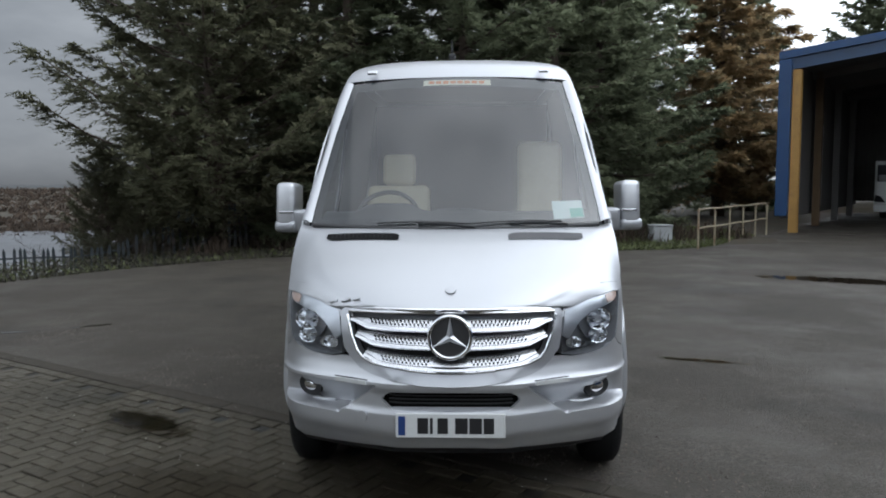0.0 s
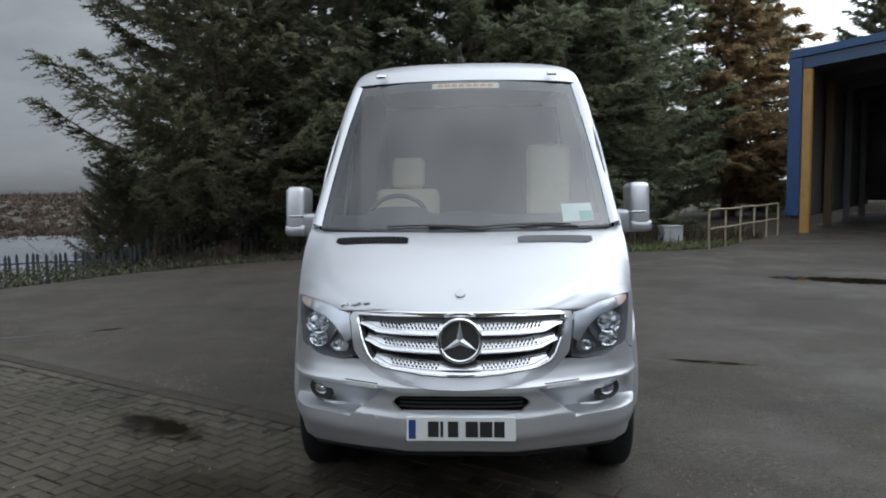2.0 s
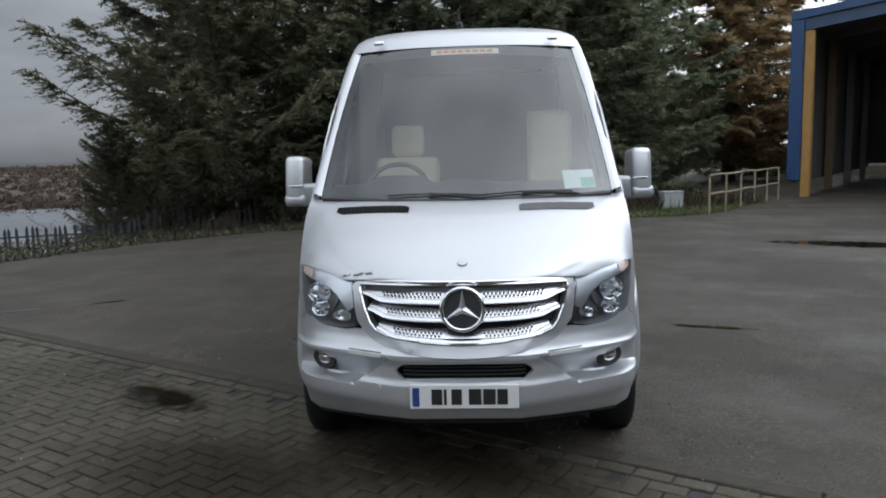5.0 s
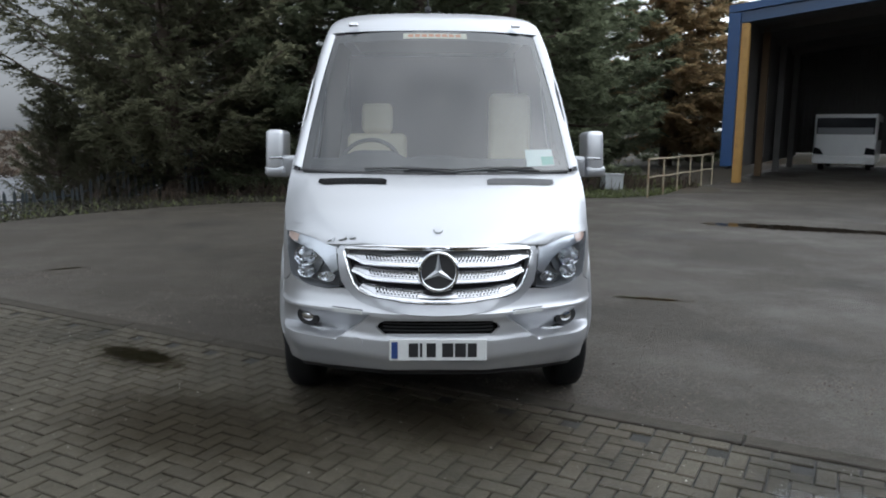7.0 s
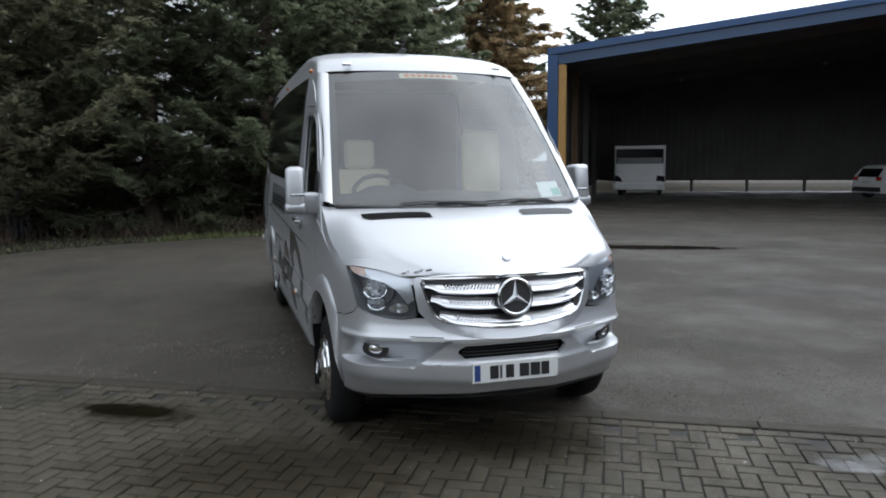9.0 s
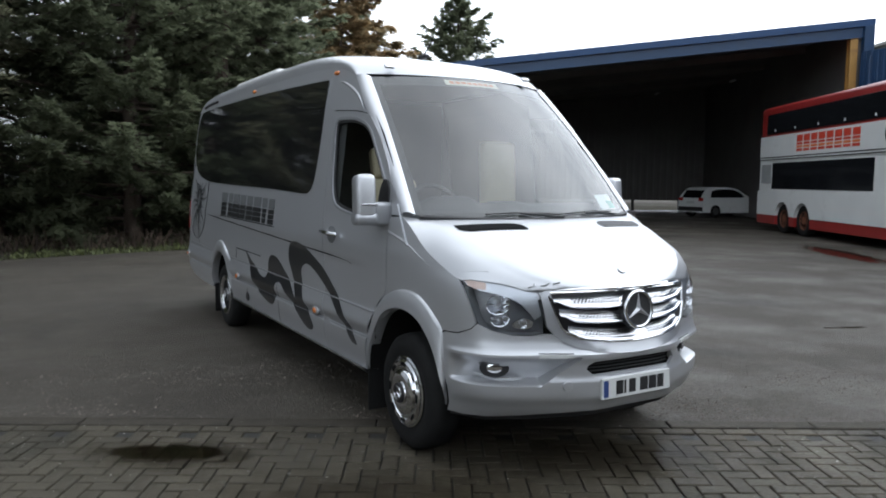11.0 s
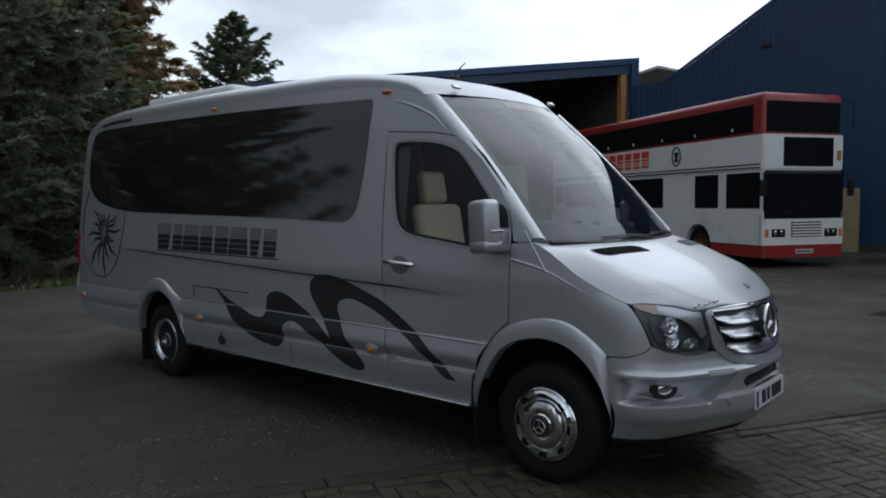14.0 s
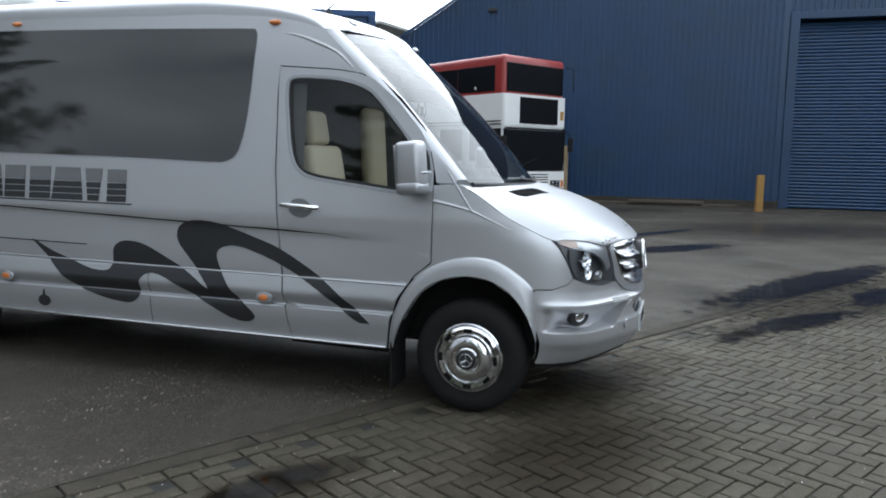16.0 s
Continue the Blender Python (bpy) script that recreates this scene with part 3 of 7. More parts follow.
# puddles: irregular sheets of standing water
def puddle(cx, cy, rx, ry, turn, seed, z=0.005, film="puddle", label="shallow dark puddle of rainwater on the yard"):
    r = random.Random(seed)
    ph = [r.uniform(0, 6.28) for _ in range(6)]
    out = []
    for k in range(64):
        a = 2 * math.pi * k / 64
        w = 1.75 * (1 + 0.10 * math.sin(2 * a + ph[0]) + 0.08 * math.sin(3 * a + ph[1]) + 0.05 * math.sin(5 * a + ph[2]))
        out.append((rx * w * math.cos(a), ry * w * math.sin(a), 0.0))
    ob = part("puddle", (out, [list(range(64))]), M[film], m=pose(cx, cy, z, 0, 0, turn))
    tagged(ob, label, "puddle", "puddles on the yard", "structure")


for row in ((-2.18, 1.60, 0.46, 0.15, -35, 1, 0.0050), (6.5, 9.10, 1.7, 0.42, -27, 2), (2.23, 3.49, 0.36, 0.08, -20, 3), (5.35, -1.72, 2.7, 0.45, -31, 4), (2.85, -1.45, 1.15, 0.22, -39, 5),
            (4.9, -2.62, 1.1, 0.26, -28, 6, 0.0056), (8.7, -0.05, 1.5, 0.42, -40, 7), (-5.3, 4.7, 0.40, 0.07, 22, 8), (-4.5, 5.1, 0.30, 0.06, 30, 9), (5.35, 1.95, 0.30, 0.06, -24, 12),
            (11.8, 0.2, 1.6, 0.24, -30, 13), (14.5, 7.7, 2.1, 0.50, 52, 14), (1.85, -0.72, 0.30, 0.15, -30, 16)):
    puddle(*row)
# wet films; the first also paints the shade at the minibus's nose
for row in ((0.15, 0.25, 0.95, 0.50, -30, 21, 0.0045), (-1.5, 0.35, 1.3, 0.6, -25, 26, 0.0043), (14.0, -3.5, 5.0, 2.4, -62, 27, 0.0041), (-2.22, 1.60, 0.52, 0.24, -35, 23, 0.0042), (4.6, -2.0, 3.2, 0.95, -33, 24, 0.0044), (18.5, 3.0, 4.5, 2.0, -60, 25, 0.0042)):
    puddle(*row, "damp", "dark wet film on the yard")

# grit on the asphalt beside the paving
rng = random.Random(11)
sv, sf = [], []
def chip(p, r, v, f):
    b, a = len(v), rng.uniform(0, 6.28)
    v += [p + Vector((r * math.cos(a + k * 2.09) * rng.uniform(0.7, 1.3), r * math.sin(a + k * 2.09), -0.001)) for k in range(3)] + [p + Vector((0.2 * r, 0, r * 0.8))]
    f += [[b, b + 1, b + 3], [b + 1, b + 2, b + 3], [b + 2, b, b + 3]]


for _ in range(30000):
    s, d = rng.uniform(-8, 9), -abs(rng.gauss(0, 1.0)) - 0.02
    heap = noise.noise((s * 0.8, d * 1.3, 5)) + 0.45 * noise.noise((s * 2.6, d * 3.4, 8))
    if rng.random() > 0.06 + 1.5 * max(0.0, heap):
        continue
    chip(paved(s, d), rng.uniform(0.003, 0.006) + 0.009 * rng.random() ** 3, sv, sf)
cv, cf = [], []
for _ in range(3400):
    chip(paved(rng.uniform(-7.5, 8), rng.uniform(0.05, 6.0), 0.001), rng.uniform(0.0020, 0.0040) + 0.004 * rng.random() ** 5, cv, cf)
tagged(part("stone_chips", (cv, cf), M["pale_chip"]), "tiny pale stone chips strewn on the paving", "gravel", kind="stuff")
tagged(part("gravel", (sv, sf), M["loose_stone"]), "fine loose pale gravel scattered on the asphalt", "gravel", kind="stuff")

# grass verge
gvv, gff, dvv, dff = [], [], [], []
path = [Vector((float(p[0]), float(p[1]), 0)) for p in verge if p[1] > 3]
for _ in range(26000):
    i = rng.randrange(len(path) - 1)
    a, b = path[i], path[i + 1]
    d = (b - a).normalized()
    out = Vector((-d.y, d.x, 0))
    p = a.lerp(b, rng.random()) + out * (rng.random() ** 1.6 * 3.2 - 0.12)
    if p.x > 8.6 and p.y > 18:
        continue
    p.z = max(ground_height(p.x, p.y), -0.02 if rng.random() < 0.5 else 0.0)
    h, w, t = rng.uniform(0.03, 0.10), rng.uniform(0.010, 0.028), rng.uniform(0, 6.28)
    e = Vector((math.cos(t), math.sin(t), 0))
    lean = Vector((rng.gauss(0, 0.06), rng.gauss(0, 0.06), h))
    dry = p.x < -3.0 and rng.random() < 0.80 or rng.random() < 0.2
    to_v, to_f = (dvv, dff) if dry else (gvv, gff)
    if dry:
        lean *= 0.7
    k = len(to_v)
    to_v += [p - e * w, p + e * w, p + lean]
    to_f.append([k, k + 1, k + 2])
tagged(part("dead_grass", (dvv, dff), M["dead_grass"]), "dull brown dead grass along the verge", "grass", kind="stuff")
tagged(part("grass", (gvv, gff), M["grass"]), "rough yellow-green winter grass along the verge", "grass", kind="stuff")

# heath, water and hills on the open side
lake = [(-9.5, 17.5, 0), (-10.5, 28, 0), (-12, 38, 0), (-34, 38, 0), (-60, 32, 0), (-50, 18, 0), (-22, 13.5, 0)]
lk = [(float(x), float(y), -0.93) for x, y, z in spline(lake, 6, True)]
tagged(part("water", (lk, [list(range(len(lk)))]), M["water"]), "pale still water beyond the fence", "water", kind="structure")
hv, hf = [], []
for _ in range(5200):
    a = rng.uniform(radians(93), radians(152))
    dist = 41 + 320 * rng.random() ** 2.2
    x, y = dist * math.cos(a), dist * math.sin(a)
    tall = (0.5 + dist / 150) * (0.35 + 0.55 * max(0.0, noise.noise((x * 0.10, y * 0.10, 1)) + 0.35))
    p = Vector((x, y, ground_height(x, y)))
    for _k in range(16):
        d = Vector((rng.gauss(0, 0.8), rng.gauss(0, 0.8), rng.uniform(0.15, 1.0))).normalized() * tall * rng.uniform(0.5, 1.2)
        e = d.cross(Vector((rng.gauss(0, 1), rng.gauss(0, 1), 0.2))).normalized() * tall * rng.uniform(0.07, 0.16)
        k = len(hv)
        hv += [p + d * 0.1, p + d * 0.6 + e, p + d * 1.1, p + d * 0.5 - e]
        hf.append([k, k + 1, k + 2, k + 3])
tagged(part("heath", (hv, hf), M["heath"]), "russet-brown heath and scrub beyond the water", "heath", kind="stuff")
rv, rf = [], []
for i in range(121):
    a = radians(20 + i * 1.6)
    for d, h in ((600, -2), (900, 1.5 + 3.0 * noise.noise((i * 0.09, 0, 4))), (1500, 5 + 7 * noise.noise((i * 0.06, 3, 4)))):
        rv.append((d * math.cos(a), d * math.sin(a), h))
for i in range(120):
    for j in range(2):
        rf.append([i * 3 + j, i * 3 + j + 1, (i + 1) * 3 + j + 1, (i + 1) * 3 + j])
tagged(part("hill", (rv, rf), M["hill"], smooth=True), "low dark hills on the horizon", "hill", kind="structure")

# out of view: added to block low sky from the minibus's bumper and chrome
tagged(part("wall_south", box(-26, 27, -18.3, -18.0, -0.05, 7.5, 0.02), M["kerb"]), "plain grey wall added out of view to dim reflections", "wall", kind="structure")

# palisade fence on the bank
fence = thing("palisade_fence", pose(0, 0, 0), "dark painted steel palisade fence on the bank", "fence")
fpts = [(-17.5, 11.0), (-6.0, 16.6)]
fa, fb = Vector((*fpts[0], 0)), Vector((*fpts[1], 0))
pb = prism([(-0.035, 0), (0.035, 0), (0.035, 1.42), (0.0, 1.52), (-0.035, 1.42)], "y", -0.006, 0.006)
pale = bpy.data.meshes.new("pale")
pb.to_mesh(pale)
pb.free()
pale.materials.append(M["fence_paint"])
ft = math.atan2(fb.y - fa.y, fb.x - fa.x)
nf = int((fb - fa).length / 0.155)
for i in range(nf):
    p = fa.lerp(fb, i / nf)
    ob = new("pale", pale)
    ob.parent, ob.matrix_basis = fence, pose(p.x, p.y, ground_height(p.x, p.y) - 0.22 + 0.02 * math.sin(i), 0, 2 * math.sin(i * 1.7), math.degrees(ft))
for h in (0.27, 1.04):
    part("rail", tube([(fa.lerp(fb, k / 12).x, fa.lerp(fb, k / 12).y + 0.03, ground_height(*fa.lerp(fb, k / 12).xy) + h) for k in range(13)], 0.022, 6), M["fence_paint"], fence)

# ---- open shed ----
L, R = Vector((10.1, 21.2, 0)), Vector((23.3, 12.45, 0))
AL = (R - L).normalized()
IN = Vector((-AL.y, AL.x, 0))
SHED_M = Matrix(((AL.x, IN.x, 0, L.x), (AL.y, IN.y, 0, L.y), (0, 0, 1, 0), (0, 0, 0, 1)))   # x along the front, y inwards
W, DEEP, HL, HR = (R - L).length, 18.0, 5.8, 7.5
shed = thing("open_shed", SHED_M, "open-fronted dark steel bus shed with blue fascia and yellow posts", "shed")


def roof_at(x):
    return HL + (HR - HL) * x / W


def corrugated(x0, x1, z_of, z0, pitch=0.2, depth=0.022, back=0.02):
    """A ribbed sheet in the plane y = 0 between x0 and x1, ribs towards -y, with thickness."""
    v, f = [], []
    n = int((x1 - x0) / pitch)
    cols = []
    for i in range(n):
        a = x0 + i * pitch
        cols += [(a, 0), (a + pitch * 0.5, 0), (a + pitch * 0.58, -depth), (a + pitch * 0.92, -depth)]
    cols.append((x1, 0))
    for x, y in cols:
        v += [(x, y, z0), (x, y, z_of(x)), (x, back + 0.02, z0), (x, back + 0.02, z_of(x))]
    for i in range(len(cols) - 1):
        a, b = 4 * i, 4 * i + 4
        f += [[a, b, b + 1, a + 1], [a + 2, a + 3, b + 3, b + 2], [a + 1, b + 1, b + 3, a + 3], [a, a + 2, b + 2, b]]
    return v, f


part("roof", prism([(-0.05, HL), (W + 0.15, HR), (W + 0.15, HR - 0.12), (-0.05, HL - 0.12)], "y", 0.12, DEEP), M["shed_lining"], shed)
part("fascia", prism([(-0.10, HL + 0.02), (W + 0.3, HR + 0.02), (W + 0.3, HR - 0.22), (-0.10, HL - 0.22)], "y", -0.12, 0.1), M["blue_steel"], shed, "blue steel fascia beam")
part("fascia", prism([(0.0, HL - 0.226), (W, HR - 0.226), (W, HR - 0.62), (0.0, HL - 0.58)], "y", 0.0, 0.14), M["blue_clad"], shed)
part("corner_flashing", box(-0.10, 0.28, -0.12, 0.12, 0.55, HL - 0.23, 0.02), M["blue_steel"], shed, "blue corner cladding ending above the ground")
part("corner_flashing", box(W - 0.05, W + 0.3, -0.12, 0.12, 0.3, HR - 0.23, 0.02), M["blue_clad"], shed)
for x, y, top in ((0.42, 0.05, HL - 0.55), (W - 0.32, 0.05, HR - 0.62)):
    g = box(x - 0.13, x + 0.13, y - 0.01, y + 0.02, 0.0, top)
    for bm in (box(x - 0.13, x + 0.13, y + 0.24, y + 0.27, 0, top), box(x - 0.02, x + 0.02, y + 0.02, y + 0.24, 0, top)):
        tmp = bpy.data.meshes.new("t")
        bm.to_mesh(tmp)
        bm.free()
        g.from_mesh(tmp)
    part("post", g, M["yellow_steel"], shed, "yellow steel post with rust stains")
# inner posts in darker colours that carry the shed's shade
for y, mt in ((4.5, "shaded_yellow"), (9.0, "shed_lining"), (13.5, "shed_lining")):
    part("post", box(0.25, 0.5, y, y + 0.25, 0, HL - 0.1, 0.01), M[mt], shed)
for y in (4.5, 9.0, 13.5):
    part("rafter", prism([(0, HL - 0.13), (W, HR - 0.13), (W, HR - 0.4), (0, HL - 0.4)], "y", y, y + 0.15), M["shed_lining"], shed)
part("side_wall", box(0.0, 0.12, 0.2, DEEP, 0.45, HL - 0.13), M["shed_lining"], shed)
for y0 in (0.9, 5.4):
    part("wall_sheet", box(0.125, 0.17, y0, y0 + 1.6, 0.7, 3.9), M["pale_sheet"], shed, "pale sheet on the inner wall")
part("side_wall", box(W - 0.12, W, 0.2, DEEP, 0.0, HR - 0.05), M["shed_lining"], shed)
bv, bf = corrugated(0.0, W, lambda x: roof_at(x) - 0.04, 0.62, 0.4, 0.05)
part("back_wall", ([(x, y + DEEP, z) for x, y, z in bv], bf), M["shed_lining"], shed)
for x in (2.5, 5.5, 8.5, 11.5, 14.3):
    part("back_post", box(x, x + 0.16, DEEP + 0.03, DEEP + 0.2, 0, 0.7), M["shed_lining"], shed)
lampg = [(4.6, 7.0, 5.3), (10.5, 8.0, 5.9), (13.0, 5.0, 6.1)]
for x, y, z in lampg:
    part("strip_light", box(x, x + 0.12, y, y + 0.6, z - 0.08, z, 0.02), M["box_grey"], shed, "unlit pale strip light under the roof")
part("floor_slab", box(0, W, 0.1, DEEP, -0.1, 0.006), M["asphalt"], shed)

bank = part("bank", prism([(DEEP + 0.8, -0.05), (DEEP + 1.6, 0.22), (DEEP + 2.6, 0.40), (DEEP + 6.0, 0.45), (DEEP + 7.0, -0.05)], "x", -2.0, W + 6.0), M["earth"], m=SHED_M)
tagged(bank, "low earth bank behind the shed", "bank", kind="structure")

# ---- blue building ----
BX = 22.75
hall = thing("blue_warehouse", pose(BX, 12.2, 0, 0, 0, -90), "tall blue corrugated steel warehouse with a roller shutter", "warehouse")
# local x runs along the wall away from the shed, local y into the building


def gable(x):
    return 6.3 if x < 1.55 else 6.3 + 0.6 * (min(x, 16.5) - 1.55) - max(0, x - 16.5) * 0.6


D0, D1, DH = 15.85, 22.2, 6.4
for a, b, zf, z0 in ((0.0, D0 - 0.3, gable, 0.25), (D1 + 0.3, 33.0, gable, 0.25), (D0 - 0.3, D1 + 0.3, gable, DH + 0.25)):
    wv, wf = corrugated(a, b, zf, z0)
    part("wall", (wv, wf), M["blue_clad"], hall)
part("plinth", box(0, D0 - 0.3, -0.05, 0.2, -0.05, 0.25, 0.01), M["kerb"], hall)
part("plinth", box(D1 + 0.3, 33, -0.05, 0.2, -0.05, 0.25, 0.01), M["kerb"], hall)
part("door_jamb", box(D0 - 0.3, D0, -0.06, 0.45, 0, DH + 0.25, 0.015), M["blue_clad"], hall)
part("door_jamb", box(D1, D1 + 0.3, -0.06, 0.45, 0, DH + 0.25, 0.015), M["blue_clad"], hall)
part("door_head", box(D0, D1, -0.03, 0.45, DH, DH + 0.25, 0.015), M["blue_clad"], hall)
shutter = part("roller_shutter", box(D0, D1, 0.40, 0.44, 0.0, DH), M["gap"], hall, "closed blue steel roller shutter")
slat = bpy.data.meshes.new("slat")
sb = prism([(0.40, 0.0), (0.365, 0.012), (0.352, 0.055), (0.365, 0.098), (0.40, 0.11)], "x", D0 + 0.01, D1 - 0.01)
sb.to_mesh(slat)
sb.free()
slat.materials.append(M["shutter"])
for i in range(int(DH / 0.115)):
    ob = new("slat", slat)
    ob.parent, ob.matrix_basis = shutter, pose(0, 0, 0.02 + i * 0.115)
part("roof", prism([(1.5, 6.27), (16.5, 15.27), (33, 5.4), (33, 5.3), (16.5, 15.1), (1.5, 6.15)], "y", 0.05, 30), M["blue_clad"], hall)
part("verge_trim", prism([(1.45, 6.27), (1.45, 6.36), (16.5, 15.40), (16.5, 15.27)], "y", -0.09, 0.05), M["blue_steel"], hall)
part("wall", box(0, 33, 29.8, 30, 0, 5.3), M["blue_clad"], hall)
part("vent", box(5.0, 5.35, -0.14, -0.04, 7.1, 7.22, 0.02), M["black_plastic"], hall, "small dark lamp bracket high on the wall")
part("downpipe", tube([(0.35, -0.09, 0.1), (0.35, -0.09, 6.1)], 0.05, 8), M["blue_clad"], hall)

boll = thing("bollard", pose(20.6, -2.55, 0, 0, 0, 8), "square yellow steel bollard beside the roller shutter", "bollard")
part("post", box(-0.11, 0.11, -0.11, 0.11, -0.02, 1.18, 0.012), M["yellow_steel"], boll)
part("base", box(-0.16, 0.16, -0.16, 0.16, -0.02, 0.012, 0.004), M["rust"], boll)
gpost = thing("guard_post", pose(22.3, 4.2, 0), "wide weathered yellow guard post against the warehouse wall", "post")
part("post", box(-0.1, 0.1, -0.27, 0.27, -0.02, 2.08, 0.012), M["guard_tan"], gpost)
for i, (y, l, z) in enumerate(((1.2, 3.4, 0.0), (0.4, 2.6, 0.10), (-1.4, 1.2, 0.0))):
    t = thing("timber", pose(BX - 0.45 - 0.12 * (i % 2), y, z, 0, 0, 90 + 2 * i), "old grey timber lying along the warehouse wall", "timber", "timbers along the wall")
    part("beam", box(-l / 2, l / 2, -0.09, 0.09, -0.005, 0.10, 0.012), M["timber"], t)

# pale building behind
pale_b = thing("far_warehouse", pose(47, 22, 0, 0, 0, -70), "distant warehouse with a pale sheet roof", "warehouse")
part("wall", box(-12, 12, 0, 14, 0, 8.0), M["pale_sheet"], pale_b)
part("roof", prism([(-12.4, 8.0), (-12.4, 8.15), (0, 11.6), (12.4, 8.15), (12.4, 8.0), (0, 11.4)], "y", -0.4, 14.4), M["pale_sheet"], pale_b)

# ---- handrail, box ----
rail = thing("handrail", pose(0, 0, 0), "cream-painted tubular handrail with rust, on the grass", "railing")
ra, rb = Vector((5.7, 15.15, 0)), Vector((9.3, 20.1, 0))
for k in range(6):
    p = ra.lerp(rb, k / 5)
    part("post", tube([(p.x, p.y, -0.05), (p.x, p.y, 1.0)], 0.026, 8), M["cream_paint"], rail)
for h in (0.99, 0.52):
    part("rail", tube([(*ra.lerp(rb, k / 8).xy, h + 0.01 * math.sin(k * 2)) for k in range(9)], 0.022, 8), M["cream_paint"], rail)
ub = thing("utility_box", pose(5.3, 17.3, 0.1, 0, 0, 12), "pale grey utility box in the undergrowth", "box")
part("body", box(-0.28, 0.28, -0.18, 0.18, -0.1, 0.36, 0.015), M["box_grey"], ub)
part("lid", box(-0.30, 0.30, -0.20, 0.20, 0.362, 0.40, 0.01), M["box_grey"], ub)


# ---- trees ----
def unit(a):
    return a / np.maximum(np.linalg.norm(a, axis=1, keepdims=True), 1e-9)


def crown(seed, H, Rm, low, limbs, per, up=0.35, size=0.3, power=0.75, tip_up=0.3, droop=0.3, plume=0.14):
    """Foliage of a conifer: limbs in every direction, each a soft plume of many narrow sprays. Returns foliage, its normals, and limbs."""
    r = random.Random(seed)
    rs = np.random.RandomState(seed)
    fv, fn, bv, bf = [], [], [], []
    Z = np.array((0.0, 0.0, 1.0))
    for i in range(limbs):
        h = low + (H - low) * ((i + r.random()) / limbs) ** 1.1
        k = (h - low) / (H - low)
        ln = Rm * max(0.06, (1 - k) ** power) * r.uniform(0.55, 1.15) * (0.75 + 0.25 * min(1, k * 6))
        az = i * 2.39996 + r.gauss(0, 0.4)
        o = np.array((math.cos(az), math.sin(az), 0.0))
        side = np.array((-o[1], o[0], 0.0))
        rise, bend = up * ln * r.uniform(0.5, 1.3), r.gauss(0, 0.12) * ln

        def at(t):
            t = np.asarray(t, float).reshape(-1, 1)
            return Z * h + o * ln * t + side * bend * t * t + Z * (rise * t + tip_up * ln * t * t - droop * ln * t * (1.2 - 0.5 * t))
        if ln > 0.7:
            a, f = tube([Vector(p) for p in at((0, 0.35, 0.7, 0.95))], 0.03 * ln ** 0.5, 5, taper=lambda q: 1 - 0.8 * q)
            b0 = len(bv)
            bv += a
            bf += [[b0 + x for x in g] for g in f]
        # twigs along the limb, each a small feather of sprays
        c = np.newaxis
        K = 18
        n = max(4, int(1.35 * per * (0.2 + 0.8 * ln / Rm) / K))
        t = 0.10 + 0.90 * rs.rand(n) ** 0.75
        roll = r.gauss(0, 0.2)
        lat = side * math.cos(roll) + Z * math.sin(roll)
        flip = np.where(rs.rand(n) < 0.5, -1.0, 1.0)
        wide = (0.16 + 1.9 * plume * ln) * (1.15 - 0.80 * np.clip(t, 0, 1)) * rs.uniform(0.55, 1.15, n)
        td = unit(o * rs.uniform(0.45, 1.1, n)[:, c] + lat * (flip * rs.uniform(0.25, 1.1, n))[:, c] + Z * (rs.randn(n) * 0.24 + tip_up * 0.6 - 0.12)[:, c])
        base = at(t) + rs.randn(n, 3) * 0.04
        lift = np.repeat(rs.randn(n), K)
        S = np.tile((np.arange(K) + 0.5) / K, n) + rs.uniform(-0.03, 0.03, n * K)
        td, base, wide, tt = np.repeat(td, K, axis=0), np.repeat(base, K, axis=0), np.repeat(wide, K), np.repeat(t, K)
        m = n * K
        p = base + td * (S * wide)[:, c] - Z * (0.16 * S * S * wide)[:, c] + rs.randn(m, 3) * 0.018
        across = unit(np.cross(td, Z + rs.randn(m, 3) * 0.35)) * np.where(np.arange(m) % 2 == 0, 1.0, -1.0)[:, c]
        d = unit(td * rs.uniform(0.7, 1.1, m)[:, c] + across * rs.uniform(0.3, 1.0, m)[:, c] + Z * (rs.randn(m) * 0.18)[:, c])
        l = (size * rs.uniform(0.7, 1.25, m) * (1.15 - 0.35 * S))[:, c]
        nor = unit(Z * (0.60 + 0.40 * lift + 0.15 * rs.randn(m))[:, c] + across * 0.25 + o * (0.25 + 0.5 * tt)[:, c] + rs.randn(m, 3) * 0.09)
        w = unit(np.cross(d, Z + rs.randn(m, 3) * 0.5))
        w = w * np.where(np.sum(np.cross(w, d) * nor, axis=1) < 0, -1.0, 1.0)[:, c] * l * rs.uniform(0.13, 0.22, m)[:, c]
        tri = np.stack([p - w, p + w, p + d * l], axis=1)
        fv.append(tri.reshape(-1, 3))
        fn.append(np.repeat(nor, 3, axis=0))
    fv, fn = np.concatenate(fv), np.concatenate(fn)
    ff = np.arange(len(fv)).reshape(-1, 3).tolist()
    return (fv, ff), fn, (bv, bf)


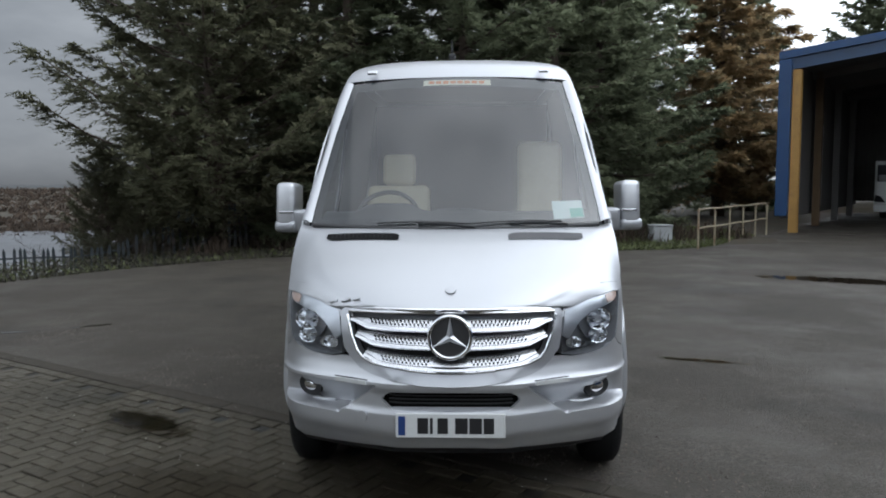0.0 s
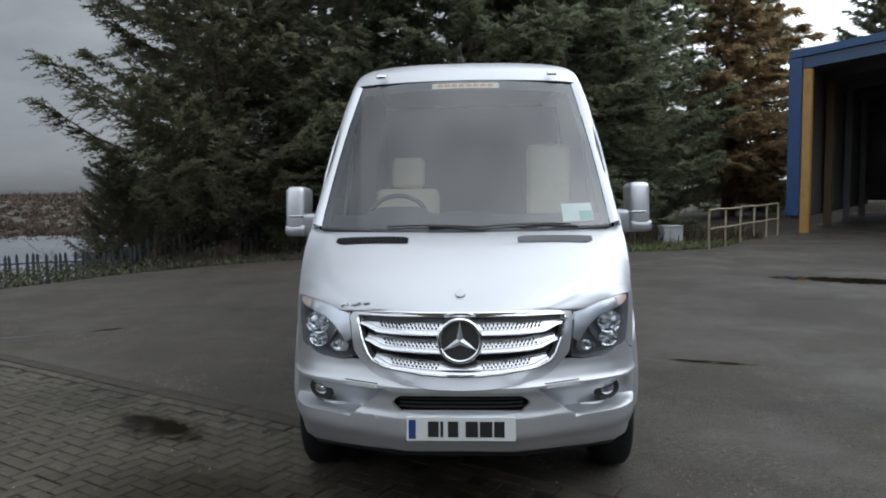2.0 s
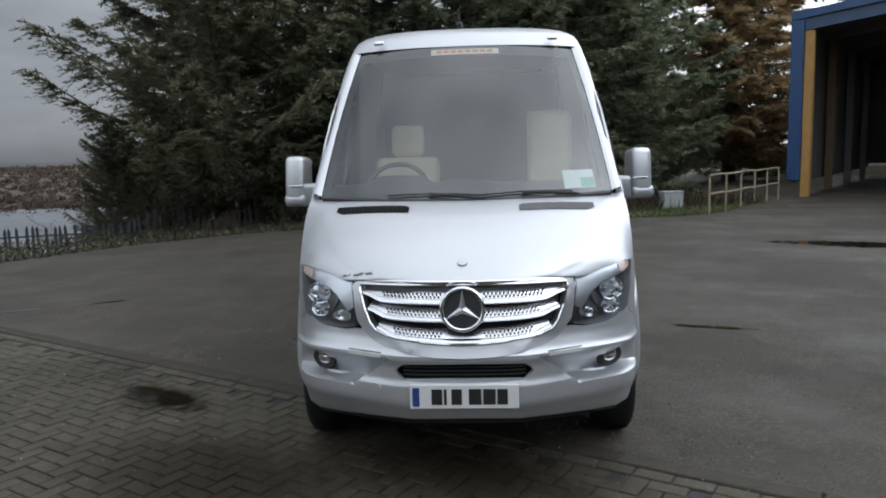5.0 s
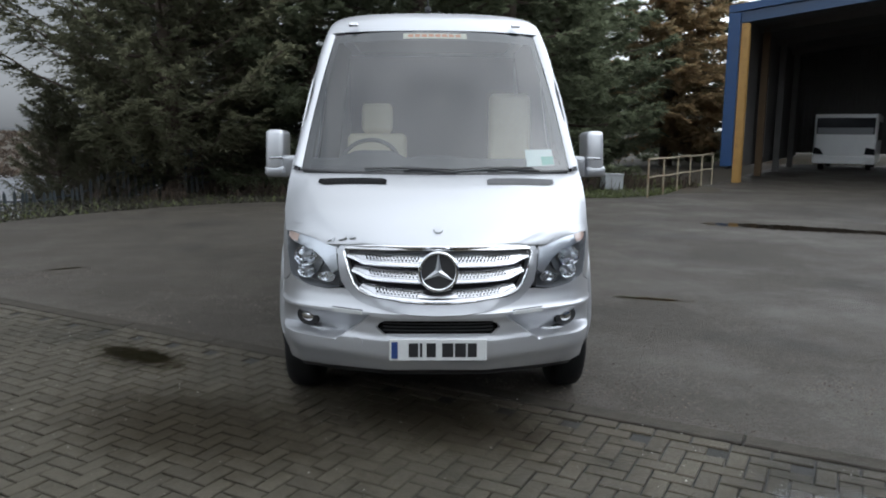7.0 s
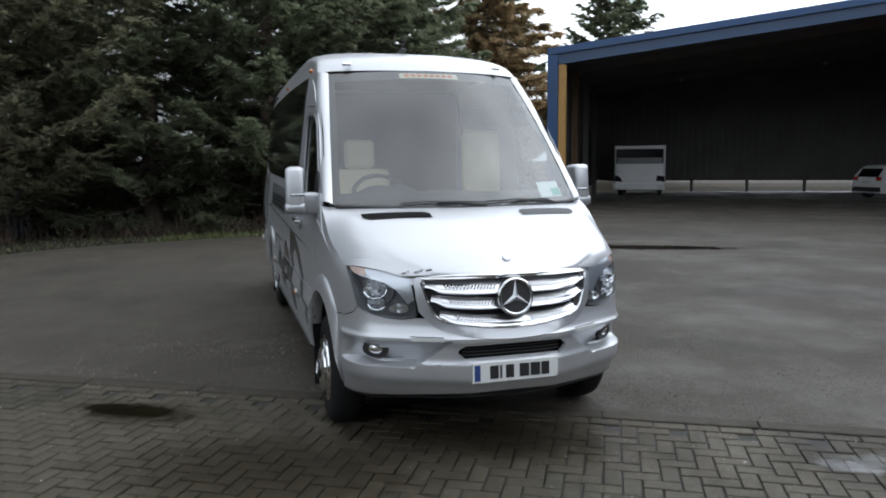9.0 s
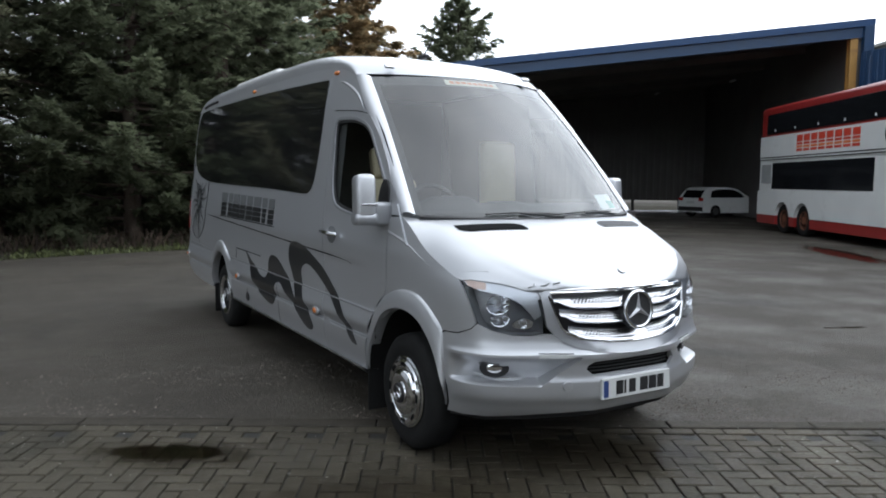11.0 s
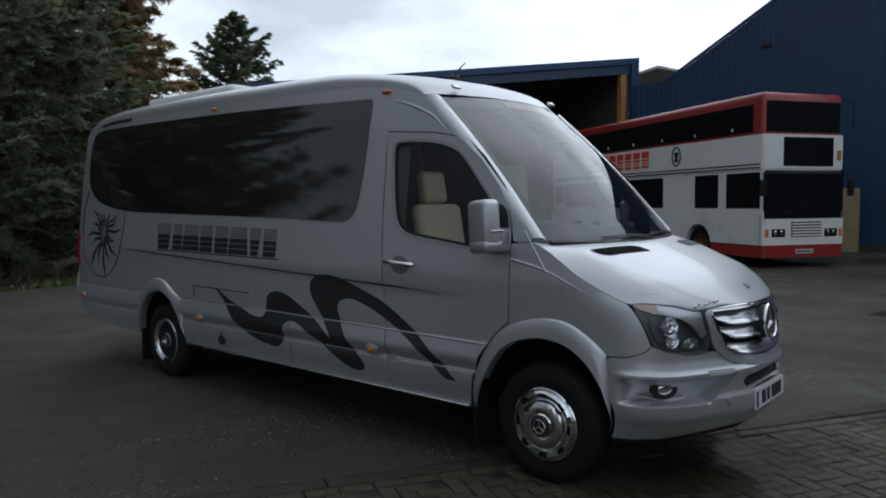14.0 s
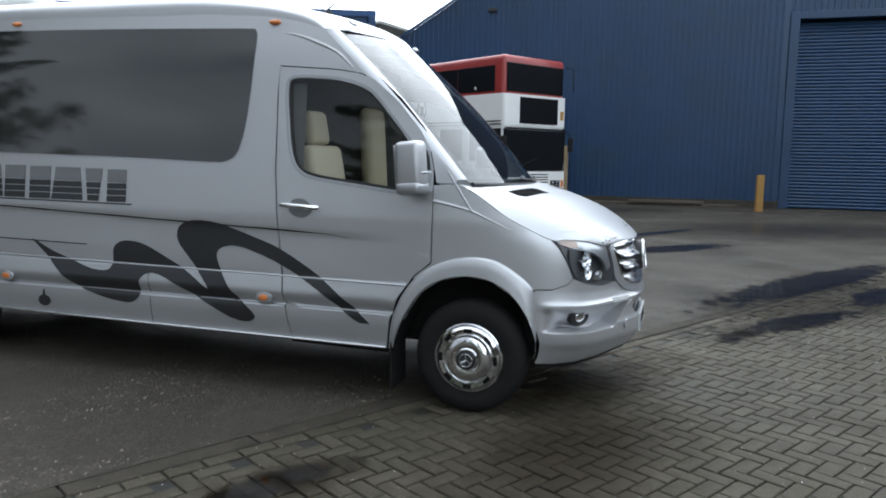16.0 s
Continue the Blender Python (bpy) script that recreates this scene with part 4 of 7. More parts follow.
def conifer(name, label, seed, H, Rm, low, limbs, per, mat, **kw):
    t = thing(name, pose(0, 0, 0), label, "tree", "conifers behind the yard")
    fol, nor, limb = crown(seed, H, Rm, low, limbs, per, **kw)
    part("trunk", tube([(0.06 * math.sin(k * 1.3), 0.06 * math.cos(k), -0.2 + (H + 0.1) * k / 8) for k in range(9)], 0.022 * H, 9, taper=lambda q: 1 - 0.93 * q), M["bark"], t, smooth=True)
    tagged(part("branchwork", limb, M["bark"], t, smooth=True), kind="stuff")
    me = bpy.data.meshes.new("crown")
    me.from_pydata(fol[0].tolist(), [], fol[1])
    me.update()
    me.polygons.foreach_set("use_smooth", [True] * len(me.polygons))
    me.normals_split_custom_set_from_vertices(nor.tolist())
    me.materials.append(mat)
    ob = new("crown", me)
    ob.parent = t
    tagged(ob, kind="stuff")
    return t


kinds = [
    conifer("cypress", "broad dark green cypress with upswept feathery branch tips", 1, 12.5, 4.3, 0.4, 190, 1000, M["needles"], up=0.42, size=0.16, tip_up=0.32, power=0.45, plume=0.17),
    conifer("spruce", "tall dark green spruce, foliage down to the grass", 2, 13.5, 3.7, 0.1, 150, 1150, M["needles_dark"], up=0.15, size=0.155, tip_up=0.10, power=0.55),
    conifer("spruce", "tall dark green spruce, foliage down to the grass", 3, 11.5, 4.0, 0.05, 150, 1150, M["needles_dark"], up=0.25, size=0.155, tip_up=0.15, power=0.5),
    conifer("larch", "tall larch with fading orange-brown needles beside the shed", 4, 15.0, 4.2, 1.0, 170, 1000, M["needles_brown"], up=0.1, size=0.24, tip_up=0.06, power=0.45, plume=0.15),
    conifer("spruce", "broad green spruce standing above the shed roof", 5, 15.4, 6.4, 2.0, 170, 900, M["needles_dark"], up=0.3, size=0.27, tip_up=0.30, power=0.62, plume=0.15),
]
places = [   # kind, x, y, scale, turn
    (0, -6.9, 16.3, 1.0, 40), (1, -3.4, 18.0, 1.0, 10), (2, -0.2, 17.9, 1.05, 200), (1, 2.4, 19.2, 1.0, 120), (2, 4.3, 21.6, 0.95, 300), (3, 12.3, 34.0, 1.1, 0),
    (1, -5.2, 21.5, 1.1, 250), (2, -8.9, 19.8, 0.72, 15), (1, 1.0, 23.0, 1.2, 190), (1, 3.4, 25.5, 1.2, 60), (2, 7.0, 30.5, 1.15, 145), (1, 16.2, 41.0, 1.15, 33),
    (4, 24.6, 42.0, 1.0, 10),
    (0, -9.9, 16.3, 0.30, 80), (0, -8.7, 15.9, 0.22, 10),
    (1, -19.0, -3.0, 1.0, 70), (2, -21.5, 3.5, 1.1, 20), (1, -20.5, 9.0, 0.95, 160),   # behind the walk, mirrored in the side glass
]
used = set()
for k, x, y, s, a in places:
    m = pose(x, y, ground_height(x, y) - 0.05, 0, 0, a)
    if k in used:
        ob = copy_thing(kinds[k], m)
    else:
        ob = kinds[k]
        ob.matrix_basis = m
        used.add(k)
    ob.scale = (s, s, s * (1.0 + 0.06 * math.sin(x * 3)))

# bare shrubs on the bank
def bare_shrub(x, y, h, seed):
    r = random.Random(seed)
    t = thing("bare_shrub", pose(x, y, ground_height(x, y) - 0.03), "leafless brown shrub on the bank", "shrub", "bare shrubs on the bank")
    sv_, sf_ = [], []

    def grow(p, d, ln, rad, depth):
        pts = [p]
        for _ in range(3):
            d = (d + Vector((r.gauss(0, 0.16), r.gauss(0, 0.16), r.gauss(0.05, 0.08)))).normalized()
            pts.append(pts[-1] + d * ln / 3)
        v_, f_ = tube(pts, rad, 4, taper=lambda q: 1 - 0.5 * q)
        b_ = len(sv_)
        sv_.extend(v_)
        sf_.extend([[b_ + i for i in g] for g in f_])
        if depth:
            for k in range(r.randint(2, 4)):
                grow(pts[r.choice((1, 2, 3))], (d + Vector((r.gauss(0, 0.55), r.gauss(0, 0.55), r.gauss(0.1, 0.3)))).normalized(), ln * r.uniform(0.55, 0.8), rad * 0.55, depth - 1)
    for k in range(5):
        grow(Vector((r.gauss(0, 0.1), r.gauss(0, 0.1), 0)), Vector((r.gauss(0, 0.45), r.gauss(0, 0.45), 1)).normalized(), h * 0.4, 0.014, 4)
    tagged(part("branchwork", (sv_, sf_), M["bark"], t), kind="stuff")


for row in ((-9.3, 15.4, 2.6, 3), (-10.6, 14.6, 1.9, 4), (-8.2, 15.2, 1.7, 5), (-12.4, 14.2, 1.5, 6)):
    bare_shrub(*row)

# low brush at the foot of the trees and on the bank
bv, bf = [], []
rng = random.Random(23)
for _ in range(3600):
    t = rng.random()
    x = -16 + 24 * t
    y = (13.8 if x > -6 else 12.4) + abs(rng.gauss(0, 1.2)) + 1.6 + (0.5 if x > 3 else 0) + 0.25 * max(0, x - 1)
    if x < -7.5:
        y = 15.2 + (x + 7.5) * 0.5 + abs(rng.gauss(0, 0.9))
    z = ground_height(x, y)
    p = Vector((x, y, z))
    d = Vector((rng.gauss(0, 0.4), rng.gauss(-0.2, 0.4), 1)).normalized()
    l = rng.uniform(0.12, 0.5) * (0.6 if x < -7.0 else 1)
    w = d.cross(Vector((rng.gauss(0, 1), rng.gauss(0, 1), 0.1))).normalized() * rng.uniform(0.008, 0.03)
    b = len(bv)
    bv += [p - w, p + w, p + d * l + w * 0.4, p + d * l * 1.1]
    bf.append([b, b + 1, b + 2, b + 3])
tagged(part("brush", (bv, bf), M["heath"]), "dead brown stalks and brush at the foot of the trees", "brush", kind="stuff")

# ---- the silver minibus ----
# The shell wraps round the plan outline: q runs from the middle of the nose (about -0.45) along the flank, where q = y, to the tail.
PLAN = spline([(0.0, 0.048), (0.16, 0.050), (0.28, 0.064), (0.39, 0.105), (0.53, 0.172), (0.68, 0.245), (0.80, 0.325), (0.872, 0.43), (0.92, 0.58), (0.95, 0.80), (0.965, 1.05), (0.972, 1.35), (0.978, 2.2),
               (0.985, 3.5), (0.988, 5.0), (0.985, 6.3), (0.978, 6.95), (0.955, 7.20), (0.90, 7.34), (0.76, 7.42), (0.4, 7.45), (0.0, 7.46)], 10)
PX, PY = np.array([p[0] for p in PLAN]), np.array([p[1] for p in PLAN])
PS = np.concatenate([[0], np.cumsum(np.hypot(np.diff(PX), np.diff(PY)))])
I0 = int(np.argmin(np.abs(PY - 1.2)))
PQ = PS - PS[I0] + PY[I0]
NOSE = PQ[: I0 + 1]


def Qx(x):
    """The q of a point on the nose at half-width x."""
    return float(np.interp(abs(x), PX[: I0 + 1], NOSE))


def Qy(y):
    """The q of a point of the flank at y."""
    return float(np.interp(y, PY[: I0 + 40], PQ[: I0 + 40])) if y < 1.3 else y


LEAN = [(0.33, 0.075), (0.37, 0.045), (0.42, 0.018), (0.50, 0.0), (0.62, 0.0), (0.72, 0.002), (0.80, 0.022), (0.95, 0.030), (1.05, 0.055), (1.10, 0.085), (1.16, 0.15), (1.3, 0.24)]


def relief(q, z, y, x):
    o = 0.0
    if y > 1.15:
        zc = 1.10 + 0.033 * (q - 2.3)
        fade = smoothstep(1.45, 1.9, q) * smoothstep(6.6, 6.2, q)
        o -= 0.009 * smoothstep(zc + 0.012, zc - 0.014, z) * (1 - smoothstep(zc - 0.03, zc - 0.28, z)) * fade
        side = smoothstep(1.2, 1.4, q)
        o += (0.008 * smoothstep(0.802, 0.786, z) + 0.022 * max(0.0, min(1.0, (0.795 - z) / 0.10))) * (1 - smoothstep(0.69, 0.60, z)) * side
        o += 0.016 * smoothstep(0.612, 0.590, z) * side
    if y < 0.7:
        edge = 0.36 + (0.70 - z) * 1.35
        w = smoothstep(edge - 0.006, edge + 0.016, x) * (1 - smoothstep(0.42, 0.58, y))
        o -= 0.028 * smoothstep(0.703, 0.696, z) * smoothstep(0.548, 0.566, z) * w
        o -= 0.092 * max(0.0, min(1.0, (0.700 - z) / 0.135)) * smoothstep(0.548, 0.566, z) * w
        o += 0.012 * smoothstep(0.735, 0.72, z) * smoothstep(0.66, 0.70, z) * (1 - smoothstep(0.5, 0.62, y))
        o += 0.010 * smoothstep(0.60, 0.56, z) * smoothstep(0.42, 0.48, z) * (1 - smoothstep(0.45, 0.6, y))
    return o


def shell(q, z, off=0.0, sgn=-1):
    x, y = float(np.interp(q, PQ, PX)), float(np.interp(q, PQ, PY))
    x2, y2 = float(np.interp(q + 0.02, PQ, PX)), float(np.interp(q + 0.02, PQ, PY))
    x1, y1 = float(np.interp(q - 0.02, PQ, PX)), float(np.interp(q - 0.02, PQ, PY))
    n = Vector((y2 - y1, -(x2 - x1), 0))
    n = n.normalized() if n.length > 1e-9 else Vector((1, 0, 0))
    o = off + relief(q, z, y, x)
    wf = 1 - smoothstep(0.30, 1.15, y)
    tum = 1 - 0.02 * smoothstep(0.55, 0.36, z) if z < 1.2 else 1 - 0.118 * (z - 1.2) - 0.03 * smoothstep(2.2, 2.6, z)
    return Vector((sgn * (x * tum + n.x * o), y + lerp_table(LEAN, z) * wf + n.y * o, z))


def front(x, z, off=0.0):
    return shell(Qx(x), z, off, 1 if x >= 0 else -1)


FINE = sorted(list(np.arange(0.37, 1.32, 0.022)) + [0.773, 0.780, 0.787, 0.795, 0.806, 0.586, 0.595, 0.604, 0.615]) + list(np.arange(1.36, 2.62, 0.09))


def skin(outline, holes=(), off=0.0, sgn=-1, step=0.11, rows=FINE, rim=0.012, crease=(), clear=0.0):
    """A panel of the shell, with its edges turned in."""
    v2, f2 = patch(outline, holes, step, rows, (), crease, clear)
    v = [shell(p.x, p.y, off, sgn) for p in v2]
    f = [list(t) if sgn > 0 else list(t)[::-1] for t in f2]
    return with_rim(v, f, rim)


def with_rim(v, f, rim, inward=None):
    """Turns the open edges of a sheet inwards by rim."""
    if not rim:
        return v, f
    v = [Vector(p) for p in v]
    nor = [Vector() for _ in v]
    edge = {}
    for t in f:
        n = (v[t[1]] - v[t[0]]).cross(v[t[2]] - v[t[0]])
        for k, i in enumerate(t):
            nor[i] += n
            j = t[(k + 1) % len(t)]
            edge[(i, j)] = edge.get((i, j), 0) + 1
    border = [e for e in edge if (e[1], e[0]) not in edge]
    low = {}
    for i, j in border:
        for k in (i, j):
            if k not in low:
                low[k] = len(v)
                v.append(v[k] - nor[k].normalized() * rim if nor[k].length > 0 else v[k].copy())
    f = list(f) + [[j, i, low[i], low[j]] for i, j in border]
    return v, f


def nose(outline, holes=(), off=0.0, step=0.05, rows=(), rim=0.012):
    """A panel of the nose, outline in (x, z), x signed."""
    v2, f2 = patch(outline, holes, step, rows)
    v = [front(p.x, p.y, off) for p in v2]
    return with_rim(v, [list(t) for t in f2], rim)


def loop_inset(loop, d):
    """The same closed loop moved inwards (or outwards, d < 0)."""
    p = [Vector(a) for a in loop]
    area = sum(p[i - 1].x * p[i].y - p[i].x * p[i - 1].y for i in range(len(p)))
    s = 1 if area > 0 else -1
    out = []
    for i in range(len(p)):
        t = (p[(i + 1) % len(p)] - p[i - 1]).normalized()
        out.append(tuple(p[i] + Vector((-t.y, t.x)) * d * s))
    return out


def ysm(points):
    return [(Qy(y), z) for y, z in points]


def mirror_loop(half):
    """A closed outline from its half at x >= 0, listed from the top middle to the bottom middle."""
    return list(half) + [(-x, z) for x, z in half[::-1] if abs(x) > 1e-6]


bus = thing("minibus", pose(0, 0, 0), "silver coach-built minibus with tinted side glass and dark swoosh decals", "minibus")

ARCH_F_IN = ysm([(1.515, 0.38), (1.50, 0.44), (1.43, 0.60), (1.32, 0.76), (1.20, 0.835), (1.05, 0.87), (0.88, 0.85), (0.75, 0.77), (0.65, 0.62), (0.60, 0.46), (0.59, 0.375)])
ARCH_F_OUT = ysm([(1.55, 0.37), (1.525, 0.55), (1.465, 0.71), (1.36, 0.85), (1.21, 0.945), (1.04, 0.99), (0.88, 0.985), (0.77, 0.94), (0.67, 0.87), (0.615, 0.815)])
ARCH_R_IN = [(4.93, 0.41), (4.96, 0.50), (5.05, 0.66), (5.16, 0.77), (5.32, 0.835), (5.46, 0.835), (5.60, 0.78), (5.70, 0.68), (5.77, 0.54), (5.80, 0.40)]
ARCH_R_OUT = [(4.97, 0.80), (5.04, 0.815), (5.14, 0.86), (5.27, 0.94), (5.40, 0.965), (5.52, 0.95), (5.66, 0.88), (5.76, 0.77), (5.84, 0.60), (5.86, 0.40)]
DOOR_FRONT = [(1.27, 0.945), (1.265, 1.17), (1.27, 1.52), (1.295, 1.62), (1.375, 1.755), (1.535, 1.935), (1.69, 2.065), (1.78, 2.108), (1.95, 2.137), (2.365, 2.168)]
DOOR_REAR = [(2.368, 2.0), (2.36, 1.5), (2.315, 0.94), (2.275, 0.6), (2.235, 0.385)]
DOOR = [(1.56, 0.375), (1.535, 0.57), (1.475, 0.72), (1.385, 0.85)] + DOOR_FRONT + DOOR_REAR
WINDOW = [tuple(p) for p in spline([(2.295, 2.03), (2.255, 2.085), (2.1, 2.085), (1.94, 2.07), (1.80, 2.035), (1.69, 1.975), (1.55, 1.82), (1.44, 1.69), (1.335, 1.55), (1.302, 1.44), (1.345, 1.375), (1.50, 1.382),
                                   (1.80, 1.418), (2.06, 1.452), (2.18, 1.495), (2.245, 1.60), (2.28, 1.82)], 4, True)]
GAP = 0.0045
PILLAR = [(1.12, 1.45), (1.32, 1.655), (1.56, 1.905), (1.80, 2.15), (2.00, 2.345), (2.06, 2.40)]
TOP_E = [(2.06, 2.40), (2.25, 2.462), (2.5, 2.505), (3.0, 2.54), (4.0, 2.56), (4.6, 2.57), (6.4, 2.57), (6.9, 2.54), (7.2, 2.47), (7.6, 2.44), (8.6, 2.44)]


def top_edge(q):
    return lerp_table(TOP_E, q)


SIDE = ([(2.235 + 2 * GAP, 0.385), (4.925, 0.40)] + ARCH_R_IN[1:-1] + [(5.805, 0.395), (6.0, 0.39), (6.5, 0.405), (6.8, 0.43), (7.02, 0.49), (7.14, 0.57), (7.23, 0.70), (7.28, 0.86), (7.30, 1.3), (7.30, 1.9), (7.28, 2.46)]
        + [(q, top_edge(q)) for q in (7.0, 6.7, 6.4, 5.8, 5.2, 4.6, 4.0, 3.5, 3.0, 2.7, 2.5, 2.35, 2.2)] + [(2.06, 2.40)] + PILLAR[-2::-1] + [(1.12, 1.435), (1.245, 1.435)]
        + [(q - (GAP * 1.6 if z < 2.05 else 0), z + (GAP * 1.6 if z > 1.55 else 0)) for q, z in DOOR_FRONT[2:]]
        + [(q + 2 * GAP, z) for q, z in DOOR_REAR[:-1]])
GLASS = [tuple(p) for p in spline([(2.555, 2.36), (2.575, 2.415), (2.66, 2.428), (3.45, 2.455), (4.65, 2.485), (6.3, 2.50), (6.85, 2.49), (6.98, 2.455), (7.03, 2.38), (7.04, 2.05), (6.97, 1.86), (6.78, 1.735), (6.5, 1.66), (6.07, 1.612),
                                  (5.35, 1.592), (3.69, 1.562), (2.90, 1.538), (2.74, 1.548), (2.66, 1.61), (2.615, 1.75), (2.585, 1.95), (2.565, 2.18)], 3, True)]
# the line along the top of the headlamp, shared with the bonnet's front edge, from the grille outwards
LAMP_TOP = [(Qx(0.565), 1.045), (Qx(0.60), 1.064), (Qx(0.69), 1.095), (Qx(0.78), 1.112), (Qy(0.37), 1.118), (Qy(0.452), 1.118)]
HEAD_OUT = [(Qx(0.545), 0.832), (Qx(0.60), 0.822), (Qx(0.70), 0.828), (Qx(0.80), 0.850), (Qy(0.375), 0.885), (Qy(0.402), 0.965), (Qy(0.43), 1.06)] + LAMP_TOP[::-1] + [(Qx(0.548), 0.95)]
WING = [(Qy(1.262), 1.42), (Qy(1.12), 1.428), (Qy(1.0), 1.388), (Qy(0.85), 1.321), (Qy(0.70), 1.246), (Qy(0.57), 1.186), (Qy(0.458), 1.119), (Qy(0.436), 1.058), (Qy(0.408), 0.962), (Qy(0.381), 0.880), (Qy(0.415), 0.845), (Qy(0.50), 0.815), (Qy(0.60), 0.812)] \
    + ARCH_F_IN[7:2:-1] + [(Qy(1.37), 0.80), (Qy(1.38), 0.845), (Qy(1.262), 0.94), (Qy(1.258), 1.17)]


def add_side(sgn):
    part("door", skin(DOOR, [WINDOW], 0.0, sgn), M["silver"], bus, "silver cab door", smooth=True, sharp=50)
    door = bus.children[-1]
    part("side_panel", skin(SIDE, [], 0.0, sgn, 0.14), M["silver"], bus, smooth=True, sharp=50)
    part("front_wing", skin(WING, [], 0.0, sgn, 0.05), M["silver"], bus, smooth=True, sharp=50)
    part("shut_line", skin(loop_inset(DOOR, -0.035), [loop_inset(WINDOW, 0.0)], -0.02, sgn, 0.16, rim=0), M["gap"], door)
    part("window_glass", skin(loop_inset(WINDOW, -0.006), [], -0.014, sgn, 0.2, rim=0), M["door_glass" if sgn < 0 else "shaded_glass"], door, "clear cab door glass")
    part("gasket", skin(loop_inset(WINDOW, -0.004), [loop_inset(WINDOW, 0.018)], -0.006, sgn, 0.5, rows=(), rim=0.008), M["black_plastic"], door)
    part("window_trim", skin(loop_inset(WINDOW, -0.022), [loop_inset(WINDOW, -0.004)], 0.004, sgn, 0.5, rows=(), rim=0.006), M["silver_trim"], door)
    part("side_glass", skin(GLASS, [], 0.006, sgn, 0.2, rows=list(np.arange(1.5, 2.5, 0.12)), rim=0.008), M["privacy"], bus, "large black-tinted side window", smooth=True, sharp=60)
    # flares over the wheels
    for outer, inner, name in ((ARCH_F_OUT, ARCH_F_IN, "front_arch"), (ARCH_R_OUT, ARCH_R_IN, "rear_arch")):
        o, i = spline(outer, 4), spline(inner, 4)
        n = 44
        def at(c, t):
            k = t * (len(c) - 1)
            a = int(min(k, len(c) - 2))
            return c[a] + (c[a + 1] - c[a]) * (k - a)
        v, f = [], []
        prof = [(0.0, 0.0), (0.035, 0.012), (0.10, 0.018), (0.5, 0.024), (0.94, 0.028), (1.0, 0.018), (1.0, -0.05)]
        for k in range(n + 1):
            a, b = at(o, k / n), at(i, k / n)
            ends = min(1, 6 * k / n, 6 * (n - k) / n) ** 0.5 if name == "front_arch" else min(1, 8 * min(k, n - k) / n + 0.25)
            for w, h in prof:
                c = a + (b - a) * w
                v.append(shell(c[0], c[1], h * (ends if h > 0 else 1) - relief(c[0], c[1], 1.3, 0.97) * (1 if c[1] < 0.82 else 0), sgn))
        m = len(prof)
        for k in range(n):
            for j in range(m - 1):
                q = [k * m + j, k * m + j + 1, (k + 1) * m + j + 1, (k + 1) * m + j]
                f.append(q if sgn < 0 else q[::-1])
        part("wheel_arch", (v, f), M["silver"], bus, "silver flared wheel arch", smooth=True, sharp=60)
        # dark liner
        v, f = [], []
        for k in range(n + 1):
            b = at(i, k / n)
            p = shell(b[0], b[1], -0.005, sgn)
            v += [p, Vector((sgn * 0.45, p.y, p.z + 0.01))]
        f = [[2 * k, 2 * k + 1, 2 * k + 3, 2 * k + 2] for k in range(n)]
        part("arch_liner", (v, f), M["rubber"], bus)
    # crease lines along the flank
    for z0, z1, q0, q1, r in ((0.790, 0.815, 1.43, 5.02, 0.006), (0.603, 0.612, 1.45, 4.99, 0.005), (0.822, 0.846, 5.86, 7.12, 0.005)):
        part("flank_crease", tube([shell(q, z0 + (z1 - z0) * (q - q0) / (q1 - q0), 0.004, sgn) for q in np.linspace(q0, q1, 40)], r * 1.1, 6), M["silver_trim"], bus, smooth=True)
    # near-black tube paints the shade in the upper crease
    part("flank_groove", tube([shell(q, 1.10 + 0.033 * (q - 2.3) - 0.05 * smoothstep(2.0, 1.55, q), -0.002, sgn) for q in np.linspace(1.60, 6.35, 50)], 0.006, 6, taper=lambda t: min(1, 8 * t, 8 * (1 - t))), M["gap"], bus)
    # sill edge, its highlight put in as a brighter chrome bar
    part("sill_trim", tube([shell(q, 0.383 + 0.004 * (q - 2.2), 0.012, sgn) for q in np.linspace(1.56, 4.9, 30)], 0.009, 6), M["chrome_dull"], bus, smooth=True)
    # handle
    # flat grey patch, painted as the shaded hollow behind the handle
    part("handle_recess", skin([tuple(p) for p in spline([(2.08, 1.25), (2.13, 1.30), (2.19, 1.31), (2.24, 1.29), (2.25, 1.23), (2.19, 1.19), (2.12, 1.195)], 4, True)], [], 0.003, sgn, 0.05, rows=(), rim=0), M["vinyl_grey"], door)
    part("handle", tube([shell(2.035, 1.256, 0.02, sgn), shell(2.06, 1.258, 0.045, sgn), shell(2.17, 1.264, 0.05, sgn), shell(2.28, 1.268, 0.045, sgn), shell(2.305, 1.268, 0.02, sgn)], 0.017, 10), M["chrome"], door, "chrome door handle", smooth=True)
    # rub-strip crease on the door and flank markers
    for q, z in ((2.43, 0.645), (4.65, 0.652), (7.02, 0.685)):
        c = shell(q, z, 0.006, sgn)
        base = part("side_marker", turned([(0.0, 0.062), (0.010, 0.060), (0.014, 0.045), (0.014, 0.0001)], 24), M["silver_trim"], bus, smooth=True, m=Matrix.Translation(c) @ Matrix.Diagonal((sgn, 1, 0.62, 1)))
        part("lens", turned([(0.013, 0.036), (0.018, 0.033), (0.021, 0.02), (0.022, 0.0001)], 20), M["amber"], base, "amber marker lens", smooth=True)
    for q in (2.43, 4.64):
        c = shell(q, top_edge(q) - 0.035, 0.004, sgn)
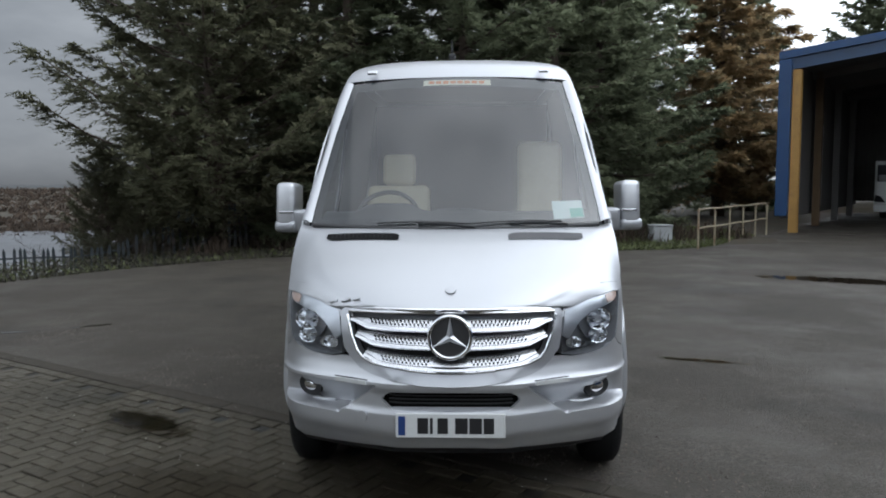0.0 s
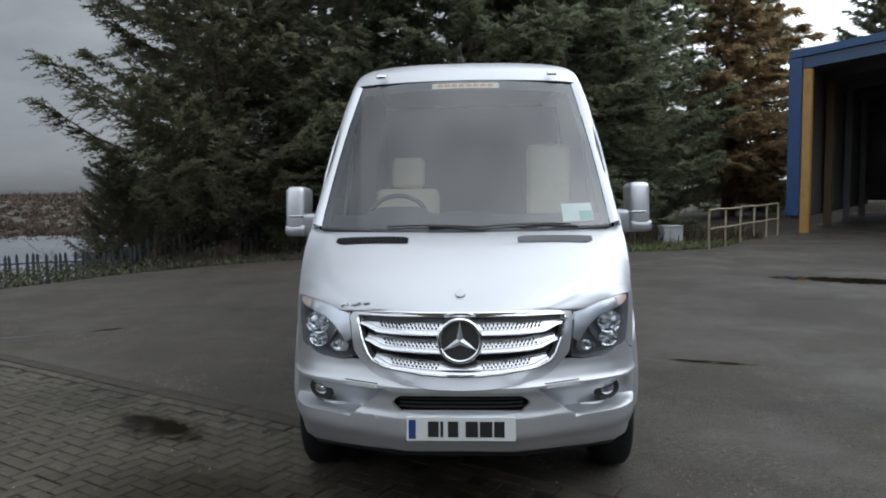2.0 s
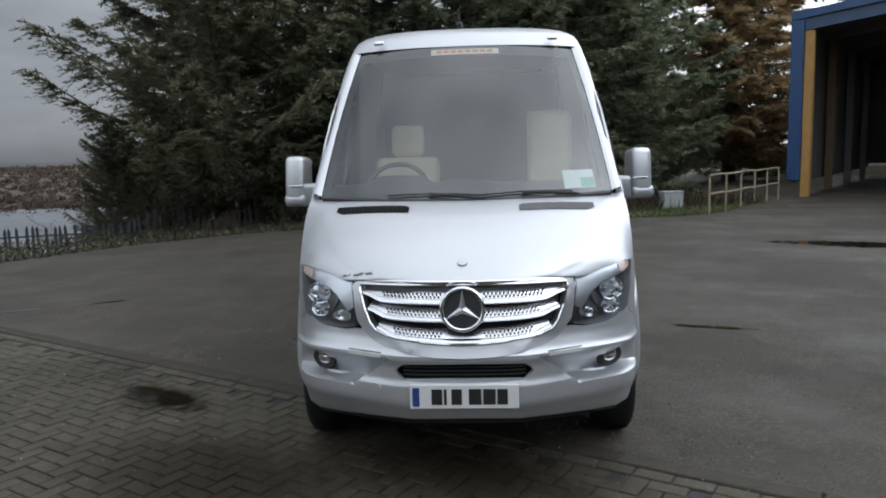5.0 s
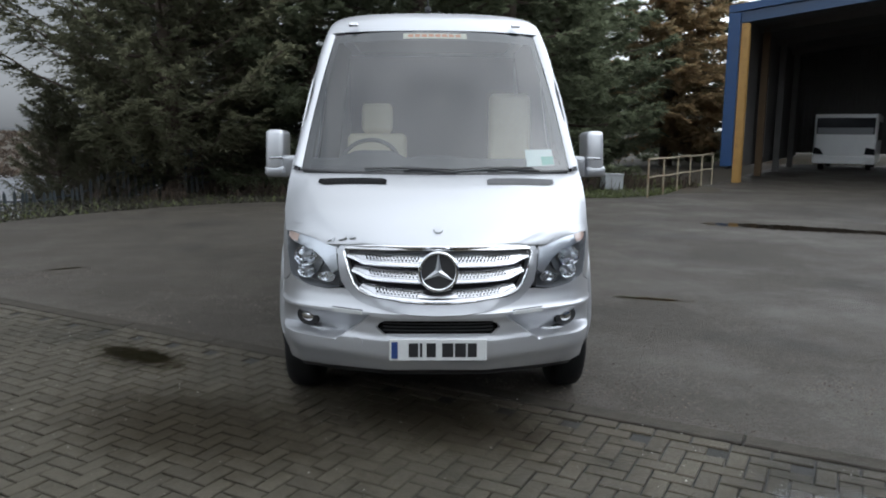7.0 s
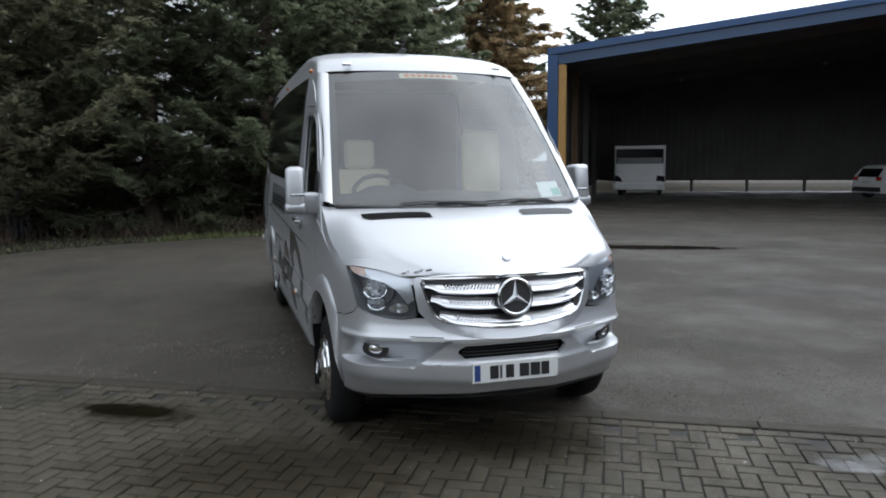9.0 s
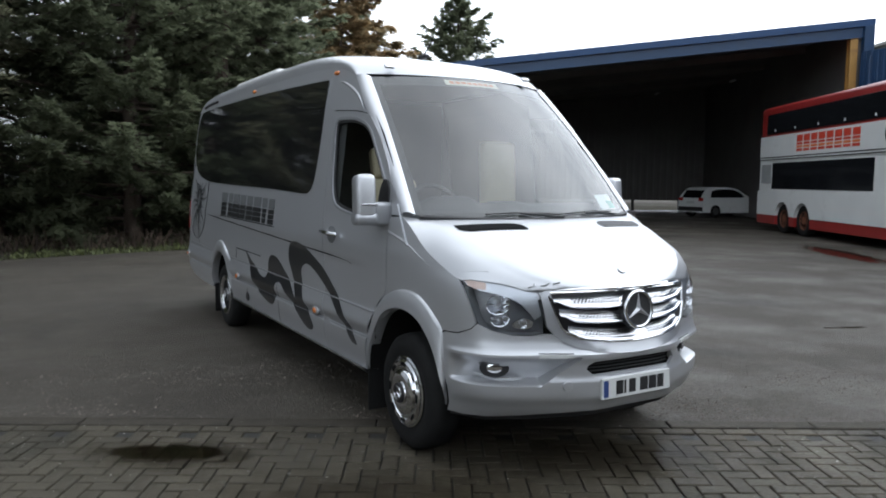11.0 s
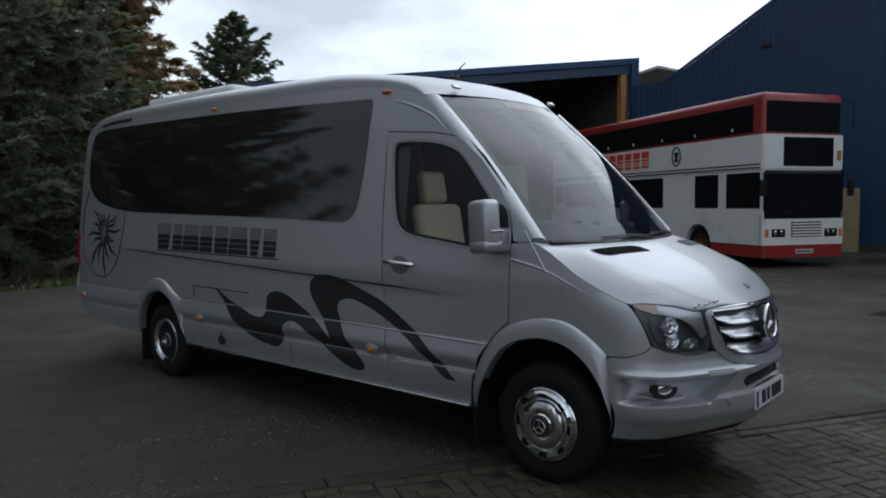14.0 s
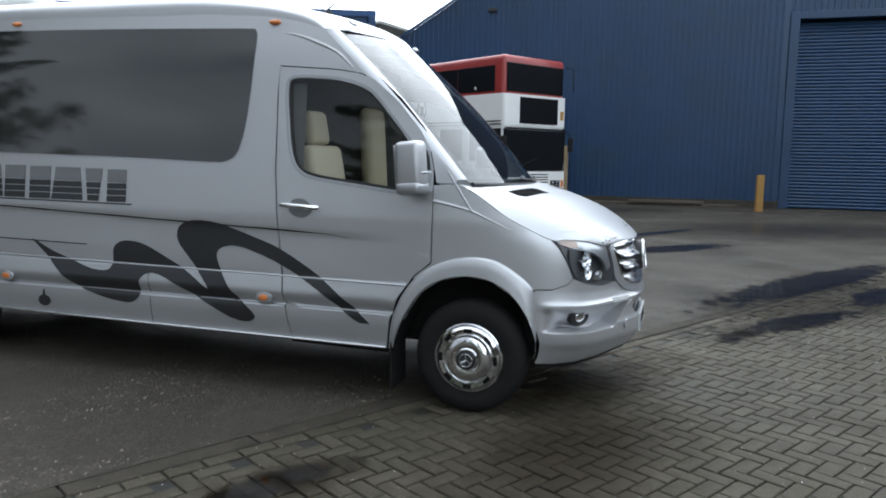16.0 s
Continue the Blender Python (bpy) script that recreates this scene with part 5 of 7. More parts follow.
        part("roof_marker", turned([(0.0, 0.044), (0.012, 0.040), (0.020, 0.024), (0.022, 0.0001)], 20), M["amber"], bus, "amber roof marker", smooth=True, m=Matrix.Translation(c) @ Matrix.Diagonal((sgn, 1, 0.4, 1)))
    part("filler_cap", turned([(0.0, 0.055), (0.006, 0.055), (0.008, 0.04), (0.008, 0.0001)], 24), M["black_plastic"], bus, smooth=True, m=Matrix.Translation(shell(4.31, 0.485, 0.004, sgn)) @ Matrix.Diagonal((sgn, 1, 0.75, 1)))
    part("latch", skin([(4.295, 0.525), (4.325, 0.525), (4.318, 0.56), (4.31, 0.575), (4.302, 0.56)], [], 0.004, sgn, 0.05, rows=(), rim=0), M["black_plastic"], bus)
    for (a, b), (c, d) in (((4.77, 0.935), (3.91, 0.925)), ((4.77, 0.935), (4.77, 0.83))):
        part("flap_line", tube([shell(a + (c - a) * t, b + (d - b) * t, 0.0, sgn) for t in np.linspace(0, 1, 12)], 0.004, 5), M["gap"], bus)
    # panel joints on the flank
    for q0, z0, q1, z1 in ((3.35, 0.40, 3.36, 0.79), (6.9, 0.84, 5.86, 0.82)):
        part("panel_joint", tube([shell(q0 + (q1 - q0) * t, z0 + (z1 - z0) * t, -0.001, sgn) for t in np.linspace(0, 1, 14)], 0.003, 5), M["gap"], bus)
    # step moulding from the roof to the pillar
    part("roof_moulding", tube([shell(q, z, -0.004, sgn) for q, z in spline([(2.36, 2.385), (2.26, 2.37), (2.10, 2.315), (1.96, 2.25), (1.86, 2.165), (1.80, 2.10)], 5)], 0.013, 8, taper=lambda t: 0.25 + 0.75 * math.sin(math.pi * min(1, t * 1.1))), M["silver"], bus, smooth=True)
    part("wing_moulding", tube([shell(Qy(y), z, -0.003, sgn) for y, z in spline([(1.26, 1.325), (1.0, 1.27), (0.80, 1.205), (0.66, 1.15)], 6)], 0.014, 8, taper=lambda t: 0.9 - 0.7 * t), M["silver"], bus, smooth=True)
    # mirror
    mir = part("mirror", box(-0.064, 0.064, -0.085, 0.085, -0.140, 0.140, 0.034, 4), M["silver"], bus, "silver door mirror housing", smooth=True, sharp=70, m=Matrix.Translation((sgn * 1.082 + (0.03 if sgn > 0 else 0), 1.36 if sgn < 0 else 1.48, 1.545)) @ Euler((radians(-4), 0, radians(-sgn * -12))).to_matrix().to_4x4())
    part("glass", box(-0.054, 0.054, 0.083, 0.091, -0.12, 0.12, 0.003), M["chrome"], mir, "mirror glass")
    part("lower_shell", box(-0.072, 0.080, -0.085, 0.085, -0.180, -0.10, 0.03, 3), M["silver_trim"], mir, smooth=True, sharp=70)
    part("indicator", box(0.02 * -sgn - 0.05, 0.02 * -sgn + 0.05, -0.091, -0.080, -0.06, -0.045, 0.004), M["chrome_dull"], mir)
    part("mirror_arm", box(-0.07, 0.07, -0.045, 0.045, -0.075, 0.075, 0.025, 3), M["silver_trim"], bus, smooth=True, sharp=70, m=Matrix.Translation((sgn * 0.985, 1.32 if sgn < 0 else 1.42, 1.44)))
    part("mirror_foot", skin([tuple(p) for p in spline([(1.29, 1.40), (1.30, 1.60), (1.36, 1.66), (1.42, 1.60), (1.44, 1.44), (1.38, 1.38)], 3, True)], [], 0.012, sgn, 0.06, rows=(), rim=0.02), M["black_plastic"], door, "black mirror foot")
    # mud flaps
    for y in (1.53, 5.80):
        part("mud_flap", box(-0.13, 0.13, -0.006, 0.006, 0.10, 0.50, 0.004), M["rubber"], bus, "black rubber mud flap", m=Matrix.Translation((sgn * 0.84, y, 0)))


def add_decals(sgn):
    swirl = [tuple(p) for p in spline([(4.41, 0.945), (4.23, 0.865), (4.02, 0.80), (3.86, 0.755), (3.72, 0.75), (3.675, 0.80), (3.67, 0.90), (3.62, 0.955), (3.53, 0.97), (3.40, 0.95), (3.23, 0.875), (3.03, 0.775), (2.865, 0.672),
                                      (2.91, 0.74), (3.03, 0.88), (3.12, 0.99), (3.11, 1.09), (3.00, 1.135), (2.85, 1.135), (2.70, 1.10), (2.52, 1.045), (2.30, 0.965), (1.99, 0.785), (1.69, 0.548), (1.70, 0.527), (1.78, 0.545),
                                      (2.03, 0.72), (2.35, 0.885), (2.60, 0.968), (2.73, 0.972), (2.805, 0.925), (2.785, 0.83), (2.68, 0.67), (2.53, 0.54), (2.515, 0.49), (2.58, 0.465), (2.68, 0.48), (2.80, 0.53), (3.09, 0.67), (3.27, 0.745),
                                      (3.38, 0.745), (3.435, 0.69), (3.44, 0.59), (3.51, 0.53), (3.62, 0.53), (3.78, 0.555), (3.99, 0.615), (4.12, 0.69), (4.28, 0.83)], 3, True)]
    part("swoosh_decal", skin(swirl, [], 0.0045, sgn, 0.045, rows=list(np.arange(0.45, 1.16, 0.0185)), rim=0.003), M["vinyl"], bus, "charcoal swoosh decal", smooth=True)
    # a row of eight block shapes for the lettering, pale above, slit dark below
    a = 5.46
    for i, w in enumerate((0.30, 0.20, 0.27, 0.24, 0.24, 0.27, 0.20, 0.21)):
        zt, zb = 1.498 - 0.004 * i, 1.255 - 0.002 * i
        mid = (zt + zb) / 2 + 0.02
        lean = 0.03 * (1, 0, -1, 0, 0, -1, 1, 0)[i]
        h = (mid - zb) / 3
        for z_hi, z_lo, mat in ((zt, mid + 0.003, "vinyl_grey"), (mid - 0.003, mid - h + 0.003, "vinyl"), (mid - h - 0.003, mid - 2 * h + 0.003, "vinyl"), (mid - 2 * h - 0.003, zb, "vinyl")):
            k0, k1 = lean * (zt - z_hi) / (zt - zb), lean * (zt - z_lo) / (zt - zb)
            poly = [(a - 0.022 - k0, z_hi), (a - w + 0.022 + k0, z_hi), (a - w + 0.022 + k1, z_lo), (a - 0.022 - k1, z_lo)]
            part("letter_block", skin(poly[::-1], [], 0.004, sgn, 0.06, rows=(), rim=0.002), M[mat], bus, "charcoal lettering block" if mat == "vinyl" else "grey lettering block")
        a -= w
    part("lettering_line", skin([(5.44, 1.238), (3.50, 1.222), (3.50, 1.232), (5.44, 1.248)], [], 0.004, sgn, 0.1, rows=(), rim=0.002), M["vinyl"], bus)
    # sun emblem
    c = np.array((6.57, 1.385))
    part("emblem_disc", skin([tuple(c + (0.075 * math.cos(a), 0.105 * math.sin(a))) for a in np.linspace(0, 2 * math.pi, 25)[:-1]], [[tuple(c + (0.058 * math.cos(a), 0.085 * math.sin(a))) for a in np.linspace(0, 2 * math.pi, 25)[:-1]]], 0.005, sgn, 0.05, rows=(), rim=0.002), M["vinyl"], bus, "charcoal sun emblem")
    part("emblem_disc", skin([tuple(c + (0.056 * math.cos(a), 0.082 * math.sin(a))) for a in np.linspace(0, 2 * math.pi, 25)[:-1]], [], 0.005, sgn, 0.05, rows=(), rim=0.002), M["vinyl_grey"], bus)
    for k in range(16):
        a = 2 * math.pi * k / 16 + 0.2
        ln = (0.30 if k % 2 else 0.17) * (1.35 if abs(math.sin(a)) > 0.8 else 1.0)
        d, e = np.array((math.cos(a), math.sin(a))), np.array((-math.sin(a), math.cos(a)))
        p0, w = c + d * np.array((0.085, 0.115)), 0.018
        p2 = c + d * (0.12 + ln) + e * 0.03
        if p2[1] > 1.60 and p2[0] < 6.75:
            p2[1] = 1.60
        p1 = (p0 + p2) / 2 + e * 0.03
        part("emblem_ray", skin([tuple(p0 - e * w), tuple(p1 - e * w * 0.8), tuple(p2), tuple(p1 + e * w * 0.9), tuple(p0 + e * w)], [], 0.005, sgn, 0.08, rows=(), rim=0.002), M["vinyl"], bus)
    ring = spline([(7.02, 1.84), (7.10, 1.60), (7.09, 1.35), (7.02, 1.12), (6.85, 0.96), (6.62, 0.905), (6.40, 0.965), (6.23, 1.14), (6.14, 1.40), (6.13, 1.60)], 5)
    part("emblem_ring", tube([shell(p[0], p[1], 0.001, sgn) for p in ring], 0.006, 5), M["vinyl"], bus)


for sg in (-1, 1):
    add_side(sg)
    add_decals(sg)
part("rear_panel", skin([(7.305, 0.72), (8.0, 0.55), (8.50, 0.55), (8.50, 2.44), (7.305, 2.45)], [], 0, -1, 0.12, rows=list(np.arange(0.6, 2.5, 0.2))), M["silver"], bus, smooth=True)
part("rear_panel", skin([(7.305, 0.72), (8.0, 0.55), (8.50, 0.55), (8.50, 2.44), (7.305, 2.45)], [], 0, 1, 0.12, rows=list(np.arange(0.6, 2.5, 0.2))), M["silver"], bus, smooth=True)
for sg in (-1, 1):
    part("tail_lamp", skin([(7.20, 1.0), (7.30, 1.0), (7.30, 1.35), (7.20, 1.35)], [], 0.008, sg, 0.06, rows=(), rim=0.01), M["red_lens"], bus, "red tail lamp")

# roof
ZC = [(1.84, 2.417), (1.93, 2.495), (2.10, 2.560), (2.45, 2.630), (3.0, 2.702), (3.8, 2.745), (5.0, 2.760), (6.2, 2.755), (6.9, 2.72), (7.2, 2.64), (7.42, 2.45)]
v, f = [], []
NA, NY = 36, 64
for j in range(NY + 1):
    t = (j / NY) ** 1.35
    yc, qe = 1.84 + (7.42 - 1.84) * t, 2.06 + (7.32 - 2.06) * t
    e = shell(qe, top_edge(qe) - 0.002, 0.0, 1)
    zc = lerp_table(ZC, yc)
    for i in range(NA + 1):
        a = math.pi * (i / NA - 0.5)
        ex = 0.40 + 0.24 * smoothstep(0.06, 0.40, t)
        sx, cx = math.copysign(abs(math.sin(a)) ** ex, a), math.cos(a) ** ex
        sx, cx = math.copysign(min(1, abs(sx)), a), max(0, cx)
        v.append((e.x * sx, yc + (e.y - yc) * sx * sx, e.z + (zc - e.z) * cx))
for j in range(NY):
    for i in range(NA):
        f.append([j * (NA + 1) + i, j * (NA + 1) + i + 1, (j + 1) * (NA + 1) + i + 1, (j + 1) * (NA + 1) + i])
part("roof", (v, f), M["silver"], bus, smooth=True, sharp=70)


# windscreen, its black border and the pillars
def screen(s, t, off=0.0):
    lo = Vector((0.872 * s, 0.865 + 0.195 * s * s, 1.422 + 0.018 * s * s))
    hi = Vector((0.745 * s, 1.835 + 0.150 * s * s, 2.412 - 0.022 * s * s))
    p = lo.lerp(hi, t)
    n = Vector((0.18 * s, -0.72, 0.66)).normalized()
    return p + n * (0.045 * math.sin(math.pi * t) * (1 - 0.35 * s * s) + off)


def sheet(fn, s0, s1, t0, t1, ns, nt, off=0.0):
    v = [fn(s0 + (s1 - s0) * i / ns, t0 + (t1 - t0) * j / nt, off) for j in range(nt + 1) for i in range(ns + 1)]
    f = [[j * (ns + 1) + i, j * (ns + 1) + i + 1, (j + 1) * (ns + 1) + i + 1, (j + 1) * (ns + 1) + i] for j in range(nt) for i in range(ns)]
    return v, f


ws = part("windscreen", sheet(screen, -1, 1, 0, 1, 40, 24), M["windscreen_glass"], bus, "tall raked windscreen", smooth=True)
ws.visible_shadow = False
for s0, s1, t0, t1 in ((-1, -0.945, 0, 1), (0.945, 1, 0, 1), (-0.943, 0.943, 0.925, 1), (-0.943, 0.943, 0, 0.03)):
    part("frit", sheet(screen, s0, s1, t0, t1, 20 if t1 - t0 < 0.5 else 2, 3 if t1 - t0 < 0.5 else 24, -0.006), M["black_plastic"], ws, "black screen border")
for sg in (-1, 1):
    v, f = [], []
    pil = spline(PILLAR, 6)
    n = 24
    for k in range(n + 1):
        u = k / n * (len(pil) - 1)
        a = int(min(u, len(pil) - 2))
        c = pil[a] + (pil[a + 1] - pil[a]) * (u - a)
        e1 = shell(c[0], c[1], 0.0, sg)
        e2 = screen(sg * 1.002, k / n, 0.004)
        for j in range(9):
            w = j / 8
            p = e1.lerp(e2, w)
            p += Vector((sg * 0.55, -0.6, 0.5)).normalized() * 0.026 * math.sin(math.pi * w) ** 0.8
            v.append(p)
    for k in range(n):
        for j in range(8):
            q = [k * 9 + j, k * 9 + j + 1, (k + 1) * 9 + j + 1, (k + 1) * 9 + j]
            f.append(q if sg < 0 else q[::-1])
    part("screen_pillar", (v, f), M["silver"], bus, smooth=True, sharp=70)
    part("pillar_moulding", tube([shell(Qy(y), z, 0.003, sg) for y, z in ((1.17, 1.50), (1.10, 1.40), (1.02, 1.30), (0.985, 1.26))], 0.008, 6), M["silver_trim"], bus, smooth=True)
    # header marker lamps
    part("header_lamp", box(-0.035, 0.035, -0.02, 0.02, -0.008, 0.012, 0.006), M["chrome_dull"], bus, "small clear header lamp", m=Matrix.Translation((sg * 0.61, 1.965, 2.468)) @ Euler((radians(35), 0, 0)).to_matrix().to_4x4())


# bonnet
EDGE_PTS = [front(0.53, 1.064)] + [shell(q, z - 0.005, 0.007, 1) for q, z in LAMP_TOP[1:]] + [shell(Qy(y), z, 0.002, 1) for y, z in ((0.57, 1.190), (0.70, 1.251), (0.85, 1.326), (1.0, 1.392), (1.11, 1.430))]
EDGE_C = spline([tuple(p) for p in EDGE_PTS], 8)
MID_C = spline([(0, 0.096, 1.070), (0, 0.122, 1.092), (0, 0.175, 1.134), (0, 0.26, 1.194), (0, 0.40, 1.271), (0, 0.60, 1.349), (0, 0.75, 1.392), (0, 0.86, 1.416)], 8)


def along(c, t):
    k = t * (len(c) - 1)
    a = int(min(k, len(c) - 2))
    return Vector(c[a] + (c[a + 1] - c[a]) * (k - a))


def bonnet(s, t, off=0.0):
    e, m = along(EDGE_C, t), along(MID_C, t)
    k = abs(s)
    kc = 0.69 + 0.20 * t
    u = max(0.0, (k - kc) / (1 - kc))
    fz = 0.10 * min(1.0, k / kc) ** 2.2 + 0.90 * u ** (1 + 1.6 * smoothstep(0.2, 0.4, t) * smoothstep(0.85, 0.55, t))
    ridge = 0.010 * smoothstep(kc + 0.05, kc - 0.03, k) * math.sin(math.pi * min(1, t * 1.2 + 0.1)) if t < 0.97 else 0
    return Vector((e.x * s, m.y + (e.y - m.y) * k**2.4, m.z + (e.z - m.z) * fz + ridge + off))


v, f = sheet(bonnet, -1, 1, 0, 1, 110, 44)
part("bonnet", with_rim(v, f, 0.010), M["silver"], bus, "silver bonnet", smooth=True, sharp=60)
hood = bus.children[-1]
# cowl vents in the bonnet's rear corners
for sg in (-1, 1):
    def at_hood(x, y, off):
        lo, hi = 0.0, 1.0
        for _ in range(30):
            t = (lo + hi) / 2
            e = along(EDGE_C, t)
            p = bonnet(min(1, x / e.x), t, off)
            lo, hi = (t, hi) if p.y < y else (lo, t)
        return Vector((sg * p.x, p.y, p.z))
    lv, lf, nv = [], [], 18
    for k in range(nv + 1):
        x = 0.305 + 0.425 * k / nv
        y0, y1 = 0.660 + 0.20 * (x - 0.305), 0.765 + 0.19 * (x - 0.305)
        y0, y1 = y0 + 0.04 * smoothstep(0.68, 0.74, x), y1 - 0.03 * smoothstep(0.34, 0.30, x)
        lv += [at_hood(x, y0 + (y1 - y0) * j / 3, 0.004) for j in range(4)]
    lf = [[4 * k + j, 4 * k + j + 1, 4 * k + j + 5, 4 * k + j + 4] for k in range(nv) for j in range(3)]
    vent = part("vent", (lv, lf), M["gap" if sg < 0 else "cabin"], hood, "black louvred cowl vent" if sg < 0 else "plain dark grey cowl panel")
    for k in range(15 if sg < 0 else 0):
        xa = 0.345 + 0.0245 * k
        part("louvre", tube([at_hood(xa, 0.675 + 0.19 * (xa - 0.30), 0.003), at_hood(xa + 0.012, 0.750 + 0.19 * (xa - 0.30), 0.003)], 0.004, 5), M["rubber"], vent)

# bumper
BUMP_TOP = [(0.0, 0.712), (0.14, 0.718), (0.27, 0.735), (0.38, 0.757), (0.44, 0.780), (0.49, 0.826), (0.55, 0.826), (0.60, 0.817), (0.70, 0.822), (0.79, 0.845)]
INTAKE = [(0.0, 0.680), (0.20, 0.679), (0.29, 0.676), (0.325, 0.655), (0.335, 0.635), (0.285, 0.594), (0.20, 0.588), (0.0, 0.588)]
CHEVRON = [(Qx(0.36 + (0.70 - z) * 1.35 + o), float(z)) for z in np.arange(0.552, 0.702, 0.006) for o in (-0.006, 0.005, 0.016)]
for sg in (-1, 1):
    top = [(Qx(x), z) for x, z in BUMP_TOP] + [(Qy(0.375), 0.878), (Qy(0.410), 0.842), (Qy(0.50), 0.808), (Qy(0.60), 0.805)]
    back = [(Qy(0.655), 0.75), (Qy(0.62), 0.62), (Qy(0.585), 0.50), (Qy(0.565), 0.350)]
    low = [(Qy(0.45), 0.350), (Qx(0.80), 0.358), (Qx(0.65), 0.370), (Qx(0.45), 0.384), (Qx(0.2), 0.396), (NOSE[0], 0.400)]
    hole = [(Qx(x), z) for x, z in INTAKE]
    out = [(NOSE[0], 0.712)] + top[1:] + back + low + hole[::-1]
    part("bumper", skin(out[::-1], [], 0.0, sg, 0.0135, rows=sorted(list(np.arange(0.38, 0.88, 0.0125)) + [0.546, 0.551, 0.557, 0.566, 0.570, 0.697, 0.703]), rim=0.02, crease=CHEVRON, clear=0.009), M["silver"], bus, "silver front bumper", smooth=True, sharp=24)
    bp = bus.children[-1]
    # fog lamp in its pocket
    fc = shell(Qx(0.795), 0.628, -0.012, sg)
    fm = Matrix.Translation(fc) @ Euler((0, 0, radians(sg * 34))).to_matrix().to_4x4()
    pocket = part("fog_pocket", turned([(-0.022, 0.062), (-0.020, 0.066), (0.02, 0.060), (0.022, 0.0001)], 28, "y"), M["black_plastic"], bp, "black fog lamp pocket", smooth=True, m=fm @ Matrix.Diagonal((1.25, 1, 0.82, 1)))
    part("fog_reflector", turned([(-0.030, 0.0001), (-0.028, 0.018), (-0.025, 0.030), (-0.021, 0.036), (-0.005, 0.038)], 28, "y"), M["chrome"], pocket, "chrome fog lamp", smooth=True)
    part("fog_surround", skin([(Qx(0.745), 0.600), (Qx(0.80), 0.592), (Qy(0.40), 0.598), (Qy(0.405), 0.655), (Qx(0.84), 0.664), (Qx(0.765), 0.658)], [], 0.003, sg, 0.03, rows=(), rim=0.004), M["lamp_grey"], bp, "dark fog lamp surround", smooth=True)
    part("fog_lip", tube([shell(Qx(x), z, 0.012, sg) for x, z in ((0.885, 0.585), (0.83, 0.568), (0.76, 0.562), (0.70, 0.562), (0.64, 0.568))], 0.011, 8, taper=lambda t: 0.4 + 0.6 * math.sin(math.pi * t) ** 0.5), M["silver"], bp, smooth=True)
    part("drl_slot", nose([(sg * x, z) for x, z in ((0.398, 0.697), (0.582, 0.697), (0.577, 0.727), (0.403, 0.725))][::sg], [], 0.003, 0.05, rim=0.004), M["black_plastic"], bp)
    part("drl", nose([(sg * x, z) for x, z in ((0.405, 0.702), (0.575, 0.702), (0.57, 0.722), (0.41, 0.720))][::sg], [], 0.006, 0.05, rim=0.008), M["plate"], bp, "pale daytime running lamp strip")
    part("tow_cover", turned([(-0.004, 0.0001), (-0.003, 0.028), (0.004, 0.029)], 20, "y"), M["silver"], bp, smooth=True, m=Matrix.Translation(front(sg * 0.43, 0.545, 0.006)) @ Euler((0, 0, radians(sg * 22))).to_matrix().to_4x4()) if sg < 0 else None
    part("lower_lip", skin([(NOSE[0], 0.397), (Qx(0.2), 0.393), (Qx(0.45), 0.381), (Qx(0.65), 0.367), (Qx(0.80), 0.355), (Qy(0.45), 0.347), (Qy(0.55), 0.347), (Qy(0.55), 0.325), (Qx(0.8), 0.328), (Qx(0.6), 0.340), (Qx(0.3), 0.356), (NOSE[0], 0.360)], [], -0.014, sg, 0.06, rows=(), rim=0.02), M["black_plastic"], bp, "black underside lip", smooth=True)
part("intake_mesh", nose(mirror_loop([(x * 1.12, z + (0.012 if z > 0.64 else -0.012)) for x, z in INTAKE])[::-1], [], -0.055, 0.05, rim=0), M["gap"], bus, "black lower intake")
for z in (0.617, 0.636, 0.655):
    part("intake_bar", tube([front(x, z, -0.035) for x in np.linspace(-0.31, 0.31, 17)], 0.005, 5), M["black_plastic"], bus)
part("intake_sill", nose([(-0.34, 0.592), (-0.30, 0.580), (0.30, 0.580), (0.34, 0.592), (0.30, 0.600), (-0.30, 0.600)], [], -0.012, 0.05, rim=0.04), M["silver_trim"], bus)

# number plate with its writing as plain bars
np_m = Matrix.Translation((0, 0.040, 0.522)) @ Euler((radians(-2), 0, 0)).to_matrix().to_4x4()
plate = part("number_plate", box(-0.262, 0.262, -0.008, 0.008, -0.0585, 0.0585, 0.004), M["plate"], bus, "white number plate", m=np_m)
part("plate_band", box(-0.250, -0.216, -0.0095, -0.007, -0.046, 0.046), M["plate_blue"], plate, "blue plate band")
for i, (a, w) in enumerate(((-0.158, 0.052), (-0.098, 0.014), (-0.062, 0.050), (0.022, 0.060), (0.090, 0.060), (0.158, 0.050))):
    part("plate_bar", box(a, a + w, -0.0095, -0.007, -0.038, 0.038), M["ink"], plate)

# grille
SUR_OUT = [(0.0, 1.068), (0.30, 1.067), (0.528, 1.062), (0.548, 1.042), (0.540, 0.95), (0.527, 0.87), (0.490, 0.822), (0.44, 0.778), (0.38, 0.755), (0.27, 0.733), (0.14, 0.716), (0.0, 0.710)]
SUR_IN = [(0.0, 1.056), (0.30, 1.055), (0.500, 1.050), (0.508, 1.032), (0.485, 0.94), (0.455, 0.865), (0.425, 0.832), (0.36, 0.806), (0.20, 0.784), (0.10, 0.776), (0.0, 0.772)]
part("grille_surround", nose(mirror_loop(SUR_OUT)[::-1], [mirror_loop(SUR_IN)[::-1]], 0.010, 0.03, rim=0.05), M["silver_trim"], bus, "silver grille surround", smooth=True, sharp=50)
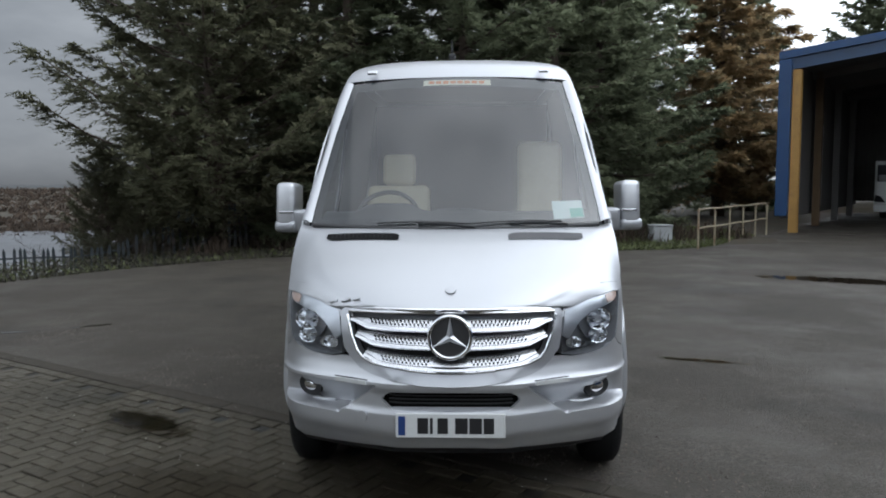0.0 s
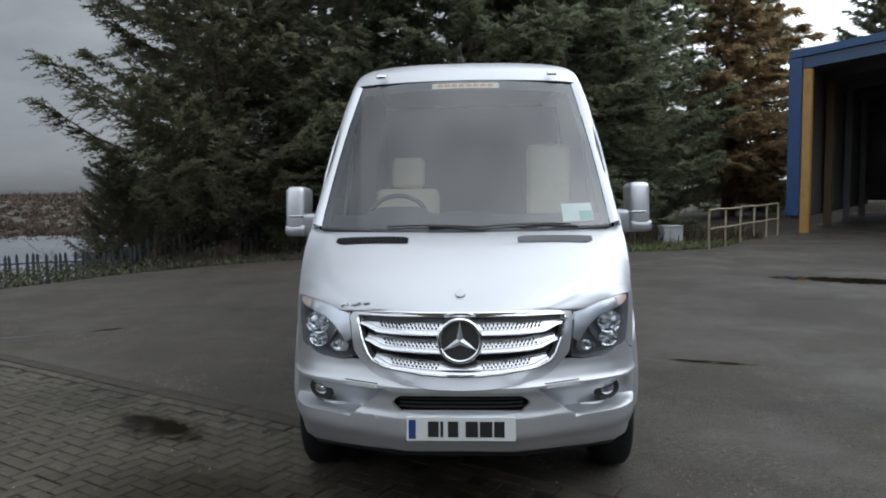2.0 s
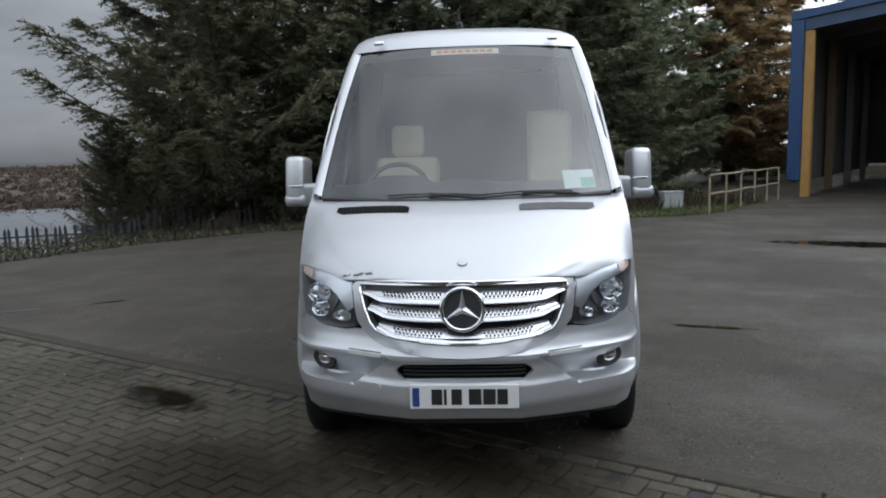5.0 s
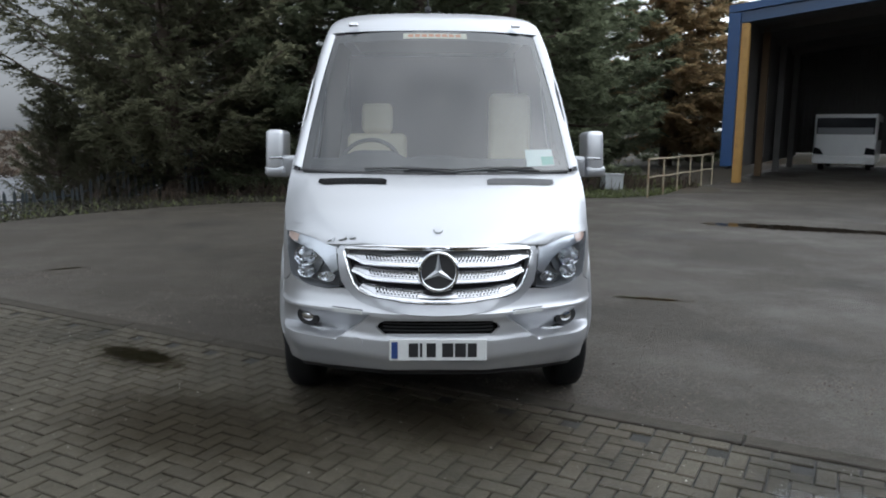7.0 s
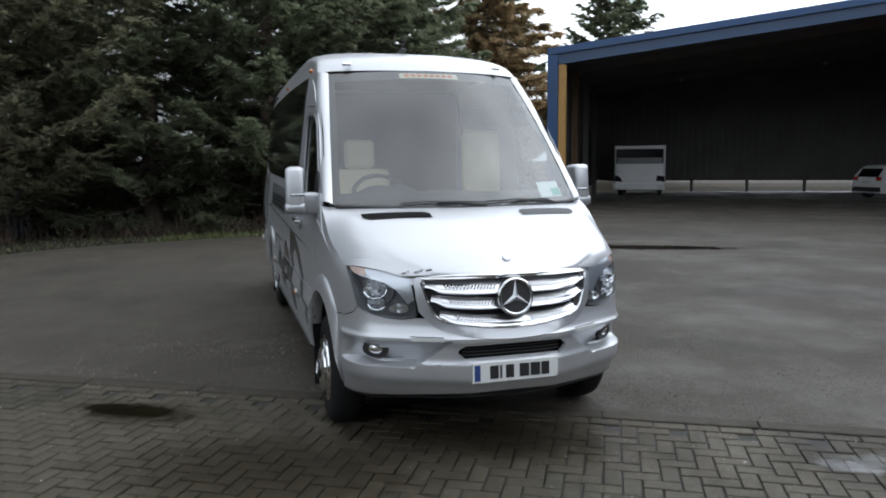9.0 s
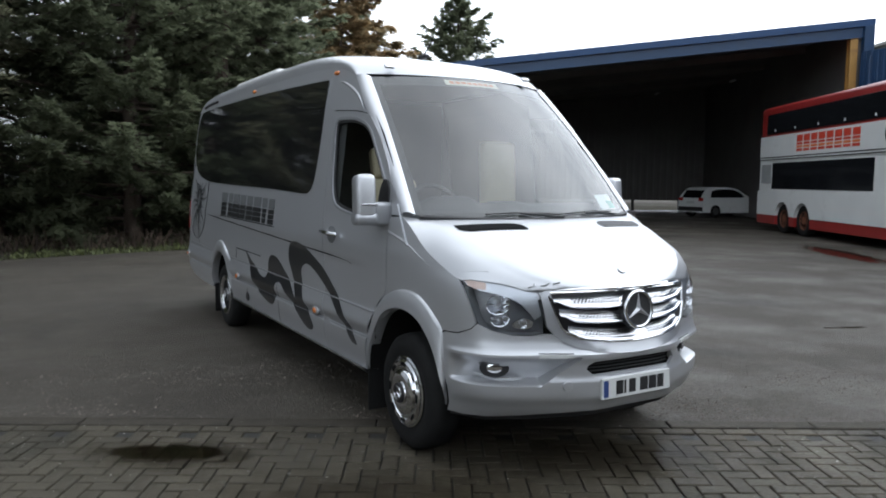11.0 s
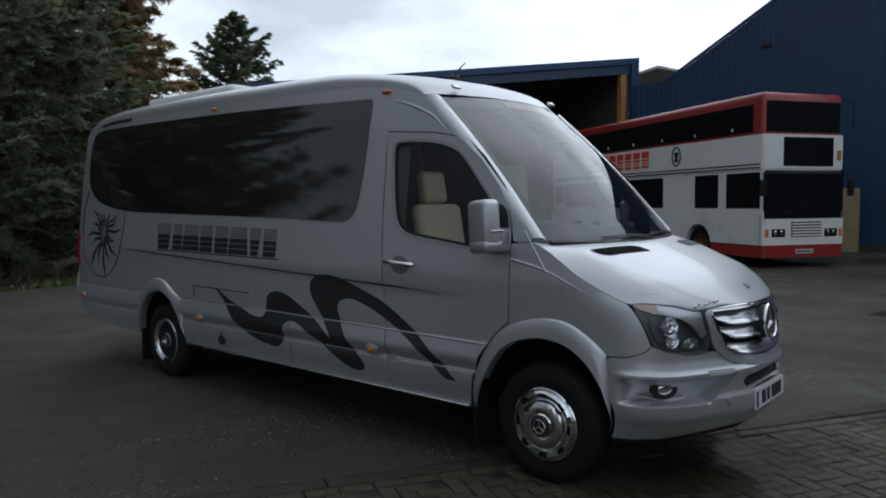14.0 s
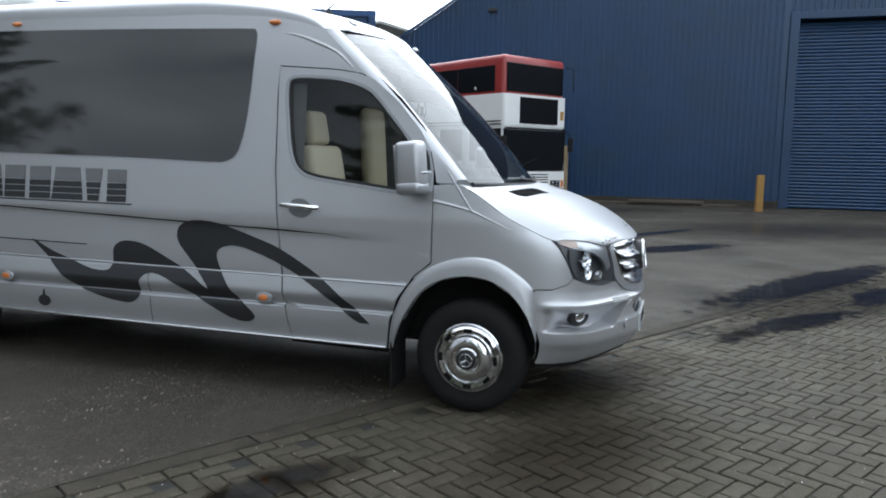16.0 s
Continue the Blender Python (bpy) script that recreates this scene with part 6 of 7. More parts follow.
sur = bus.children[-1]
ring = [front(x, z, 0.012) for x, z in mirror_loop(SUR_IN)]
part("grille_edge", tube(ring, 0.0065, 6, closed=True), M["chrome"], sur, "chrome grille edge", smooth=True)
part("grille_back", nose(mirror_loop([(x * 1.02, z) for x, z in SUR_IN])[::-1], [], -0.060, 0.08, rim=0), M["grille_back"], sur)
for zt, xe, sag in ((1.034, 0.488, 0.010), (0.958, 0.462, 0.022), (0.868, 0.418, 0.034)):
    bar_v, bar_f, lip_v, lip_f, dot_v, dot_f = [], [], [], [], [], []
    n = 48
    prof = [(-0.035, 0.012), (-0.012, 0.004), (0.004, -0.034)]
    lip = [(0.004, -0.034), (0.016, -0.040), (0.018, -0.052), (0.008, -0.060), (-0.012, -0.058)]
    for i in range(n + 1):
        x = -xe + 2 * xe * i / n
        dz = -sag * (1 - (x / xe) ** 2)
        ends = smoothstep(1.0, 0.80, abs(x) / xe)
        bar_v += [front(x, zt + dz + h * (0.75 + 0.25 * ends), o) for o, h in prof]
        lip_v += [front(x, zt + dz + h * (0.75 + 0.25 * ends) + 0.012 * (1 - ends), o) for o, h in lip]
    for i in range(n):
        for j in range(2):
            bar_f.append([i * 3 + j, i * 3 + j + 1, (i + 1) * 3 + j + 1, (i + 1) * 3 + j])
        for j in range(4):
            lip_f.append([i * 5 + j, i * 5 + j + 1, (i + 1) * 5 + j + 1, (i + 1) * 5 + j])
    bar = part("louvre_bar", (bar_v, bar_f), M["chrome_dull"], sur, "satin perforated grille bar", smooth=True, sharp=60)
    part("louvre_lip", (lip_v, lip_f), M["chrome_satin"], bar, "bright chrome grille lip", smooth=True, sharp=60)
    for row in range(2):
        x = -xe * 0.80 + row * 0.0095
        while x < xe * 0.80:
            if abs(x) > 0.10:
                dz = -sag * (1 - (x / xe) ** 2)
                b = len(dot_v)
                c0 = (-0.004, -0.0095) if row == 0 else (0.001, -0.023)
                dot_v += [front(x + 0.0055 * math.cos(a), zt + dz + c0[1] + 0.0052 * math.sin(a), c0[0] + 0.004 - 0.32 * 0.0052 * math.sin(a)) for a in np.linspace(0, 2 * math.pi, 7)[:-1]]
                dot_f.append([b + k for k in range(6)])
            x += 0.019
    tagged(part("perforation", (dot_v, dot_f), M["gap"], bar), kind="stuff")
# round badge in the grille: a ring with three spokes
bm_ = Matrix.Translation((0, 0.050, 0.948)) @ Euler((radians(-6), 0, 0)).to_matrix().to_4x4()
badge = part("badge", turned([(-0.006, 0.0001), (-0.006, 0.094), (0.0, 0.10), (0.05, 0.102)], 40, "y"), M["black_plastic"], bus, "round dark badge disc with a chrome ring", smooth=True, m=bm_)
part("ring", tube([(0.099 * math.cos(a), -0.010, 0.099 * math.sin(a)) for a in np.linspace(0, 2 * math.pi, 49)[:-1]], 0.0105, 10, closed=True), M["chrome"], badge, "chrome badge ring", smooth=True)
for k in range(3):
    a = radians(90 + 120 * k)
    d, e = Vector((math.cos(a), 0, math.sin(a))), Vector((-math.sin(a), 0, math.cos(a)))
    n1, n2 = (Vector((0.019 * math.cos(a + s), -0.009, 0.019 * math.sin(a + s))) for s in (radians(60), radians(-60)))
    part("spoke", ([Vector((0, -0.024, 0)), n1, d * 0.096 + Vector((0, -0.012, 0)), n2], [[0, 1, 2], [0, 2, 3]]), M["lamp_silver"], badge, "chrome spoke")
part("bonnet_badge", turned([(0.0, 0.026), (0.006, 0.024), (0.008, 0.0001)], 24, "z"), M["lamp_silver"], hood, "small round chrome bonnet badge", smooth=True, m=Matrix.Translation(bonnet(0, 0.30, 0.004)) @ Euler((radians(38), 0, 0)).to_matrix().to_4x4())
part("grille_crest", tube([bonnet(s, 0.0, -0.003) for s in np.linspace(-0.98, 0.98, 30)], 0.008, 6), M["chrome"], hood, "chrome bonnet edge strip", smooth=True)
for k in range(5):
    s0 = -0.97 + 0.055 * k
    part("script_bar", tube([bonnet(s0, 0.128 + 0.004 * k, 0.013), bonnet(s0 + 0.046, 0.140 + 0.025 * (k % 2), 0.013)], 0.006, 6), M["lamp_silver"], hood)

# headlamps
for sg in (-1, 1):
    part("corner_filler", skin([(Qx(0.49), 1.02), (Qx(0.60), 1.01), (Qx(0.66), 1.05), (Qx(0.72), 1.106), (Qx(0.60), 1.062), (Qx(0.50), 1.062)], [], -0.010, sg, 0.03, rows=(), rim=0), M["silver"], bus, smooth=True)
    lamp = part("headlamp", skin(HEAD_OUT, [], -0.080, sg, 0.03, rows=list(np.arange(0.82, 1.16, 0.03)), rim=-0.080), M["lamp_grey"], bus, "headlamp with dark grey housing", smooth=True, sharp=50)
    bez = [(Qx(0.552), 0.93)] + [(q, z - 0.002) for q, z in LAMP_TOP[:-1]] + [(Qy(0.43), 1.115), (Qy(0.41), 1.080), (Qx(0.825), 1.058), (Qx(0.77), 1.044), (Qx(0.70), 1.024), (Qx(0.645), 0.986), (Qx(0.605), 0.935), (Qx(0.585), 0.905)]
    part("bezel", skin(bez, [], -0.004, sg, 0.03, rows=(), rim=0.02), M["lamp_silver"], lamp, "satin silver lamp bezel", smooth=True)
    part("indicator", skin([(Qx(0.80), 1.062), (Qy(0.37), 1.066), (Qy(0.405), 1.080), (Qy(0.415), 1.108), (Qy(0.36), 1.108), (Qx(0.79), 1.100)], [], -0.001, sg, 0.03, rows=(), rim=0.01), M["indicator_pale"], lamp, "pale indicator lens", smooth=True)
    pod = [(Qx(0.665), 0.985), (Qx(0.69), 1.022), (Qx(0.755), 1.046), (Qx(0.820), 1.044), (Qy(0.365), 1.010), (Qy(0.368), 0.965), (Qy(0.345), 0.905), (Qx(0.790), 0.878), (Qx(0.735), 0.880), (Qx(0.690), 0.920)]
    ref = part("reflector_housing", skin([tuple(p) for p in spline(pod, 3, True)], [], -0.056, sg, 0.03, rows=(), rim=0.02), M["lamp_grey"], lamp, "dark reflector housing", smooth=True)
    for x, z, r, deep in ((0.758, 0.985, 0.060, 0.040), (0.752, 0.908, 0.047, 0.034)):
        q = Qx(x)
        nrm = (shell(q, z, 0.01, sg) - shell(q, z, 0.0, sg)).normalized() + Vector((0, -0.9, 0.05))
        rm = Matrix.Translation(shell(q, z, -0.018, sg)) @ (-nrm).to_track_quat("Y", "Z").to_matrix().to_4x4() @ Matrix.Diagonal((1.12, 1, 0.92, 1))
        bowl = part("bowl", turned([(-0.002, r * 1.04), (0.000, r * 0.97), (deep * 0.45, r * 0.80), (deep * 0.8, r * 0.52), (deep, r * 0.30)], 11, "y", False), M["chrome"], ref, "faceted chrome lamp bowl", m=rm)
        part("bulb_shield", turned([(0.000, 0.0001), (0.001, r * 0.22), (0.010, r * 0.34), (deep, r * 0.36)], 18, "y"), M["lamp_silver"], bowl, "round bulb shield", smooth=True, sharp=35)
        part("divider", box(-r * 0.95, r * 0.95, 0.004, deep, -0.004, 0.004, 0.001, 1), M["chrome_dull"], bowl)
    drop = [(Qx(0.590), 0.892), (Qx(0.640), 0.908), (Qx(0.690), 0.880), (Qx(0.680), 0.856), (Qx(0.630), 0.848), (Qx(0.595), 0.860)]
    well = part("corner_reflector", skin([tuple(p) for p in spline(drop, 3, True)], [], -0.034, sg, 0.03, rows=(), rim=0.02), M["chrome_dull"], lamp, "small chrome corner reflector", smooth=True)
    wm = Matrix.Translation(shell(Qx(0.640), 0.878, -0.026, sg))
    part("bowl", turned([(-0.004, 0.024), (0.002, 0.021), (0.010, 0.010), (0.012, 0.0001)], 9, "y", False), M["chrome"], well, m=wm)
    lens = part("lens", skin(HEAD_OUT, [], 0.004, sg, 0.06, rows=(), rim=0), M["lamp_glass"], lamp, "clear lamp lens", smooth=True)
    lens.visible_shadow = False


# wheels
def wheel(sgn, y, rear):
    w = part("wheel", turned([(-0.20, 0.20), (-0.205, 0.26), (-0.20, 0.325), (-0.175, 0.352), (-0.13, 0.358), (-0.06, 0.358), (-0.02, 0.350), (0.002, 0.325), (0.010, 0.28), (0.004, 0.235), (-0.01, 0.215)], 56), M["rubber"], bus, "black tyre on a chromed wheel", smooth=True, sharp=50,
             m=Matrix.Translation((sgn * (0.946 if not rear else 0.955), y, 0.358)) @ Matrix.Diagonal((sgn, 1, 1, 1)))
    part("rim", turned([(-0.10, 0.20), (-0.012, 0.218), (0.006, 0.219), (0.010, 0.212), (0.0, 0.202), (-0.03, 0.196), (-0.05, 0.15), (-0.05, 0.0001)], 40), M["chrome_dull"] if rear else M["chrome"], w, "chromed steel rim", smooth=True, sharp=35)
    if rear:
        part("hub", turned([(-0.05, 0.13), (-0.035, 0.12), (-0.03, 0.075), (0.0, 0.068), (0.006, 0.05), (0.006, 0.0001)], 28), M["silver_trim"], w, smooth=True, sharp=35)
        part("trim_ring", turned([(-0.03, 0.205), (0.012, 0.214), (0.016, 0.205), (0.004, 0.180), (-0.02, 0.165), (-0.03, 0.17)], 40), M["chrome"], w, "chrome wheel trim ring", smooth=True, sharp=35)
    else:
        part("trim", turned([(-0.02, 0.206), (0.018, 0.200), (0.030, 0.186), (0.026, 0.166), (0.010, 0.156), (0.014, 0.148), (0.034, 0.138), (0.046, 0.118), (0.050, 0.09), (0.044, 0.072), (0.050, 0.066), (0.052, 0.0001)], 44), M["chrome"], w, "domed chrome wheel trim", smooth=True, sharp=28)
    cap = part("hub_cap", turned([(0.0, 0.062), (0.012, 0.060), (0.014, 0.05), (0.012, 0.0001)], 28), M["black_plastic"], w, "dark hub cap", smooth=True, m=Matrix.Translation((0.052 if not rear else 0.006, 0, 0)))
    part("cap_ring", tube([(0.015, 0.040 * math.cos(a), 0.040 * math.sin(a)) for a in np.linspace(0, 2 * math.pi, 25)[:-1]], 0.004, 6, closed=True), M["chrome"], cap)
    for k in range(3):
        a = radians(90 + 120 * k)
        part("cap_spoke", tube([(0.015, 0, 0), (0.015, 0.038 * math.cos(a), 0.038 * math.sin(a))], 0.0045, 5), M["chrome"], cap)
    for k in range(8 if not rear else 6):
        a = 2 * math.pi * k / (8 if not rear else 6)
        part("slot", box(-0.005, 0.005, -0.027, 0.027, -0.012, 0.012, 0.004), M["gap"], w, m=Matrix.Translation((0.027 if not rear else -0.028, 0.176 * math.cos(a), 0.176 * math.sin(a))) @ Euler((a + math.pi / 2, 0, 0)).to_matrix().to_4x4())


for sg in (-1, 1):
    wheel(sg, 1.018, False)
    wheel(sg, 5.345, True)
part("underbody", box(-0.80, 0.80, 0.55, 0.70, 0.36, 0.60), M["rubber"], bus)
part("underbody", box(-0.60, 0.60, 0.70, 5.9, 0.34, 0.50, 0.03), M["rubber"], bus)
part("underbody", box(-0.93, 0.93, 1.56, 4.85, 0.40, 0.50), M["rubber"], bus)
part("underbody", box(-0.90, 0.90, 5.9, 7.1, 0.45, 0.55), M["rubber"], bus)
for sg in (-1, 1):
    part("wheel_well", box(sg * 0.62 - 0.02, sg * 0.62 + 0.02, 0.50, 1.62, 0.36, 1.0), M["rubber"], bus)
    part("wheel_well", box(sg * 0.55 - 0.02, sg * 0.55 + 0.02, 4.85, 5.95, 0.36, 0.95), M["rubber"], bus)
part("axle", tube([(-0.8, 1.018, 0.33), (0.8, 1.018, 0.33)], 0.05, 8), M["rubber"], bus)
part("axle", tube([(-0.8, 5.345, 0.35), (0.8, 5.345, 0.35)], 0.07, 8), M["rubber"], bus)

# roof fittings
part("roof_pod", box(-0.55, 0.55, 4.75, 6.35, 2.69, 2.815, 0.055, 4), M["white_paint"], bus, "low white roof pod", smooth=True, sharp=70)
part("roof_hatch", box(-0.35, 0.35, 4.60, 4.75, 2.74, 2.785, 0.02, 2), M["black_plastic"], bus)
part("aerial", tube([(-0.05, 2.46, 2.66), (-0.05, 2.43, 2.69), (-0.05, 2.33, 2.76)], 0.010, 6, taper=lambda t: 1 - 0.6 * t), M["black_plastic"], bus, "short black roof aerial")
part("aerial_base", box(-0.075, -0.025, 2.40, 2.52, 2.645, 2.675, 0.012), M["black_plastic"], bus)
part("rear_vent", tube([shell(q, top_edge(q) - 0.004, 0.004, -1) for q in np.linspace(6.2, 6.85, 10)], 0.016, 6), M["black_plastic"], bus)

# cab interior
part("cab_floor", box(-0.85, 0.85, 1.60, 6.9, 0.55, 0.62), M["cabin"], bus)
part("cab_floor", box(-0.60, 0.60, 0.70, 1.60, 0.60, 0.66), M["gap"], bus)
for sg in (-1, 1):
    part("cabin_lining", skin([(2.18, 0.66), (3.58, 0.66), (3.58, 2.43), (2.55, 2.43), (2.18, 2.28)], [], -0.035, sg, 0.15, rim=0.0), M["cabin"], bus, "grey cab side lining")
part("headlining", box(-0.70, 0.70, 2.15, 3.59, 2.43, 2.46, 0.01), M["cabin"], bus, "grey headlining")
part("bulkhead", box(-0.80, 0.80, 3.6, 3.64, 0.62, 2.4), M["cabin"], bus)
def dash_top(u, t, off):
    hump = smoothstep(0.30, 0.12, abs(u + 0.50)) * 0.055 + smoothstep(0.25, 0.10, abs(u)) * 0.02
    return Vector((0.86 * u, 0.98 + 0.10 * u * u + 0.47 * t, 1.400 + 0.095 * smoothstep(0.25, 0.80, t) + hump * smoothstep(0.45, 0.80, t) - 0.35 * max(0.0, t - 0.9)))


part("dashboard", with_rim(*sheet(dash_top, -1, 1, 0, 1, 40, 14), 0.3), M["dash"], bus, "dark grey dashboard with an instrument hood", smooth=True)
st = part("steering_wheel", tube([(0.20 * math.cos(a), 0.0, 0.20 * math.sin(a)) for a in np.linspace(0, 2 * math.pi, 33)[:-1]], 0.016, 8, closed=True), M["dash"], bus, "black steering wheel", smooth=True, m=Matrix.Translation((-0.46, 1.50, 1.46)) @ Euler((radians(-38), 0, 0)).to_matrix().to_4x4())
part("boss", turned([(-0.02, 0.05), (0.02, 0.07), (0.04, 0.0001)], 20, "y"), M["dash"], st, smooth=True)
for a in (0, 180, 270):
    part("spoke", tube([(0, 0, 0), (0.19 * math.cos(radians(a)), 0, 0.19 * math.sin(radians(a)))], 0.016, 6), M["dash"], st)


def seat(x, y, top=2.0, w=0.24, rest=True, tilt=-10):
    s = part("seat", box(-w, w, -0.25, 0.27, 0.0, 0.14, 0.05, 3), M["leather"], bus, "cream leather seat", smooth=True, sharp=70, m=pose(x, y, 0.93))
    part("backrest", box(-w, w, -0.06, 0.06, 0.0, 0.64 if rest else top - 1.14, 0.05, 3), M["leather"], s, "cream leather backrest", smooth=True, sharp=70, m=pose(0, 0.26, 0.10, tilt))
    if rest:
        part("headrest", box(-0.125, 0.125, -0.05, 0.05, 0.0, 0.24, 0.04, 3), M["leather"], s, "cream leather headrest", smooth=True, sharp=70, m=pose(0, 0.385, 0.735, tilt))
    part("pedestal", box(-w * 0.8, w * 0.8, -0.2, 0.22, -0.31, -0.002, 0.02), M["dash"], s)


seat(-0.46, 1.92)
seat(0.62, 2.05, 2.10, 0.17, False, -3)
sgn_ob = part("screen_sign", sheet(screen, -0.31, 0.31, 0.935, 0.983, 10, 2, -0.004), M["sign_cream"], ws, "cream destination strip at the top of the windscreen")
for k in range(8):
    part("sign_bar", sheet(screen, -0.26 + 0.066 * k, -0.21 + 0.066 * k, 0.948, 0.972, 2, 1, -0.0025), M["orange_letter"], sgn_ob)
tk = part("windscreen_ticket", sheet(screen, 0.68, 0.90, 0.035, 0.135, 6, 3, -0.012), M["ticket"], ws, "pale green windscreen permit")
part("ticket_spot", sheet(screen, 0.80, 0.895, 0.04, 0.09, 4, 3, -0.009), M["ticket_green"], ws, "green printed spot")
# wipers
for a, b in (((-0.30, 0.93, 1.44), (-0.52, 0.035)), ((0.55, 0.98, 1.44), (0.10, 0.030))):
    pts = [screen(b[0] + (0.62) * t, 0.006 + 0.010 * math.sin(math.pi * t) + b[1] * 0.1, 0.014) for t in np.linspace(0, 1, 9)]
    wp = part("wiper", tube(pts, 0.0055, 6), M["black_plastic"], bus, "black wiper")
    part("arm", tube([screen(b[0] + 0.66, -0.01, 0.02), screen(b[0] + 0.5, 0.002, 0.022), screen(b[0] + 0.28, 0.014, 0.020)], 0.006, 6), M["black_plastic"], wp)
part("cowl", tube([screen(s, -0.012, 0.0) for s in np.linspace(-0.98, 0.98, 24)], 0.016, 6), M["black_plastic"], bus)

# ---- red and white double-decker ----
dd = thing("double_decker_bus", pose(14.35, 4.50, 0, 0, 0, -32.5), "red and white double-decker bus parked beside the warehouse", "bus")
DL, DW = 12.0, 2.5


def arch_poly(z0, z1, wheels, r):
    """Outline of a body side in (y, z) with round wheel cut-outs."""
    pts = [(0.0, z0)]
    for c in wheels:
        pts += [(c + r * math.cos(a), max(z0, 0.5 + r * math.sin(a))) for a in np.linspace(math.pi, 0, 13)]
    return pts + [(DL, z0), (DL, z1), (0.0, z1)]


def rounded(poly_bm, off):
    es = [e for e in poly_bm.edges if abs(e.verts[0].co.z - e.verts[1].co.z) > 0.3 and abs(e.verts[0].co.x - e.verts[1].co.x) < 1e-4 and abs(e.verts[0].co.y - e.verts[1].co.y) < 1e-4]
    bmesh.ops.bevel(poly_bm, geom=es, offset=off, segments=4, affect="EDGES", profile=0.5)
    return poly_bm


WH = (2.55, 8.35, 9.85)
for y0, y1 in ((0.0, 1.99), (3.11, 7.79), (8.91, 9.29), (10.41, DL)):
    part("skirt", box(0.01, DW - 0.01, y0, y1, 0.27, 0.58, 0.01, 1), M["red_paint"], dd, "red skirt panel")
part("lower_body", prism(arch_poly(0.58, 1.42, WH, 0.56), "x", 0.0, DW), M["white_paint"], dd, "white lower body")
part("window_band", rounded(box(0.02, DW - 0.02, 0.03, DL - 0.02, 1.42, 2.48), 0.10), M["white_paint"], dd, "white window band")
part("mid_body", rounded(box(0, DW, 0.0, DL, 2.48, 3.34), 0.10), M["white_paint"], dd, "white panel between decks")
up = rounded(box(0.02, DW - 0.02, 0.06, DL - 0.02, 3.34, 4.14), 0.16)
part("upper_deck", up, M["red_paint"], dd, "red upper deck")
rf_ = bmesh.new()
bmesh.ops.create_cube(rf_, size=1, matrix=Matrix.Translation((DW / 2, DL / 2 + 0.02, 4.26)) @ Matrix.Diagonal((DW - 0.04, DL - 0.08, 0.24, 1)))
bmesh.ops.bevel(rf_, geom=[e for e in rf_.edges if e.verts[0].co.z > 4.3 and e.verts[1].co.z > 4.3] + [e for e in rf_.edges if abs(e.verts[0].co.z - e.verts[1].co.z) > 0.1], offset=0.13, segments=4, affect="EDGES", profile=0.5)
part("roof", rf_, M["red_paint"], dd, "faded red roof", smooth=True, sharp=60)
for z in (2.50, 2.58):
    part("stripe", box(-0.006, 0.0, 0.1, DL - 0.05, z, z + 0.035), M["ink"], dd)
for y0, y1 in ((0.40, 1.93), (1.95, 3.52), (3.54, 5.12), (5.14, 6.72), (6.74, 8.32), (8.34, 9.92), (9.94, 11.4)):
    part("upper_window", box(0.004, 0.024, y0, y1, 3.41, 4.10, 0.004, 1), M["bus_window"], dd, "dark upper deck window")
    part("upper_window", box(DW - 0.024, DW - 0.004, y0, y1, 3.41, 4.10, 0.004, 1), M["bus_window"], dd, "dark upper deck window")
    part("catch", box(-0.012, 0.004, (y0 + y1) / 2 - 0.03, (y0 + y1) / 2 + 0.03, 3.48, 3.56, 0.004), M["white_paint"], dd)
for y0, y1 in ((0.12, 1.38), (1.72, 2.72), (4.28, 5.9), (5.92, 7.5), (7.52, 9.1), (9.12, 10.3), (10.32, 10.8)):
    part("lower_window", box(0.002, 0.03, y0, y1, 1.50, 2.40, 0.006, 1), M["bus_window"], dd, "dark lower deck window")
    part("lower_window", box(DW - 0.03, DW - 0.002, y0, y1, 1.50, 2.40, 0.006, 1), M["bus_window"], dd, "dark lower deck window")
part("rear_grille", box(-0.004, 0.02, 10.9, 11.7, 1.7, 2.35, 0.006, 1), M["box_grey"], dd)
for i in range(8):
    a = 8.95 - i * 0.50
    for z0, z1, mt in ((3.05, 3.26, "red_letter"), (2.95, 3.02, "red_letter"), (2.85, 2.92, "orange_letter"), (2.74, 2.82, "red_letter")):
        part("letter_block", box(-0.008, 0.0, a - 0.41, a, z0, z1, 0.003, 1), M[mt], dd, "red lettering block" if mt == "red_letter" else "orange lettering block")
cr = part("crest", tube([(-0.006, 3.6 + 0.20 * math.cos(a), 3.0 + 0.27 * math.sin(a)) for a in np.linspace(0, 2 * math.pi, 33)[:-1]], 0.022, 6, closed=True), M["ink"], dd, "black oval crest outline")
part("crest_mark", prism([(3.48, 3.12), (3.72, 3.12), (3.66, 2.95), (3.72, 2.84), (3.48, 2.84), (3.54, 2.95)], "x", -0.008, 0.0), M["ink"], cr)
